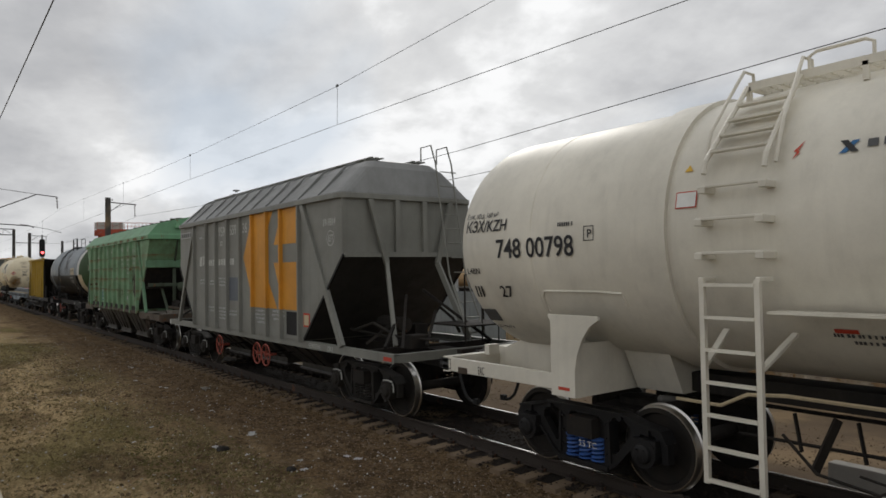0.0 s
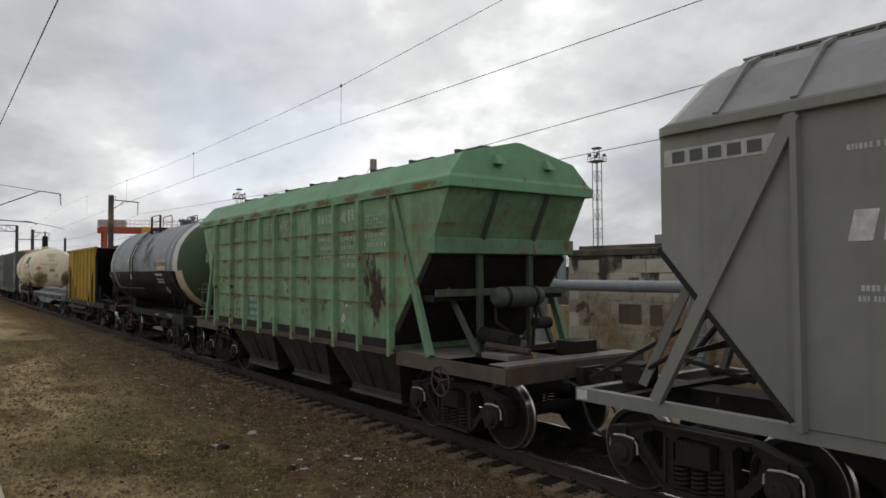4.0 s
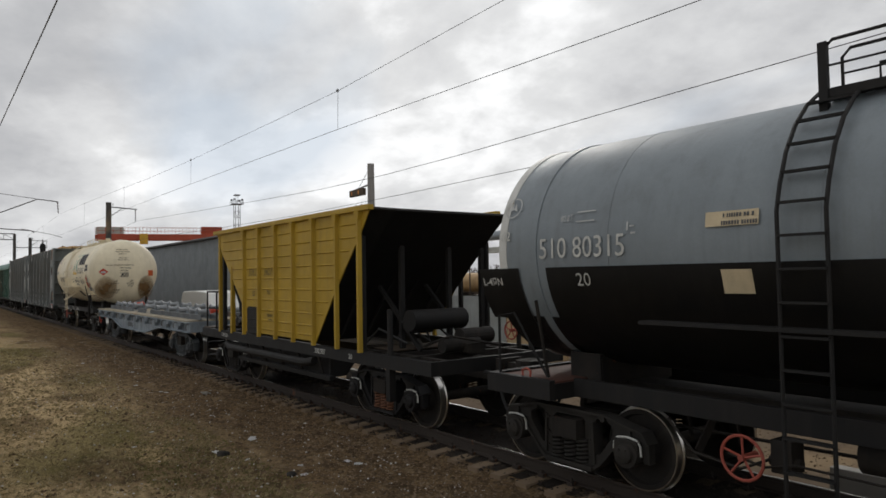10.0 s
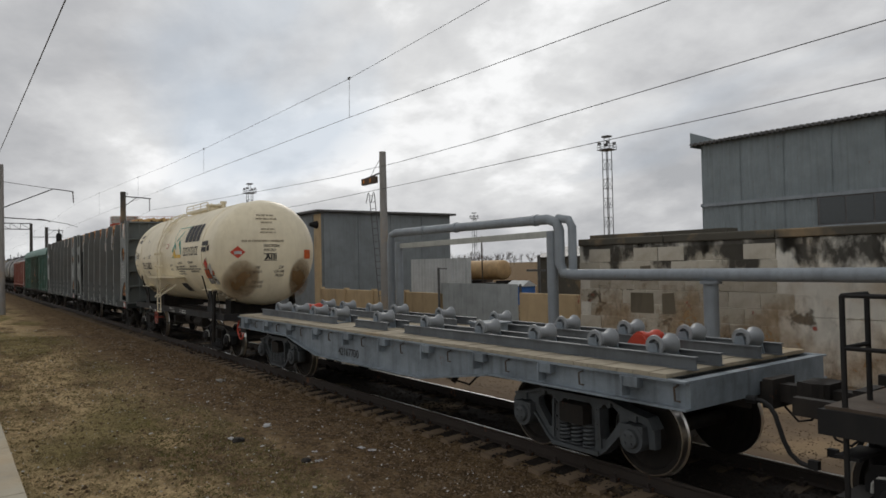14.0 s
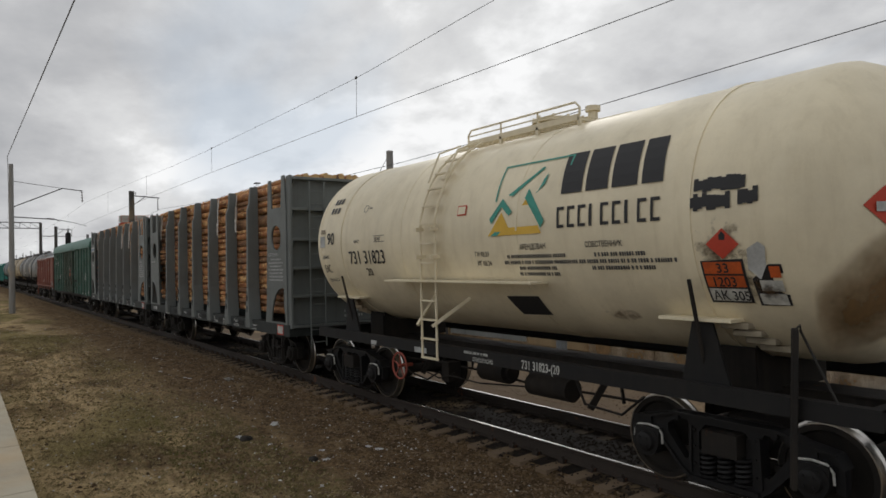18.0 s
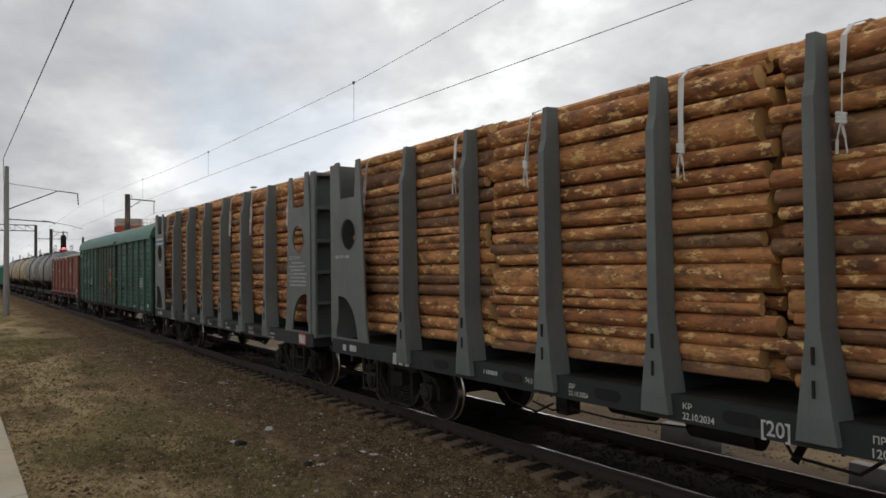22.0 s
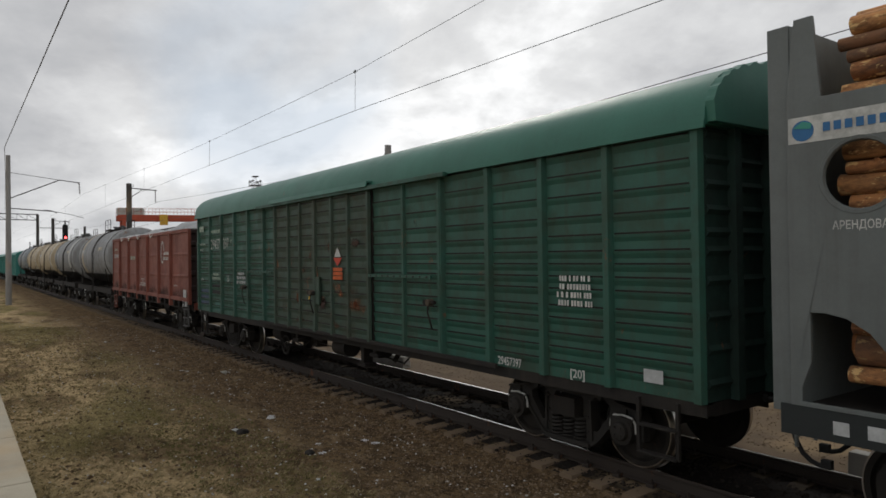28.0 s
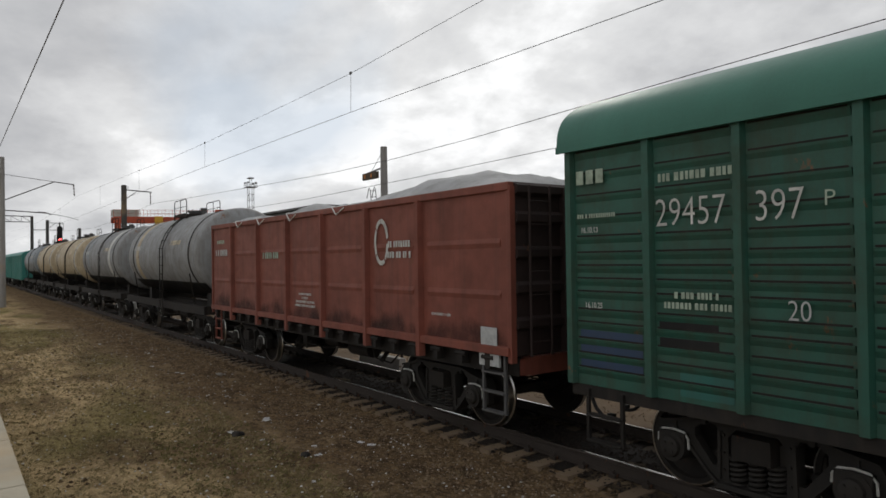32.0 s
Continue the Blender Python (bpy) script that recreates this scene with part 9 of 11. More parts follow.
# ---------------------------------------------------------------- box wagon
def green_box():
    xc = -125.05
    w = wagon_root("box_wagon", xc, "dark green covered box wagon with ribbed sides and sliding doors", "box wagon")
    o = -xc
    x0, x1, hw, z0, z1 = -133.72, -116.37, 1.44, 1.10, 4.10
    bm = box(B(), x0 + .02 + o, x1 - .02 + o, -hw, hw, z0, z1)
    part("body", bm, M["boxgreen"], w, "dark green steel body")
    arc = [(-1.54, 4.04)] + [(-1.54 * math.sin(radians(a)), 4.06 + .80 * math.cos(radians(a)) ** .75) for a in range(88, -89, -4)] + [(1.54, 4.04)]
    bm = plate(B(), arc, x0 - .10 + o, x1 + .10 + o, put=lambda u, v, q: (q, u, v))
    part("roof", bm, M["boxroof"], w, "rounded green sheet roof", smooth=True)
    bm = B()
    for y in (-1.545, 1.545):
        box(bm, x0 - .1 + o, x1 + .1 + o, y - .015, y + .015, 4.0, 4.08)
    part("eave", bm, M["boxroof"], w)
    bm = B()
    n = 72
    rim = [(1.55 * math.sin(radians(-80 + 160 * k / n)), 4.05 + (.80 + .022 * math.cos(k * math.pi / 2.25)) * max(0, math.cos(radians(-80 + 160 * k / n))) ** .75) for k in range(n + 1)]
    plate(bm, rim + [(1.5, 4.06), (-1.5, 4.06)], x1 + .10 + o, x1 + .20 + o, put=lambda u, v, q: (q, u, v))
    part("roof_corrugation", bm, M["boxroof"], w, "wavy edge of the roof sheet")
    right = [-116.42, -117.59, -118.66, -119.74, -120.88]
    door = [-120.90, -121.94, -123.05]
    door2 = [-123.02, -123.79, -124.48, -125.24]
    door3 = [-125.30, -126.0, -126.63, -127.39]
    zs_door = [3.89, 3.66, 3.42, 3.18, 2.94, 2.70, 2.47, 2.22, 1.98, 1.75, 1.52, 1.30]
    left = [-127.47, -128.30, -129.38, -130.42, -131.50, -132.55, -133.68]
    zs_up = [3.97, 3.70, 3.43, 3.16, 2.92]
    zs_lo = [2.72, 2.56, 2.40, 2.24, 2.02, 1.86, 1.66, 1.48, 1.30]

    def ribs(a, b, y, zs, proud):
        bm = B()
        s = 1 if y > 0 else -1
        for z in zs:
            loft(bm, [[(u + o, y, z - .075), (u + o, y, z + .012), (u + o, y + s * proud, z + .010), (u + o, y + s * proud * .8, z - .02)] for u in (a, b)])
        tagged(part("pressed_ribs", bm, M["boxgreen"], w), kind="stuff")
        # dark strips paint in the shade, with some grime, in each rib's fold
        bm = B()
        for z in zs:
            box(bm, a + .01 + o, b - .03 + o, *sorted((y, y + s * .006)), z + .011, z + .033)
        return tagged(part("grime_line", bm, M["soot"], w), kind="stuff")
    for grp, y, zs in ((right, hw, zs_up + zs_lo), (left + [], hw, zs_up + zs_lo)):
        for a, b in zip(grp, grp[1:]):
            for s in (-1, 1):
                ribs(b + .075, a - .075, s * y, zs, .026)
        for x in grp:
            for s in (-1, 1):
                post(w, x + o, s * hw, z0, z1 - .05, "boxgreen", .13, .07)
    # sliding doors on a rail, the near leaf standing proud
    for grp, yy in ((door, 1.47), (door2, 1.53), (door3, 1.525)):
        tone = "boxgreen" if yy < 1.5 else "boxdoor"
        for s in (-1, 1):
            a, b = sorted((grp[0], grp[-1]))
            bm = box(B(), a + .01 + o, b - .01 + o, *sorted((s * (yy - .03), s * yy)), z0 + .02, z1 - .12)
            d = part("door", bm, M[tone], w, "ribbed sliding door leaf")
            for u, v in zip(grp, grp[1:]):
                lo, hi = sorted((u, v))
                bm = B()
                for z in (zs_up + zs_lo if yy < 1.5 else zs_door):
                    loft(bm, [[(q + o, s * yy, z - .075), (q + o, s * yy, z + .010), (q + o, s * (yy + .022), z + .008), (q + o, s * (yy + .016), z - .02)] for q in (lo + .06, hi - .06)])
                tagged(part("pressed_ribs", bm, M[tone], d), kind="stuff")
                # the doors' ribs carry the same painted shade and grime strips
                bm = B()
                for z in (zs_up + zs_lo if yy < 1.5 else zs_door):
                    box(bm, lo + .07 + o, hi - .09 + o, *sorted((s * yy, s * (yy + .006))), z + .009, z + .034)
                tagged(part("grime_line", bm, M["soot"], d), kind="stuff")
            for x in grp:
                post(d, x + o, s * yy, z0 + .02, z1 - .12, tone, .10, .05, "door_post")
    for s in (-1, 1):
        part("door_rail", box(B(), -128.4 + o, -120.6 + o, s * 1.58 - .05, s * 1.58 + .05, 3.96, 4.03), M["boxgreen"], w, bevel=.005)
        bm = loft(B(), [[(x, s * 1.53, 4.13), (x, s * 1.64, 4.11), (x, s * 1.66, 4.02), (x, s * 1.645, 4.02), (x, s * 1.625, 4.09), (x, s * 1.53, 4.10)] for x in (-127.52 + o, -122.90 + o)])
        part("door_hood", bm, M["boxroof"], w, "pale green bent hood over the doors")
        # dark strips stand in for the shaded gaps at the door edges
        for x in (-127.43, -125.27, -122.98):
            part("door_seal", box(B(), x - .025 + o, x + .025 + o, *sorted((s * 1.46, s * 1.50)), z0 + .03, z1 - .13), M["soot"], w)
        part("door_rail", box(B(), -128.4 + o, -119.5 + o, s * 1.55 - .02, s * 1.55 + .02, z0 - .02, z0 + .05), M["soot"], w, bevel=.005)
    for x in (-125.27, -121.0, -129.31):
        la = part("door_latch", box(B(), x - .10 + o, x + .13 + o, -1.65, -1.58, 1.93, 1.99), M["soot"], w, bevel=.012)
        part("latch_eye", rod(B(), (x - .08 + o, -1.67, 1.96), (x - .08 + o, -1.58, 1.96), .045, 10), M["soot"], la)
        part("latch_eye", rod(B(), (x + .02 + o, -1.68, 1.96), (x + .02 + o, -1.58, 1.96), .055, 10), M["browngrime"], la)
        part("latch_rod", tube(B(), [(x + .02 + o, -1.66, 1.94), (x + .01 + o, -1.67, 1.80), (x + .05 + o, -1.64, 1.62), (x + .03 + o, -1.60, 1.52)], .013, 6), M["soot"], la)
        if x == -125.27:
            part("latch_plate", box(B(), x + .12 + o, x + .30 + o, -1.60, -1.55, 1.72, 2.30), M["boxdoor"], la, bevel=.008)
            part("seal_tag", box(B(), x - .005 + o, x + .035 + o, -1.685, -1.675, 1.82, 1.89), M["amber_mark"], la, "yellow seal tag")
    for a, b in ((-122.95, -121.0), (-129.3, -127.5)):
        h = part("door_bar", box(B(), a + o, b + o, -1.60, -1.57, 2.34, 2.39), M["boxgreen"], w, "notched door locking bar")
        for k in range(10):
            part("bar_notch", box(B(), a + .1 + k * (b - a - .2) / 9 - .02 + o, a + .1 + k * (b - a - .2) / 9 + .02 + o, -1.604, -1.60, 2.35, 2.38), M["soot"], h)
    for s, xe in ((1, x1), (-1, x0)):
        part("end_wall", box(B(), *sorted((xe - s * .018 + o, xe + s * .004 + o)), -hw + .01, hw - .01, z0 + .01, z1 - .01), M["duskbox"], w, "very dark green end wall")
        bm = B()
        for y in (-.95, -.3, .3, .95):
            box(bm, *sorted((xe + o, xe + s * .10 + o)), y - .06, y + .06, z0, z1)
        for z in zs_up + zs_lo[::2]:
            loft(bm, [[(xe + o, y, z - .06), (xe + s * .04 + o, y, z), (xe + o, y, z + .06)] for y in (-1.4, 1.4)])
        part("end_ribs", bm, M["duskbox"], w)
    underframe(w, x0 + o, x1 + o, "soot", .95, 1.10, 1.42, reach=.55)
    for xb in (-131.6, -118.62):
        bogie(w, xb + o, "iron", "iron")
    brake_gear(w, -125.4 + o)
    part("reservoir", rod(B(), (-3.42, -1.0, .80), (-2.92, -1.0, .80), .20, 18), M["soot"], w, "round dark air reservoir", smooth=True)
    part("brake_drum", rod(B(), (.10, -1.15, .82), (.62, -1.15, .82), .19, 18), M["soot"], w, smooth=True)
    hand_wheel(w, -2.54, -1.22, .57, .21, "iron")
    part("wheel_stay", bar(B(), (-2.40, -1.1, .60), (-2.26, -1.1, 1.02), .05, .08), M["soot"], w)
    for x, l in ((-1.85, .30), (-.62, .16), (1.22, .50), (1.70, .26)):
        bm = box(B(), x - .06, x + .06, -1.25, -1.05, 1.02 - l, 1.0)
        box(bm, x - .16, x + .16, -1.28, -1.02, 1.02 - l, 1.10 - l)
        part("hanger_bracket", bm, M["soot"], w, bevel=.012)
    for x in (-116.95, -133.2):
        step_ladder(w, x + o, -1.45, .42, 1.05, "soot", .5, 2)
    f = flat_map(-hw - .042)
    words("29457", -132.45 + o, 3.01, .32, f, M["white_mark"], w, squeeze=.75, bold=-.012)
    words("397", -131.35 + o, 3.01, .32, f, M["white_mark"], w, squeeze=.72, bold=-.012)
    for x, z, a, b, m2 in ((-123.55, 2.05, .25, .2, "rustfilm"), (-124.25, 2.09, .22, .13, "orangerust"), (-124.78, 1.85, .24, .18, "rustfilm"), (-126.10, 1.81, .12, .15, "orangerust"), (-123.58, 1.77, .22, .16, "orangerust"), (-123.64, 3.21, .16, .20, "rustfilm"),
                           (-125.12, 3.35, .09, .28, "rustfilm"), (-125.12, 2.3, .08, .35, "rustfilm"), (-124.1, 1.98, .14, .10, "orangerust"), (-125.8, 2.4, .2, .18, "rustfilm"), (-123.2, 2.6, .14, .35, "rustfilm"), (-126.9, 1.6, .25, .2, "rustfilm"), (-121.5, 3.3, .25, .25, "rustfilm"), (-124.2, 1.32, .5, .14, "rustfilm"), (-125.9, 1.32, .6, .14, "rustfilm"), (-123.5, 3.0, .3, .12, "darkrust"), (-124.6, 2.9, .12, .3, "rustfilm"), (-125.45, 2.75, .14, .5, "rustfilm"), (-124.9, 1.72, .32, .22, "darkrust"), (-123.4, 1.75, .28, .2, "orangerust"), (-126.35, 1.95, .14, .14, "rustfilm"), (-126.05, 1.78, .16, .14, "orangerust")):
        decal(x - a + o, z - b, x + a + o, z + b, flat_map(-1.557), M[m2], w, "rust_patch", "rusty red-brown bare patch")
    words("P", -130.72 + o, 3.12, .15, flat_map(-hw - .042), M["faint_mark"], w, bold=-.006)
    words("20", -131.05 + o, 2.06, .20, f, M["grey_mark"], w, squeeze=.8, bold=-.008)
    quads([rect(-133.56 + o + k * .15, 3.58, -133.45 + o + k * .15, 3.75) for k in range(3)], f, M["faint_mark"], w, "company_mark")
    words("16.10.25", -133.45 + o, 2.06, .07, f, M["white_mark"], w, squeeze=.8)
    words("16.10.13", -133.5 + o, 2.98, .07, f, M["white_mark"], w, squeeze=.8)
    lines_of_bars(-133.55 + o, 3.16, (.6,), .05, f, M["faint_mark"], w)
    lines_of_bars(-132.35 + o, 2.22, (.5, .75), .07, f, M["faint_mark"], w, 1.6)
    lines_of_bars(-132.4 + o, 3.5, (.9,), .09, f, M["faint_mark"], w)
    fp = flat_map(-hw - .004)
    for u0, u1, zs, m2, lab in ((-133.56, -132.66, (1.36, 1.54, 1.72), "darkblue", "dark blue repainted strip"), (-132.44, -131.75, (1.72, 1.91), "blackmetal", "black repainted strip"), (-132.2, -131.6, (1.20, 1.36), "duskteal", "teal repainted strip")):
        for z in zs:
            quads([rect(u0 + o, z - .04, u1 + o, z + .06)], fp, M[m2], w, "repainted_strip", lab)
    words("29457397", -119.55 + o, 1.14, .12, f, M["white_mark"], w, squeeze=.72)
    words("[20]", -118.2 + o, 1.14, .11, f, M["white_mark"], w)
    lines_of_bars(-118.40 + o, 2.36, (.5, .5, .6, .55), .07, f, M["white_mark"], w, 1.5)
    quads([rect(-117.1 + o, 1.24, -116.85 + o, 1.39)], f, M["grey_mark"], w)
    fd = flat_map(-1.556)
    quads([[(-124.40 + o, 2.70), (-124.22 + o, 2.53), (-124.04 + o, 2.70)]], fd, M["red_mark"], w, "hazard_sign", "red and white hazard sign")
    quads([[(-124.36 + o, 2.72), (-124.08 + o, 2.72), (-124.22 + o, 2.92)]], fd, M["white_mark"], w, "hazard_sign")
    quads([rect(-124.42 + o, 2.26 + k * .085, -124.02 + o, 2.33 + k * .085) for k in range(3)], fd, M["orange_mark"], w, "code_plate", "worn orange code plate")
    lines_of_bars(-130.22 + o, 2.27, (.5, .62, .66), .08, f, M["grey_mark"], w, 1.5)


M["duskbox"] = paint("dark_green_end_paint", (0.012, 0.036, 0.028), 0.7, 0.7, 0.1, 0.6, (0.012, 0.014, 0.011))
M["duskteal"] = paint("dull_teal_paint", (0.025, 0.12, 0.10), 0.5, 0.3, 0.0, 0.3)
M["darkblue"] = paint("dark_blue_paint", (0.025, 0.05, 0.10), 0.5, 0.2, 0.0, 0.2)


M["darkoxide"] = paint("dark_red_oxide_paint", (0.030, 0.016, 0.014), 0.75, 0.5, 0.1, 0.4, (0.012, 0.009, 0.008))
M["sootrun"] = film_material("soot_run_film", (0.022, 0.014, 0.012), "x", 0.42, 0.85, -.8, 1.6, (1.6, 1, .8), 0.85, .65)


# ---------------------------------------------------------------- open wagon
def red_gondola():
    xc = -141.08
    w = wagon_root("open_wagon", xc, "red-oxide open wagon with ribbed steel sides", "open wagon")
    o = -xc
    x0, x1, hw = -147.42, -134.77, 1.46
    xs = [-145.75, -143.92, -142.15, -140.40, -138.62, -136.92]
    for s in (-1, 1):
        bm = box(B(), x0 + o, x1 + o, s * hw - .012, s * hw + .012, 1.38, 3.72)
        part("side_wall", bm, M["oxide"], w, "red-oxide steel side wall")
        bm = box(B(), x0 - .02 + o, x1 + .02 + o, s * hw - .06, s * hw + .06, 3.64, 3.76)
        part("top_rail", bm, M["oxide"], w, bevel=.012)
        bm = box(B(), x0 + o, x1 + o, *sorted((s * hw, s * (hw + .08))), 1.30, 1.42)
        part("lower_rail", bm, M["oxide"], w, bevel=.008)
        for x in xs:
            post(w, x + o, s * hw, 1.08, 3.66, "oxide", .15, .10)
        for x in (x0, x1):
            part("corner_post", box(B(), x - .04 + o, x + .04 + o, s * hw - .05, s * hw + .05, 1.2, 3.70), M["oxide"], w, bevel=.008)
        for z in (2.15, 2.9):
            for a, b in zip([x0] + xs, xs + [x1]):
                bm = B()
                loft(bm, [[(u + o, s * (hw + .01), z - .08), (u + o, s * (hw + .028), z), (u + o, s * (hw + .01), z + .08)] for u in (a + .2, b - .2)])
                part("pressed_rib", bm, M["oxide"], w)
    for x in np.arange(x0 + .4, x1 - .3, .62):
        for s in (-1, 1):
            bm = box(B(), x - .05 + o, x + .05 + o, *sorted((s * 1.40, s * 1.52)), 1.08, 1.34)
            rod(bm, (x - .12 + o, s * 1.50, 1.24), (x + .12 + o, s * 1.50, 1.24), .035, 8)
            part("hatch_hinge", bm, M["soot"], w)
    for x in np.arange(x0 + .6, x1 - .5, .9):
        for s in (-1, 1):
            part("floor_hatch", plate(B(), [(x - .35 + o, 1.36), (x + .35 + o, 1.36), (x + .35 + o, 1.30), (x - .35 + o, 1.30)], s * .3, s * 1.38), M["soot"], w)
    for s, xe in ((1, x1), (-1, x0)):
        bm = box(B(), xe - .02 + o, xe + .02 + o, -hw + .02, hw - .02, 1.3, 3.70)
        part("end_wall", bm, M["darkoxide"], w, "dark ribbed end wall")
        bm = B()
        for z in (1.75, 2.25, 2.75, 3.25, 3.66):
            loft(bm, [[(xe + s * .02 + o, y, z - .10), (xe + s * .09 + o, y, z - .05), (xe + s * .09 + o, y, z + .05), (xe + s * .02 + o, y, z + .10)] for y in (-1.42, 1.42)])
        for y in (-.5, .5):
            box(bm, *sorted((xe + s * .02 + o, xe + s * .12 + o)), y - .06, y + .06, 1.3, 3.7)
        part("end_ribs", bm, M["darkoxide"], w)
    underframe(w, x0 + o, x1 + o, "soot", 1.0, 1.26, 1.34, end_mat="oxide")
    for xb in (-145.65, -136.95):
        bogie(w, xb + o, "iron", "iron")
    brake_gear(w, -141.3 + o)
    for s, xe in ((1, x1), (-1, x0)):
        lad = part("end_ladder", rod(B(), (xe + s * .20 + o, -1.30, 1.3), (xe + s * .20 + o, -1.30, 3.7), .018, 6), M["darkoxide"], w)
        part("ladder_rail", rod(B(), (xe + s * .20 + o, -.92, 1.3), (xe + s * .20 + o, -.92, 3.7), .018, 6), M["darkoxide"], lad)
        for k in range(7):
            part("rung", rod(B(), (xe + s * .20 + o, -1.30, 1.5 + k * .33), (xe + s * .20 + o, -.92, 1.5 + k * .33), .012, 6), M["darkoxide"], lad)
    step_ladder(w, -135.15 + o, -1.46, .45, 1.3, "steel", .46, 3)
    step_ladder(w, -147.0 + o, -1.46, .45, 1.3, "oxide", .46, 3)
    f = flat_map(-hw - .034)
    q = []
    for a0, a1 in ((95, 140), (145, 215), (220, 300), (55, 92), (10, 52), (-50, -5)):
        for k in range(4):
            a, b = radians(a0 + (a1 - a0) * k / 4), radians(a0 + (a1 - a0) * (k + 1) / 4)
            q.append([(-138.1 + o + .235 * math.cos(a), 3.0 + .425 * math.sin(a)), (-138.1 + o + .235 * math.cos(b), 3.0 + .425 * math.sin(b)), (-138.1 + o + .175 * math.cos(b), 3.0 + .34 * math.sin(b)), (-138.1 + o + .175 * math.cos(a), 3.0 + .34 * math.sin(a))])
    quads(q, f, M["white_mark"], w, "company_mark", "worn white broken ring")
    for a, b in zip([x0] + xs, xs + [x1]):
        decal(a + .02 + o, 1.43, b + o, 1.80, flat_map(-hw - .020), M["sootrun"], w, "soot_run", "dark soot rising from the lower edge", 6)
    lines_of_bars(-137.9 + o, 2.90, (.7, .75), .11, f, M["white_mark"], w, 1.7)
    lines_of_bars(-147.1 + o, 2.85, (1.0,), .18, f, M["grey_mark"], w)
    lines_of_bars(-147.0 + o, 3.2, (.6,), .10, f, M["faint_mark"], w)
    lines_of_bars(-143.6 + o, 2.75, (1.0,), .15, f, M["faint_mark"], w)
    lines_of_bars(-141.75 + o, 1.92, (.6, .3, .9, 1.0), .05, f, M["white_mark"], w, 1.7)
    lines_of_bars(-136.6 + o, 1.78, (.5,), .04, f, M["white_mark"], w)
    quads([rect(-135.4 + o, 1.40, -135.05 + o, 1.68)], f, M["grey_mark"], w, "bare_patch", "pale repainted corner")
    bm = B()
    box(bm, -135.42 + o, -135.0 + o, -hw - .05, -hw - .01, 1.12, 1.40)
    part("corner_plate", bm, M["grey_mark"], w)
    # sheeted load
    c = new("load_cover")
    tagged(c, "crumpled grey-white sheeting heaped over a load in the open wagon", "tarpaulin")
    ROLLING.append((c, xc))
    bm = B()
    nx, ny = 60, 14
    noise.seed_set(4)
    g = []
    for i in range(nx + 1):
        u = x0 + .1 + (x1 - x0 - .2) * i / nx
        row = []
        for j in range(ny + 1):
            y = -1.40 + 2.8 * j / ny
            edge = min(1, (1.45 - abs(y)) * 3, (u - x0) * 2, (x1 - u) * 2)
            h = .10 + .345 * math.exp(-((u + 137.0) / 1.5) ** 2) + .20 * math.exp(-((u + 142.2) / .5) ** 2) + .12 * math.exp(-((u + 146.0) / .9) ** 2) + .05 * math.exp(-((u + 139) / 2) ** 2)
            z = 3.74 + edge * (h * (1 - (y / 1.5) ** 2 * .7)) + .09 * edge * noise.noise((u * 2.1, y * 3.0, 0)) + .05 * edge * noise.noise((u * 5, y * 6, 2))
            row.append(bm.verts.new((u + o, y, z)))
        g.append(row)
    for a, b in zip(g, g[1:]):
        for j in range(ny):
            bm.faces.new((a[j], b[j], b[j + 1], a[j + 1]))
    bmesh.ops.solidify(bm, geom=bm.faces[:], thickness=.02)
    bmesh.ops.recalc_face_normals(bm, faces=bm.faces[:])
    part("sheet", bm, M["tarp"], c, smooth=True)
    bm = B()
    rr = random.Random(8)
    for x in (-145.5, -144.0, -142.2, -140.0):
        tube(bm, [(x + o, -1.40, 3.80), (x + .1 + o, -1.53, 3.77), (x + .3 + o, -1.54, 3.60), (x + .6 + o, -1.535, 3.72)], .014, 5)
    part("tie_rope", bm, M["strap"], c)


def teal_box(xc):
    w = wagon_root("box_wagon", xc, "teal covered box wagon at the tail of the train", "box wagon")
    tagged(w, group="teal box wagons")
    bm = box(B(), -6.6, 6.6, -1.5, 1.5, 1.05, 3.7)
    part("body", bm, M["teal"], w)
    arc = [(-1.56, 3.66)] + [(-1.56 * math.sin(radians(a)), 3.66 + .6 * math.cos(radians(a))) for a in range(82, -83, -16)] + [(1.56, 3.66)]
    part("roof", plate(B(), arc, -6.65, 6.65, put=lambda u, v, q: (q, u, v)), M["teal"], w)
    for k in range(9):
        for s in (-1, 1):
            post(w, -6.4 + k * 1.6, s * 1.5, 1.05, 3.66, "teal", .12, .07)
    underframe(w, -6.6, 6.6, "soot", .95, 1.1, 1.42)
    for xb in (-4.6, 4.6):
        bogie(w, xb, "iron", "iron", None, spin=False)


white_gas_tank()
grey_hopper()
green_hopper()
tar_tank()
yellow_hopper()
roller_flat()
ivory_tank()
for _xc, _n in ((-94.58, 1), (-108.86, 2)):
    timber_wagon(_xc, "grey steel timber wagon loaded with pine logs" if _n == 1 else "grey steel timber wagon with a company board and pine logs", _n == 2)
    log_pile(_xc, -4.18, 10 + _n, "stack of orange-barked pine logs on a timber wagon")
    log_pile(_xc, -.07, 20 + _n, "stack of orange-barked pine logs on a timber wagon", False)
    log_pile(_xc, 4.13, 40 + _n, "stack of orange-barked pine logs on a timber wagon")
    pile_straps(_xc, 30 + _n)
green_box()
red_gondola()
old_tank(-153.9, "silver", "weathered silver-grey tank wagon with a black ladder", ((-3.2, "oldcream"),), True)
old_tank(-166.0, "silver", "weathered silver-grey tank wagon with a pale band", ((2.9, "whitestripe"), (-2.9, "bluegrey")))
old_tank(-178.0, "oldcream", "dirty cream tank wagon", ((4.0, "whitestripe"),))
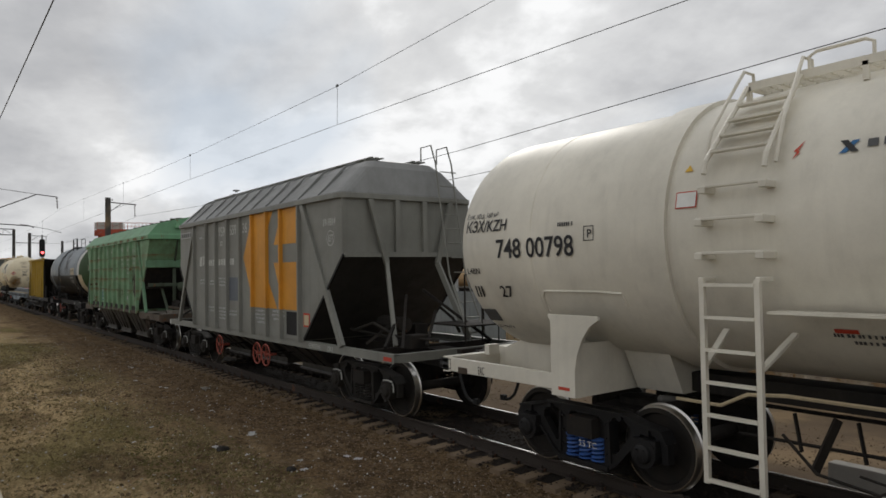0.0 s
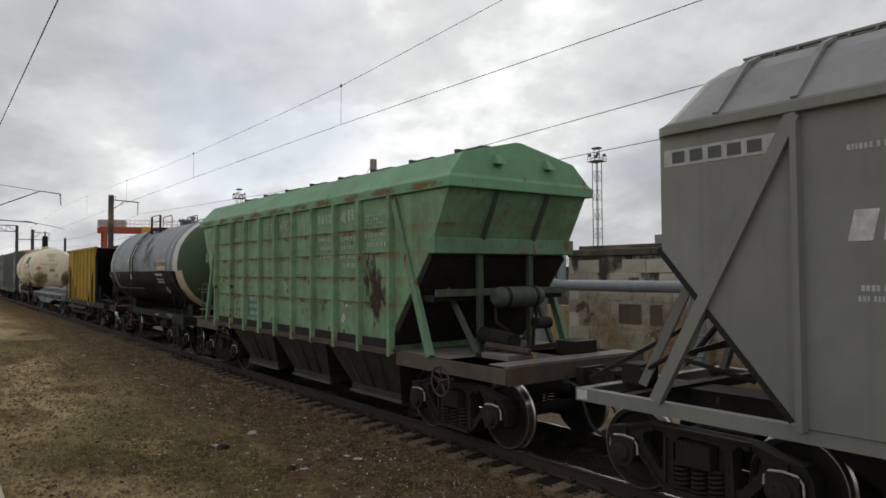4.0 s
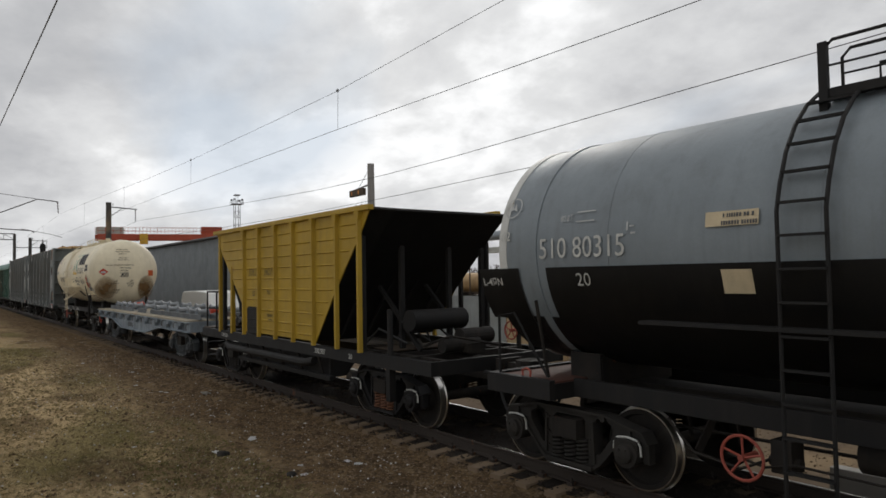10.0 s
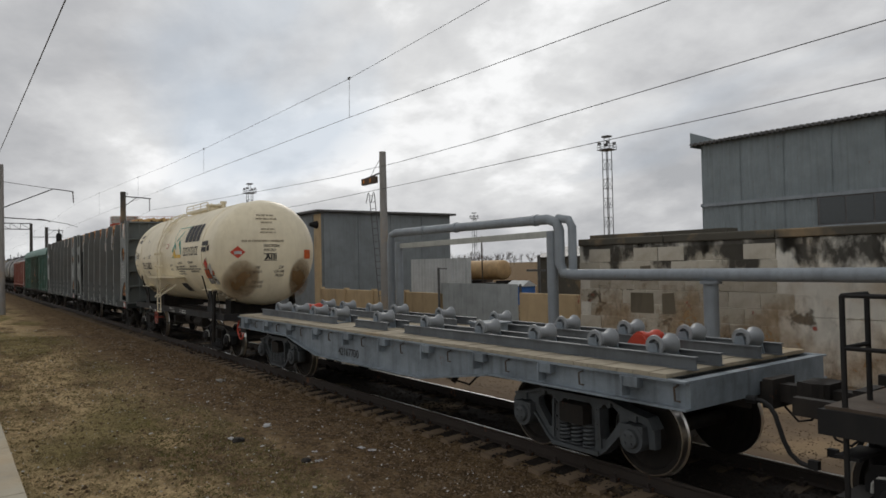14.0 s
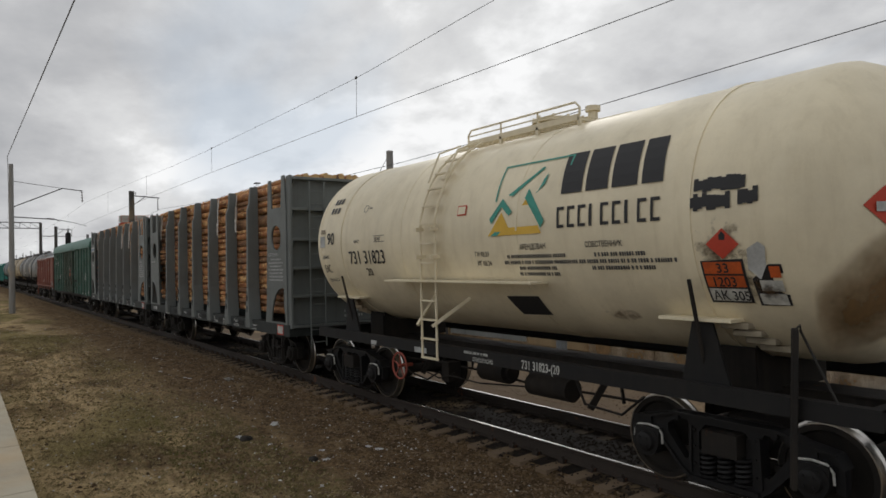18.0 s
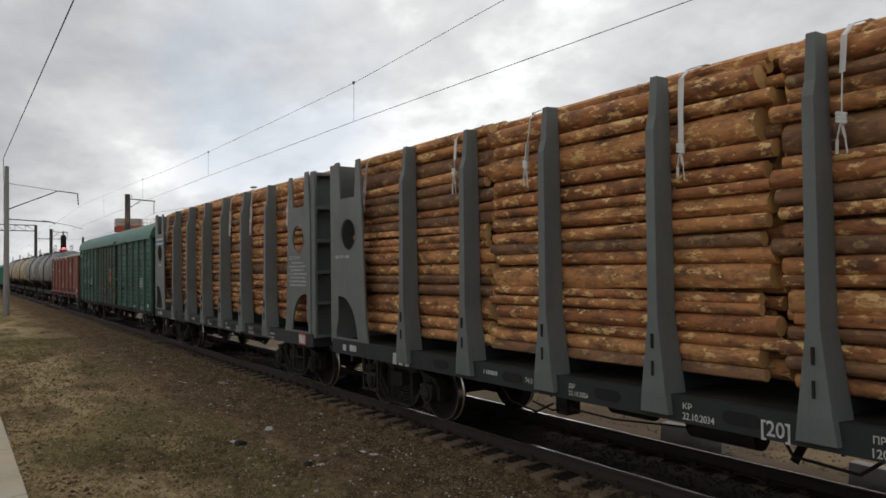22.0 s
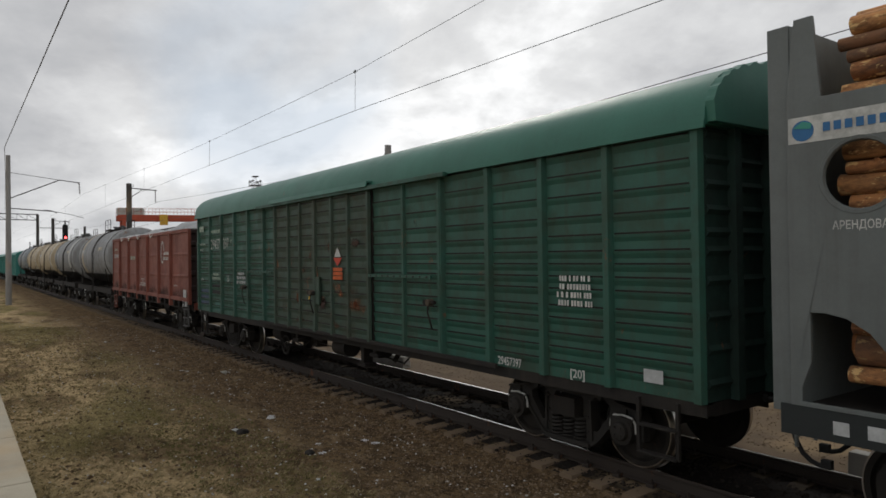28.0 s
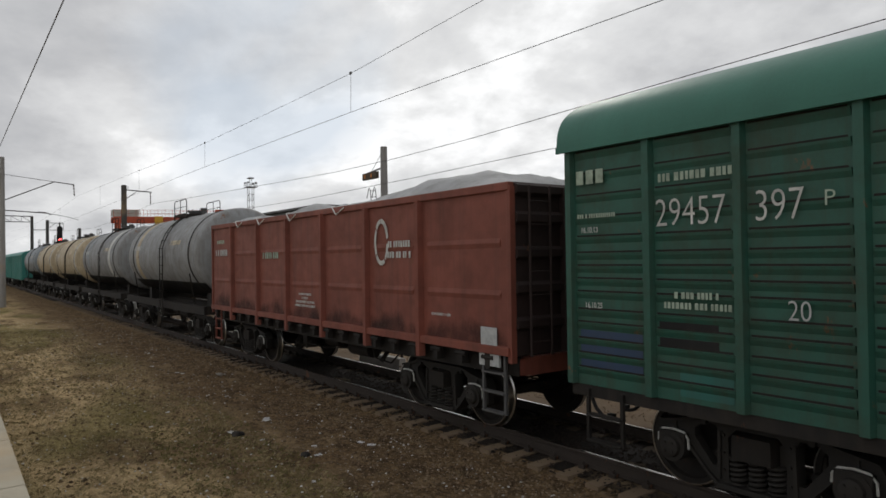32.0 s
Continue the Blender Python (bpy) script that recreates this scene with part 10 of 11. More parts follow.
old_tank(-190.0, "oldcream", "dirty cream tank wagon", ((4.0, "whitestripe"),))
old_tank(-202.0, "bluegrey", "dark grey tank wagon")
for _k in range(4):
    teal_box(-215.2 - _k * 14.4)


# ---------------------------------------------------------------- beyond the track
def wavy_sheet(bm, x0, x1, y, z0, z1, pitch=.25, deep=.03, along="x", fix=0):
    """A corrugated sheet wall."""
    n = max(2, int(abs(x1 - x0) / pitch * 4))
    rows = []
    for z in (z0, z1):
        rows.append([bm.verts.new(((x0 + (x1 - x0) * i / n, y + deep * math.sin(i * math.pi / 2), z) if along == "x" else (y + deep * math.sin(i * math.pi / 2), x0 + (x1 - x0) * i / n, z))) for i in range(n + 1)])
    for i in range(n):
        bm.faces.new((rows[0][i], rows[0][i + 1], rows[1][i + 1], rows[1][i]))
    return bm


def kerb_blocks():
    rr = random.Random(2)
    for x, l in ((-5.70, 1.05), (-2.5, 1.8), (-15.0, 2.0)):
        bm = loft(B(), [[(q, -.13, -.30), (q, .13, -.30), (q, .09, .04), (q, -.10, .04)] for q in (-l / 2, l / 2)])
        ob = part("kerb_block", bm, M["kerb"], None, "", .015, loc=spot(x, 9.48 + rr.uniform(-.03, .04), 0, rr.uniform(-2, 2)))
        tagged(ob, "pale concrete kerb block beside the track", "kerb block", "kerb blocks")


def boundary_wall():
    x0, x1, y = -13.0, 40.0, 15.6
    bm = box(B(), x0, x1, y + .05, y + .35, -.4, 3.12)
    w = structure("wall_concrete", bm, "wall", "stained whitewashed concrete boundary wall")
    n = 9
    for k in range(n):
        a = x0 + k * 3.0
        for z0_, z1_ in ((-.22, 1.25), (1.26, 3.10)) if k > 1 else ():
            bm = box(B(), a + .015, a + 2.985, y, y + .05, z0_, z1_)
            part("wall_panel", bm, M["wall"], w, bevel=.012)
        bm = box(B(), a + .01, a + 2.99, y - .05, y + .40, 3.12, 3.33)
        part("coping_stone", bm, M["coping"], w, "dark mossy coping", bevel=.03)
    # damp runs under the coping and patches where the render has fallen away
    rr = random.Random(11)
    film = lambda u, v: (u, y - .004, v)
    for k in range(13):
        x = x0 + k * 2.0
        decal(x, 2.25 - rr.uniform(0, .4), x + 2.6, 3.13, film, M["dampfilm"], w, "damp_run", "dark damp run below the coping", 6)
    for x, z, a, b in ((-12.3, 1.55, .7, .9), (-11.2, 1.7, .6, .5), (-8.6, 1.9, .5, .4), (-6.4, 1.2, .6, .5), (-9.9, .9, .5, .4), (-4.0, 1.9, .8, .6)):
        decal(x - a, z - b, x + a, z + b, lambda u, v: (u, y - .006, v), M["barefilm"], w, "bare_patch", "patch of bare brown render", 4)
    for k in range(10):
        x = x0 + k * 2.4
        decal(x - .3, -.25, x + 2.6, (1.75 if x < -7 else 1.0) + rr.uniform(0, .3), lambda u, v: (u, y - .008, v), M["mudfilm"], w, "mud_splash", "brown splash stain along the foot", 4)
    for u0, u1, v0, v1 in ((-11.14, -10.36, 1.14, 1.72), (-10.12, -9.68, 1.14, 1.74), (-10.8, -10.4, 2.05, 2.5)):
        quads([[(u0 + rr.uniform(0, .05), v0), (u1, v0 + rr.uniform(0, .05)), (u1 - rr.uniform(0, .06), v1), (u0 + .02, v1 - rr.uniform(0, .06))]], lambda p, q: (p, y - .0125, q), M["bareblock"], w, "bare_patch", "dark bare block where the render has fallen")
    for u, v, a in ((-13.0, 1.46, .20), (-12.55, 1.48, .20), (-9.35, 1.48, .18), (-12.45, 1.62, .22), (-12.05, 1.66, .18), (-7.6, 1.35, .16), (-7.3, 1.42, .10), (-6.2, 1.0, .12)):
        decal(u - a, v - a * 1.5, u + a, v + a * 1.5, lambda p, q: (p, y - .010, q), M["redfilm"], w, "red_scrawl", "faded red paint scrawl", 3)
    me = bpy.data.meshes.new("block")
    bm = box(B(), -.395, .395, -.05, .0, -.186, .186)
    bmesh.ops.bevel(bm, geom=bm.edges[:], offset=.006, segments=1, affect="EDGES")
    bm.to_mesh(me); bm.free()
    me.materials.append(M["block"])
    part("mortar", box(B(), x0 + .02, x0 + 6.6, y + .012, y + .048, -.25, 3.10), M["wall"], w)
    for j in range(8):
        for i in range(8 - j % 2):
            link("block", me, w, loc=spot(x0 + .45 + i * .80 + (j % 2) * .40 - .05, y + .05 + rr.uniform(-.008, .008), -.02 + j * .386))
    # brick course showing above the wall further left
    bm = box(B(), x0, x0 + 4.5, y + .5, y + 1.0, -.3, 3.46)
    structure("wall_brick", bm, "coping")


def pipeline():
    z, y, r = 2.26, 14.75, .16
    p = new("steam_pipe")
    tagged(p, "grey overhead pipe along the wall that rises over a gateway", "pipe")
    pts = [(40, y, z), (-12.5, y, z), (-12.9, y, z + .05), (-13.05, y, z + .35), (-13.05, y, 3.62), (-13.15, y, 3.86), (-13.5, y, 3.98), (-22.0, y, 3.98), (-22.3, y, 3.9), (-22.4, y, 3.6), (-22.4, y, -.2)]
    part("pipe_run", tube(B(), pts, r, 14), M["pipe"], p, smooth=True)
    pts2 = [(-12.62, y + .1, 2.3), (-12.62, y + .1, 3.7), (-12.75, y + .1, 3.92), (-13.2, y + .1, 4.0)]
    part("pipe_riser", tube(B(), pts2, .13, 12), M["pipe"], p, smooth=True)
    for x in (-20.0, -18.0, -14.0):
        part("pipe_flange", rod(B(), (x - .06, y, 3.98), (x + .06, y, 3.98), r + .03, 14), M["pipe"], p)
    for x in (-8.2, -1.5, 5.5, 12):
        bm = rod(B(), (x, y, -.4), (x, y, z - r), .18, 14)
        rod(bm, (x, y, z - r - .06), (x, y, z - r + .02), .26, 14)
        part("pipe_column", bm, M["pipe"], p, smooth=True)
    for x in (-13.35, -21.8):
        bm = rod(B(), (x, y, -.4), (x, y, 3.6), .17, 14)
        part("pipe_column", bm, M["pipe"], p, smooth=True)
    bm = B()
    bar(bm, (-21.9, y, 3.42), (-13.2, y, 3.52), .12, .2)
    part("cross_beam", bm, M["beam"], p, "pale grey cross beam", bevel=.008)
    # the second, taller pipe bend that shows by the factory
    q = new("vent_pipe")
    tagged(q, "grey upright vent pipe with a flat cap", "pipe")
    part("stack", rod(B(), (-3.2, 14.2, -.4), (-3.2, 14.2, 6.0), .16, 14), M["pipe"], q, smooth=True)
    part("cap", rod(B(), (-3.2, 14.2, 6.0), (-3.2, 14.2, 6.16), .32, 16), M["pipe"], q)


def gateway():
    y = 16.2
    # beige concrete fence in panels with posts
    bm = box(B(), -31.9, -20.9, y + .1, y + .18, -.4, 1.40)
    f = structure("fence_concrete", bm, "fence", "beige concrete panel fence")
    for k in range(4):
        a = -31.8 + k * 2.72
        bm = box(B(), a + .08, a + 2.64, y + .06, y + .22, -.3, 1.42)
        part("fence_panel", bm, M["fence"], f, bevel=.02)
        bm = box(B(), a - .07, a + .07, y, y + .28, -.4, 1.50)
        part("fence_post", bm, M["fence"], f, bevel=.02)
    survey(12.0)
    v = new("parked_van")
    tagged(v, "small white parked van beside the grey hall", "van")
    ring = [(-39.75, .25), (-39.78, 1.2), (-39.5, 1.86), (-39.2, 1.98), (-37.2, 2.03), (-35.5, 1.98), (-35.2, 1.90), (-34.75, 1.15), (-34.6, .25)]
    part("body", plate(B(), ring, 11.9, 13.6), M["whitepaint"], v, "white van body", bevel=.08)
    for x in (-39.0, -35.5):
        for yy in (11.88, 13.42):
            part("wheel", rod(B(), (x, yy, .10), (x, yy + .2, .10), .32, 18), M["soot"], v)
    survey(16.2)
    g = new("sheet_gate")
    tagged(g, "grey corrugated sheet gate leaf", "gate")
    part("gate_sheet", wavy_sheet(B(), -21.0, -16.4, y + .1, -.25, 1.86, .22, .05), M["gatesheet"], g)
    bm = B()
    for z in (-.1, .8, 1.75):
        box(bm, -21.0, -16.4, y + .16, y + .20, z, z + .05)
    for x in (-21.0, -18.7, -16.44):
        box(bm, x, x + .05, y + .15, y + .21, -.3, 1.86)
    part("gate_frame", bm, M["steel"], g)
    bm = B()
    rod(bm, (-20.95, y - .05, -.3), (-20.95, y - .05, 2.5), .05, 8)
    bar(bm, (-20.95, y - .05, 2.45), (-20.4, y - .05, 2.45), .04, .05)
    ob = part("gate_bracket", bm, M["steel"], g)
    bm = box(B(), -16.4, -13.0, y + .1, y + .25, -.4, 1.55)
    part("fence_stub", bm, M["fence"], f, bevel=.02)
    bm = B()
    rod(bm, (-15.9, y + .6, -.3), (-15.9, y + .6, 2.9), .05, 8)
    bar(bm, (-16.5, y + .6, 2.35), (-15.6, y + .6, 2.35), .05, .08)
    ob = part("marker_post", bm, M["steel"], None)
    tagged(ob, "dark steel post with a cross arm", "post")
    bm = wavy_sheet(B(), -26.6, -21.9, 18.6, -.35, 2.9, .24, .03)
    ob = part("sheet_screen", bm, M["palesheet"], None)
    tagged(ob, "pale corrugated sheet screen", "fence")
    # yard beyond: rail tank, huts, brick gable
    survey(36.5)
    t = new("storage_tank")
    tagged(t, "ochre horizontal storage tank on a dark frame", "tank")
    part("tank", lathe(B(), dome(-43.0, -1, .3, .80)[::-1] + dome(-39.0, 1, .3, .80), 1.95, 32), M["ochre"], t, smooth=True, loc=spot(0, 37.0, -.05))
    bm = box(B(), -43.4, -38.2, 36.2, 37.8, .3, .9)
    for x in (-42.6, -39.2):
        box(bm, x, x + .5, 36.3, 37.7, -.3, 1.1)
    part("frame", bm, M["soot"], t)
    bm = rod(B(), (-40.3, 35.8, -.3), (-40.3, 35.8, 4.9), .06, 8)
    tagged(part("thin_post", bm, M["browngrime"], None), "thin rusty steel post in the yard", "post")
    bm = box(B(), -32.4, -30.9, 31.0, 32.2, -.3, .95)
    survey(31.0)
    h = new("blue_hut")
    tagged(h, "small blue hut with a pitched white roof", "hut")
    part("wall", bm, M["blue"], h)
    bm = loft(B(), [[(x, 30.9, .95), (x, 31.6, 1.35), (x, 32.3, .95)] for x in (-32.5, -30.8)])
    part("roof", bm, M["palesheet"], h)
    survey(39.0)
    b = new("brick_store")
    tagged(b, "grey-brown low brick store building", "building")
    bm = box(B(), -37.0, -24.0, 39, 46, -.3, 3.0)
    part("wall", bm, M["coping"], b)
    bm = loft(B(), [[(x, 38.7, 3.0), (x, 42.5, 3.9), (x, 46.3, 3.0)] for x in (-37.3, -23.7)])
    part("roof", bm, M["steel"], b)
    b = new("brick_hut")
    tagged(b, "small brown brick hut", "building")
    part("wall", box(B(), -49.5, -46.0, 39, 42, -.3, 1.9), M["browngrime"], b)
    part("roof", box(B(), -49.7, -45.8, 38.8, 42.2, 1.9, 2.05), M["steel"], b)


def shed():
    s = new("long_shed")
    tagged(s, "long windowless grey sheet-clad shed with a flat roof", "building")
    x0, x1, y0, y1, h = -120.0, -35.0, 18.0, 27.5, 5.95
    part("wall", box(B(), x0, x1, y0, y1, -.3, h), M["sheet"], s)
    for k in range(28):
        a = x1 - 3.0 * (k + 1)
        part("wall_panel", box(B(), a + .02, a + 2.98, y0 - .04, y0 - .002, .1, h - .05), M["sheet"], s)
    for k in range(4):
        a = y0 + .1 + k * 2.35
        part("wall_panel", box(B(), x1 + .002, x1 + .04, a + .02, a + 2.33, .1, h - .05), M["sheet"], s)
    part("roof", box(B(), x0 - .3, x1 + .35, y0 - .45, y1 + .3, h, h + .14), M["steel"], s, bevel=.02)
    bm = B()
    rod(bm, (x1 - .35, y0 - .6, h - .75), (x1 - .35, y0 - .1, h - .75), .10, 12, .26)
    rod(bm, (x1 - .35, y0 - .35, h - .75), (x1 - .35, y0 - .35, h - .25), .02, 6)
    part("siren_horn", bm, M["blackmetal"], s, "dark round loudspeaker horn")
    part("pilaster", box(B(), x1 - .75, x1 + .06, y0 - .12, y0 - .04, -.3, h - .1), M["fence"], s)


def factory():
    f = new("factory_hall")
    tagged(f, "tall blue-grey corrugated factory hall with a window band", "building")
    x0, x1, y, h = -17.0, 45.0, 30.0, 8.35
    part("wall", box(B(), x0, x1, y + .1, y + 25, -.3, h - .05), M["factory"], f)
    k = 0
    x = x0
    while x < x1 - .1:
        part("cladding_sheet", wavy_sheet(B(), x + .01, x + 2.0, y, 5.4 - .05, h, .25, .028), M["factory"], f)
        part("cladding_sheet", wavy_sheet(B(), x + .01, x + 2.0, y - .03, -.3, 5.25, .25, .028), M["factory"], f)
        x += 2.0
    bm = B()
    box(bm, x0, x1, y - .14, y, 5.22, 5.38)
    part("string_course", bm, M["pipe"], f)
    n = int((x1 - x0) / .25)
    bm = B()
    for i in range(n):
        u = x0 - .3 + i * .25
        rod(bm, (u, y - .35, h + .04), (u, y + .6, h + .16), .09, 6)
    part("corrugated_eave", bm, M["steel"], f)
    part("roof", loft(B(), [[(u, y - .3, h + .02), (u, y + 12.5, h + 1.3), (u, y + 25, h + .02)] for u in (x0 - .3, x1)]), M["steel"], f)
    bm = plate(B(), [(y - .35, h - .1), (y - .35, h + .65), (y + 6, h + .25), (y + 6, h - .1)], x0 - .34, x0 - .3, put=lambda u, v, q: (q, u, v))
    part("gable_board", bm, M["factory"], f)
    w = part("window", box(B(), -11.6, x1, y - .10, y - .04, 3.98, 5.22), M["steel"], f, "long dusty window band")
    for i in range(18):
        u = -11.5 + i * 1.05
        part("pane", box(B(), u, u + .98, y - .115, y - .10, 4.05, 5.15), M["pane"], w)
    part("sill", box(B(), -11.7, x1, y - .22, y - .04, 3.9, 3.98), M["pipe"], w)


def mast(x, y, h, label, half=.62):
    m = new("lighting_mast")
    tagged(m, label, "lighting mast", "lighting masts")
    lv = int(h / 1.6)
    bm = B()
    for sx, sy in ((-1, -1), (1, -1), (1, 1), (-1, 1)):
        bar(bm, (x + sx * half, y + sy * half, -.3), (x + sx * half, y + sy * half, h), .10, .10)
    for k in range(lv):
        z0, z1 = h * k / lv, h * (k + 1) / lv
        for (ux, uy), (vx, vy) in (((-1, -1), (1, -1)), ((1, -1), (1, 1)), ((1, 1), (-1, 1)), ((-1, 1), (-1, -1))):
            bar(bm, (x + ux * half, y + uy * half, z0), (x + vx * half, y + vy * half, z0), .05, .05)
            if k % 2:
                bar(bm, (x + ux * half, y + uy * half, z0), (x + vx * half, y + vy * half, z1), .05, .05)
    part("lattice", bm, M["steel"], m, "narrow steel lattice")
    g = half * 2.1
    part("gallery_floor", box(B(), x - g, x + g, y - g, y + g, h, h + .12), M["steel"], m)
    for sx in (-1, 1):
        bm = B()
        for z in (h + .5, h + .95):
            bar(bm, (x + sx * g, y - g, z), (x + sx * g, y + g, z), .05, .05)
            bar(bm, (x - g, y + sx * g, z), (x + g, y + sx * g, z), .05, .05)
        for q in (-1, -.33, .33, 1):
            bar(bm, (x + sx * g, y + q * g, h + .1), (x + sx * g, y + q * g, h + .95), .04, .04)
            bar(bm, (x + q * g, y + sx * g, h + .1), (x + q * g, y + sx * g, h + .95), .04, .04)
        part("gallery_rail", bm, M["steel"], m)
    for sx in (-1, 1):
        for sy in (-1, 1):
            part("floodlight", box(B(), x + sx * g * .75 - .25, x + sx * g * .75 + .25, y + sy * g * .8 - .2, y + sy * g * .8 + .2, h + .95, h + 1.4), M["steel"], m, bevel=.05)
        part("head_post", bar(B(), (x + sx * half, y, h), (x + sx * half, y, h + 2.3), .08, .08), M["steel"], m)
    part("canopy", box(B(), x - half * 1.3, x + half * 1.3, y - half, y + half, h + 2.25, h + 2.5), M["steel"], m)


def crane():
    c = new("gantry_crane")
    tagged(c, "red overhead gantry crane with handrails and a pale hut", "crane")
    p, q = Vector((-161.0, 30.0, 0)), Vector((-151.6, 56.4, 0))
    at = lambda k, z: p.lerp(q, k) + Vector((0, 0, z))
    for dx in (0, 3.0):
        off = Vector((-dx, 0, 0))
        part("girder", bar(B(), at(0, 12.7) + off, at(1, 12.7) + off, .7, 1.4), M["cranered"], c, bevel=.05)
        bm = B()
        for k in range(19):
            rod(bm, at(k / 18, 13.4) + off, at(k / 18, 15.0) + off, .04, 5)
        for z in (14.2, 15.0):
            bar(bm, at(0, z) + off, at(1, z) + off, .06, .06)
        part("handrail", bm, M["cranered"], c)
        for k in (.04, .96):
            part("leg", bar(B(), at(k, -.3) + off, at(k, 12.0) + off, .7, .7), M["cranered"], c, bevel=.04)
    part("cab", bar(B(), at(.80, 14.3) + Vector((-1.5, 0, 0)), at(.97, 14.3) + Vector((-1.5, 0, 0)), 2.6, 1.9), M["cranered"], c, bevel=.06)
    part("trolley_cab", bar(B(), at(.30, 12.2) + Vector((1.2, 0, 0)), at(.36, 12.2) + Vector((1.2, 0, 0)), 1.4, 2.4), M["craneyellow"], c, "yellow trolley cab", bevel=.05)
    part("control_hut", bar(B(), at(.0, 14.2) + Vector((-1.5, 0, 0)), at(.20, 14.2) + Vector((-1.5, 0, 0)), 2.4, 1.6), M["beam"], c, bevel=.06)


# ---------------------------------------------------------------- masts, wires and signals of the line
def concrete_pole(x, y, h, mat, label, r0=.20, r1=.14):
    p = new("line_pole")
    tagged(p, label, "pole", "poles of the overhead line")
    part("shaft", rod(B(), (x, y, -.5), (x, y, h), r0, 14, r1), M[mat], p, smooth=True)
    return p


def insulator(bm, p, q, n=4, r=.07):
    p, q = Vector(p), Vector(q)
    for k in range(n):
        a = p.lerp(q, (k + .2) / n)
        b = p.lerp(q, (k + .7) / n)
        rod(bm, a, b, r, 8, r * .4)
    rod(bm, p, q, .02, 5)


def catenary():
    # near-side mast with its cantilever over the track
    p = concrete_pole(-54.3, 3.05, 10.3, "pole", "pale grey concrete mast with a cantilever arm")
    x = -54.3
    bm = B()
    tube(bm, [(x, 3.05, 7.2), (x - .1, 6.2, 8.75), (x - .1, 7.5, 8.62)], .04, 6)
    tube(bm, [(x, 3.05, 9.1), (x - .1, 6.2, 8.75)], .02, 5)
    tube(bm, [(x, 3.05, 6.55), (x - .1, 5.8, 6.42), (x - .1, 6.0, 6.3)], .04, 6)
    tube(bm, [(x - .1, 5.9, 6.40), (x - .1, 7.0, 6.2), (x - .1, 7.75, 5.98)], .02, 5)
    part("cantilever", bm, M["steel"], p, "steel cantilever arm")
    bm = B()
    insulator(bm, (x - .1, 7.45, 8.6), (x - .1, 7.5, 7.75))
    insulator(bm, (x - .1, 5.2, 6.5), (x - .1, 5.7, 6.46), 3, .06)
    part("insulator", bm, M["insul"], p)
    # far-side masts with feeder arms
    for x, y, h in ((-55.0, 11.0, 8.85), (-104, 11.0, 8.85)):
        p = concrete_pole(x, y, h, "darkpole", "dark concrete mast with a feeder arm", .22, .2)
        bm = B()
        bar(bm, (x, y, h - .35), (x, y + 2.05, h - .45), .06, .08)
        bar(bm, (x, y, h - 1.2), (x, y + 1.0, h - .4), .05, .05)
        part("feeder_arm", bm, M["steel"], p)
        bm = B()
        insulator(bm, (x, y + 1.95, h - .5), (x, y + 1.95, h - 1.45), 5, .06)
        insulator(bm, (x, y + .3, h - .25), (x, y + .3, h - .05), 2, .05)
        part("insulator", bm, M["insul"], p)
    p = concrete_pole(-118, 2.6, 10.3, "pole", "pale grey concrete mast far down the line")
    # mast in the yard with the route display
    p = concrete_pole(-23.3, 15.0, 7.6, "pole", "grey concrete pole with a hanging route display board", .19, .15)
    bm = B()
    bar(bm, (-23.3, 15.0, 6.72), (-25.1, 15.0, 6.55), .05, .06)
    rod(bm, (-23.35, 14.9, 7.3), (-24.3, 15.0, 6.66), .012, 5)
    for u in (-24.95, -24.0):
        rod(bm, (u, 15.0, 6.6), (u, 15.0, 6.42), .012, 5)
    part("bracket", bm, M["steel"], p)
    sb = part("display_board", box(B(), -25.02, -23.82, 14.93, 15.07, 6.30, 6.60), M["browngrime"], p, "dark display board with amber digits", bevel=.01)
    for k, ch in enumerate(("8", "8")):
        words(ch, -24.85 + k * .55, 6.37, .17, lambda u, v: (u, 14.92, v), M["amberlamp"], sb, "digit")
    l = new("pole_ladder")
    tagged(l, "thin dark steel ladder leaning beside the pole", "ladder")
    bm = B()
    for dx in (-.22, .22):
        tube(bm, [(-24.4 + dx + .85, 15.1, -.3), (-24.4 + dx, 15.1, 5.85), (-24.5 + dx, 15.1, 5.95), (-24.7 + dx, 15.1, 5.5)], .02, 5)
    for k in range(20):
        z = .1 + k * .3
        u = -24.4 + .85 * (1 - (z + .3) / 6.15)
        rod(bm, (u - .22, 15.1, z), (u + .22, 15.1, z), .014, 5)
    part("ladder_frame", bm, M["steel"], l)
    bm = B()
    box(bm, -24.75, -24.1, 14.95, 15.25, 5.0, 5.03)
    part("ladder_step", bm, M["steel"], l)


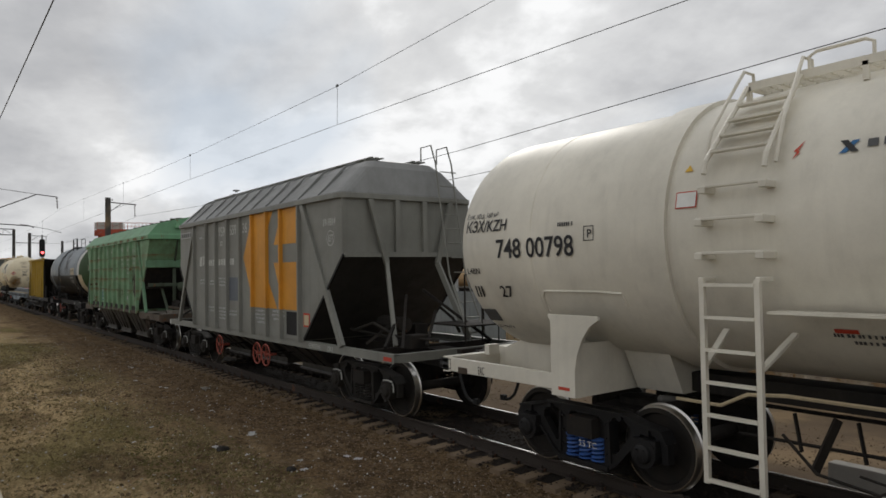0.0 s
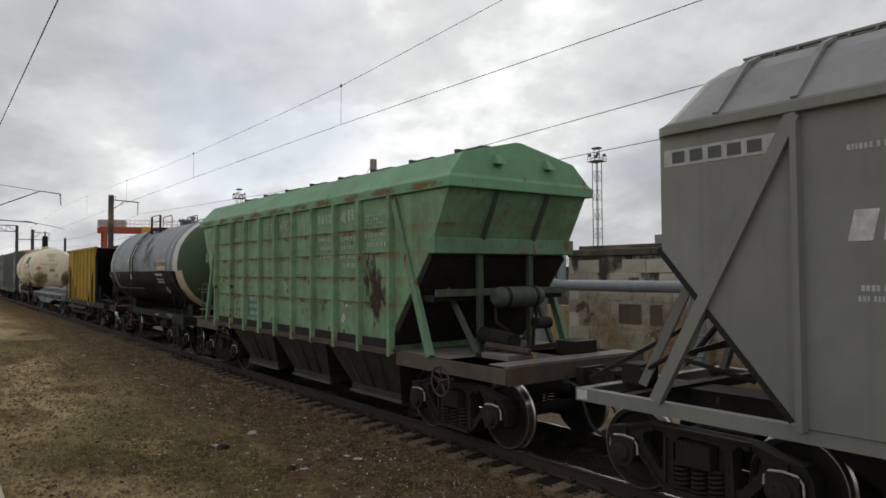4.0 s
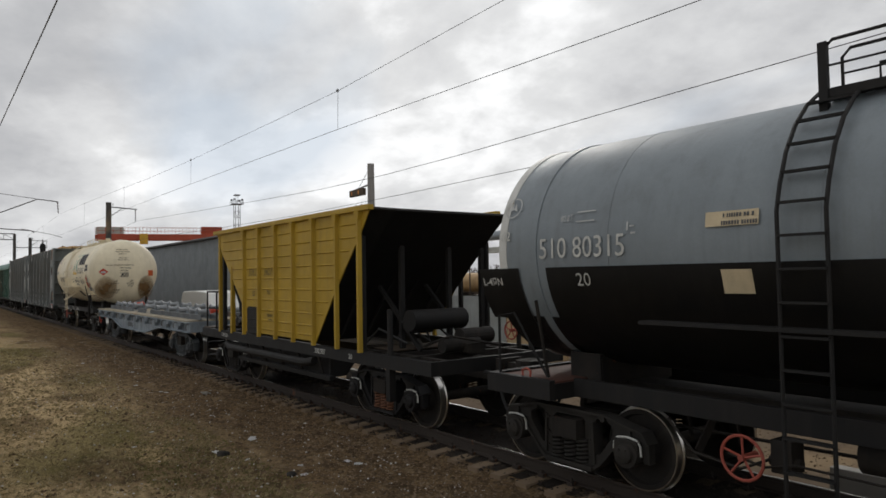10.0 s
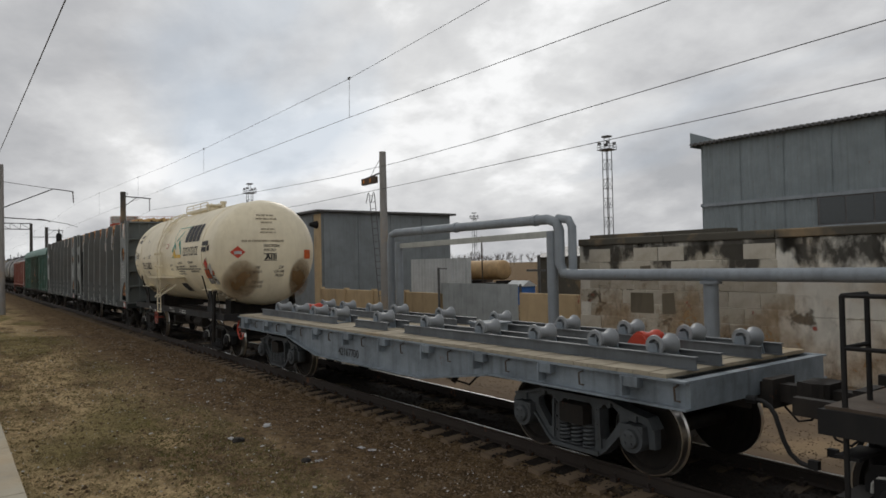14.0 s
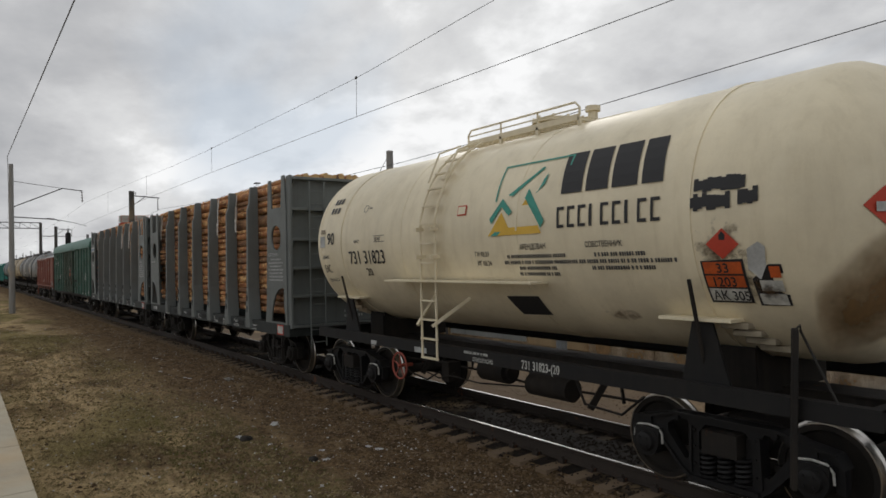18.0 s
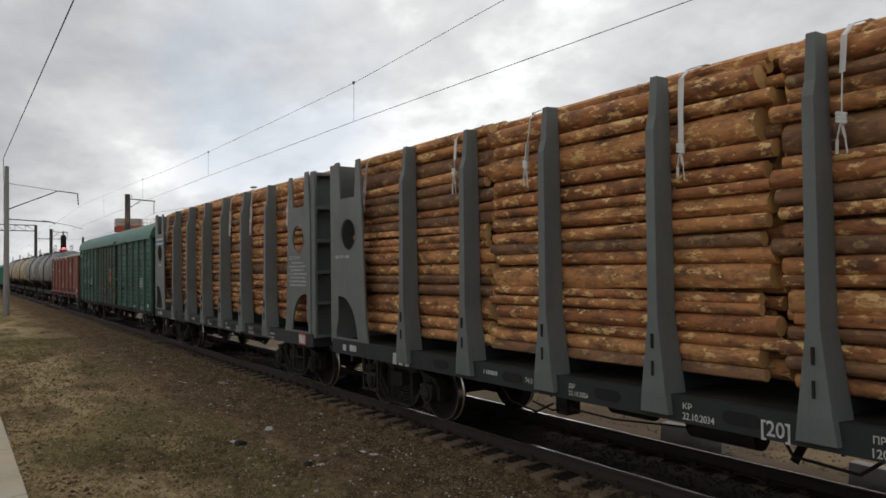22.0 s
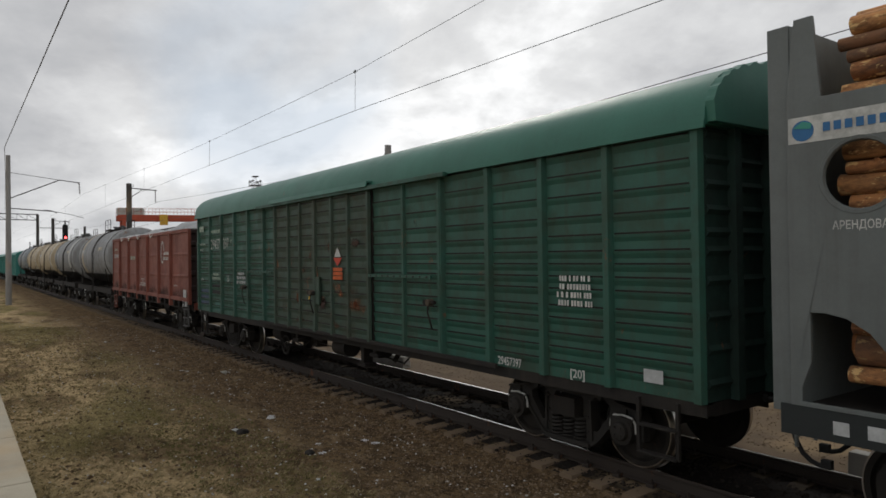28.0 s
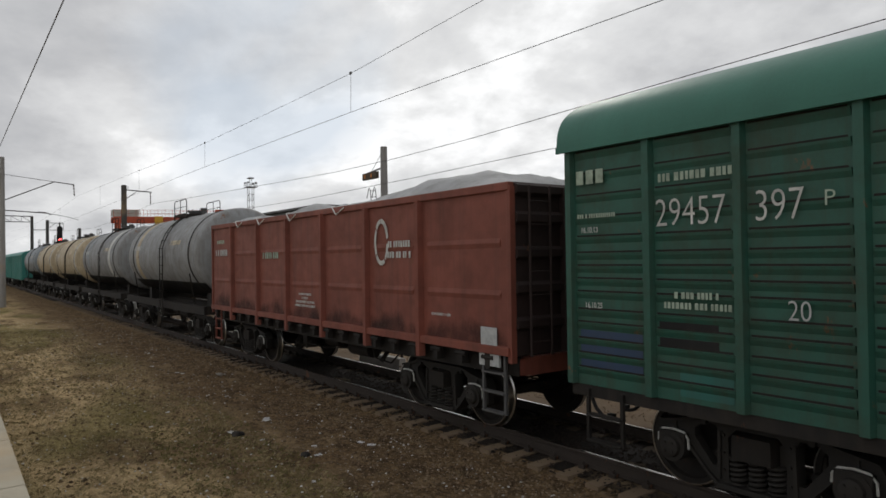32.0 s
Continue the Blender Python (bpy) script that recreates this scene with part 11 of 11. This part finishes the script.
def wires():
    line = 7.706
    def wire(name, label, pts, r, mat="wire"):
        bm = B()
        tube(bm, pts, r, 5)
        return tagged(part(name, bm, M[mat], None), label, "wire", "overhead wires")
    mess = [(-174, 7.75), (-160, 7.4), (-144, 7.2), (-128, 7.4), (-114, 7.75), (-100, 7.4), (-84, 7.2), (-68, 7.4), (-54.4, 7.78), (-38.3, 7.48), (-30, 7.27), (-25.1, 7.21), (-18.1, 7.20), (-13.4, 7.21), (-10.3, 7.33), (-8.3, 7.41), (0, 7.70), (5.6, 7.9), (20, 7.4), (36, 7.2), (66, 7.8)]
    cont = [(-180, 6.25), (-54.4, 6.2), (-32, 6.28), (-25, 6.30), (-13.5, 6.27), (-9.4, 6.23), (-4.7, 6.18), (5.6, 6.12), (66, 6.2)]
    wire("messenger_wire", "thin messenger wire above the track", [(x, line, z) for x, z in mess], .0055)
    wire("contact_wire", "contact wire above the track", [(x, line, z) for x, z in cont], .0065)
    for x in (-24.5, -13.42, -35, -45.5, -2.5, 6, -64, -74, -84):
        z = float(np.interp(x, [p[0] for p in mess], [p[1] for p in mess]))
        zc = float(np.interp(x, [p[0] for p in cont], [p[1] for p in cont]))
        bm = rod(B(), (x, line, zc), (x + .03, line, z), .005, 4)
        box(bm, x - .03, x + .06, line - .012, line + .012, z - .02, z + .04)
        tagged(part("dropper", bm, M["dropper"], None), "thin dropper between the overhead wires", "wire", "droppers")
    wire("feeder_wire", "feeder wire along the far masts", [(x, 12.95, z) for x, z in ((-104, 7.4), (-92, 6.9), (-80, 6.7), (-68, 6.9), (-54.2, 7.42), (-45, 7.08), (-29.2, 6.57), (-24, 6.42), (-19.25, 6.39), (-15, 6.45), (-11.1, 6.57), (-7.2, 6.69), (-3.8, 6.78), (5, 7.05), (30, 7.6))], .010)
    wire("feeder_wire", "lower feeder wire along the far masts", [(x, 14.3, z) for x, z in ((-104, 6.4), (-80, 5.9), (-55, 6.2), (-42, 5.93), (-29.2, 5.80), (-20, 5.85), (-12.3, 5.95), (-7.25, 6.02), (-4.25, 6.09), (10, 6.5), (30, 6.9))], .010)
    y = 1.05
    wire("near_wire", "wire stretched above the platform edge", [(-54.3, 2.85, 6.4), (-30, 1.6, 5.85)] + [(x, y, 2.689 + y / .349) for x in (-20, -10, -4, 10)], .0075)


def far_gantry():
    g = new("signal_gantry")
    tagged(g, "steel portal gantry across the tracks", "gantry")
    x, y0, y1, z = -118.0, 10.4, -14.0, 9.3
    bm = B()
    for zz in (z, z + .9):
        for dy in (0,):
            bar(bm, (x, y0, zz), (x, y1, zz), .10, .10)
            bar(bm, (x + .6, y0, zz), (x + .6, y1, zz), .10, .10)
    n = 18
    for k in range(n):
        a, b = y0 + (y1 - y0) * k / n, y0 + (y1 - y0) * (k + 1) / n
        bar(bm, (x, a, z), (x, b, z + .9), .06, .06)
        bar(bm, (x, b, z), (x, b, z + .9), .06, .06)
    part("truss", bm, M["steel"], g)
    for y in (y0, y1):
        part("column", rod(B(), (x + .3, y, -.5), (x + .3, y, z + .9), .25, 10, .2), M["darkpole"], g)
    bm = B()
    bar(bm, (x + .3, y0, z - 1.2), (x + .3, y0 + 4.2, z - 1.2), .1, .1)
    for y in (y0 + 2, y0 + 4):
        insulator(bm, (x + .3, y, z - 1.2), (x + .3, y, z - 2.4), 3, .09)
    part("side_arm", bm, M["steel"], g)


def signal():
    s = new("railway_signal")
    tagged(s, "tall railway signal showing a red light", "signal")
    x, y = -92.0, 11.05
    part("post", rod(B(), (x, y, -.5), (x, y, 7.9), .09, 10), M["steel"], s)
    head = part("head", loft(B(), [[(x + a, y + b * k, z) for a, b in ((-.12, -.30), (.12, -.30), (.12, .30), (-.12, .30))] for z, k in ((5.2, .7), (5.4, 1), (7.2, 1), (7.4, .7))]), M["blackmetal"], s, "black signal head", bevel=.03)
    for z, m in ((6.9, "blackmetal"), (6.3, "blackmetal"), (5.72, "redlamp")):
        bm = rod(B(), (x + .12, y, z), (x + .3, y, z), .17, 12)
        part("hood", bm, M["blackmetal"], head)
        if m == "redlamp":
            part("lamp", rod(B(), (x + .30, y, z), (x + .34, y, z), .15, 12), M[m], head, "lit red lamp")
    part("ladder", bar(bar(B(), (x - .3, y - .2, 0), (x - .3, y - .2, 6.5), .04, .04), (x - .3, y + .2, 0), (x - .3, y + .2, 6.5), .04, .04), M["steel"], s)
    bm = B()
    rod(bm, (-104.5, 15.0, -.3), (-104.5, 15.0, 7.8), .16, 8)
    tagged(part("yard_post", bm, M["darkpole"], None), "thin dark post in the yard", "post")


def treeline():
    """A distant leafless wood and a few bare shrubs behind the yard."""
    rr = np.random.RandomState(9)
    vs, fs = [], []

    def twig(p, d, l, r, depth):
        q = p + d * l
        s = np.cross(d, (0, 0, 1.0)); s = s / (np.linalg.norm(s) + 1e-6)
        k = len(vs)
        t = np.cross(d, s)
        for a in (s, -.5 * s + .87 * t, -.5 * s - .87 * t):
            vs.append(tuple(p + a * r))
        for a in (s, -.5 * s + .87 * t, -.5 * s - .87 * t):
            vs.append(tuple(q + a * r * .6))
        for i in range(3):
            j = (i + 1) % 3
            fs.append((k + i, k + j, k + 3 + j, k + 3 + i))
        if depth:
            for _ in range(4):
                e = d + rr.normal(0, .42, 3)
                e[2] = abs(e[2]) + .15
                twig(p + d * l * rr.uniform(.45, 1), e / np.linalg.norm(e), l * rr.uniform(.5, .7), r * .5, depth - 1)
    for i in range(130):
        f = rr.rand()
        y = 150 + 60 * rr.rand()
        x = y * (-.35 - 1.2 * f)
        twig(np.array([x, y, 0.0]), np.array([0, 0, 1.0]), rr.uniform(2.5, 4.0), .18, 3)
    me = bpy.data.meshes.new("far_wood")
    me.from_pydata(vs, [], fs)
    me.materials.append(M["twig"])
    tagged(new("far_wood", me), "distant leafless wood behind the yard", "trees", kind="stuff")
    vs, fs = [], []
    for i in range(3):
        twig(np.array([-19.0 - i * .8, 27.0 + i, 0.0]), np.array([0, 0, 1.0]), 1.9, .03, 4)
    me = bpy.data.meshes.new("bare_shrub")
    me.from_pydata(vs, [], fs)
    me.materials.append(M["twig"])
    tagged(new("bare_shrub", me), "bare leafless shrub behind the wall", "shrub")


M["dampfilm"] = film_material("black_damp_film", (0.045, 0.040, 0.032), "x", 0.50, 0.66, .8, 1.9, (1.0, 1, .6), 0.95, .75)
M["barefilm"] = film_material("bare_render_film", (0.17, 0.135, 0.095), "x", 0.54, 0.66, 0, 3.0, (1, 1, 1), 0.95, .8)
M["bareblock"] = concrete("bare_dark_block", (0.17, 0.145, 0.105), 0.6)
M["mudfilm"] = film_material("mud_splash_film", (0.40, 0.25, 0.115), "x", 0.34, 0.80, -.8, 1.6, (1, 1, .7), 0.95, .75)
M["redfilm"] = film_material("red_scrawl_film", (0.42, 0.10, 0.07), "x", 0.60, 0.68, 0, 9.0, (1, 1, 1), 0.9, .75)
kerb_blocks()
survey(15.6)
boundary_wall()
survey()
pipeline()
survey(16.2)
gateway()
survey(18.0)
shed()
survey(30.0)
factory()
survey()
mast(-155, 60, 21.2, "tall lattice lighting mast with a flood-lit gallery", .6)
mast(-68.3, 90, 21.6, "tall lattice lighting mast behind the yard", .55)
mast(-196, 170, 20.5, "distant lattice lighting mast")
crane()
catenary()
wires()
far_gantry()
signal()
treeline()
sleepers()


# ---------------------------------------------------------------- motion
def rolled(t):
    return float(np.interp(t, [a for a, _ in TRAIN], [b for _, b in TRAIN]))


def motions():
    for ob, xc in ROLLING:
        walk(ob, [(t, pose(xc + s, YC, 0)) for t, s in TRAIN])
    steps = [i * 0.16 for i in range(200)] + [32.0]
    turns = [(t, math.degrees(rolled(t) / 0.478)) for t in steps]
    for ob, dx in WHEELSETS:
        walk(ob, [(t, pose(dx, 0, .478, 0, a, 0)) for t, a in turns])


motions()
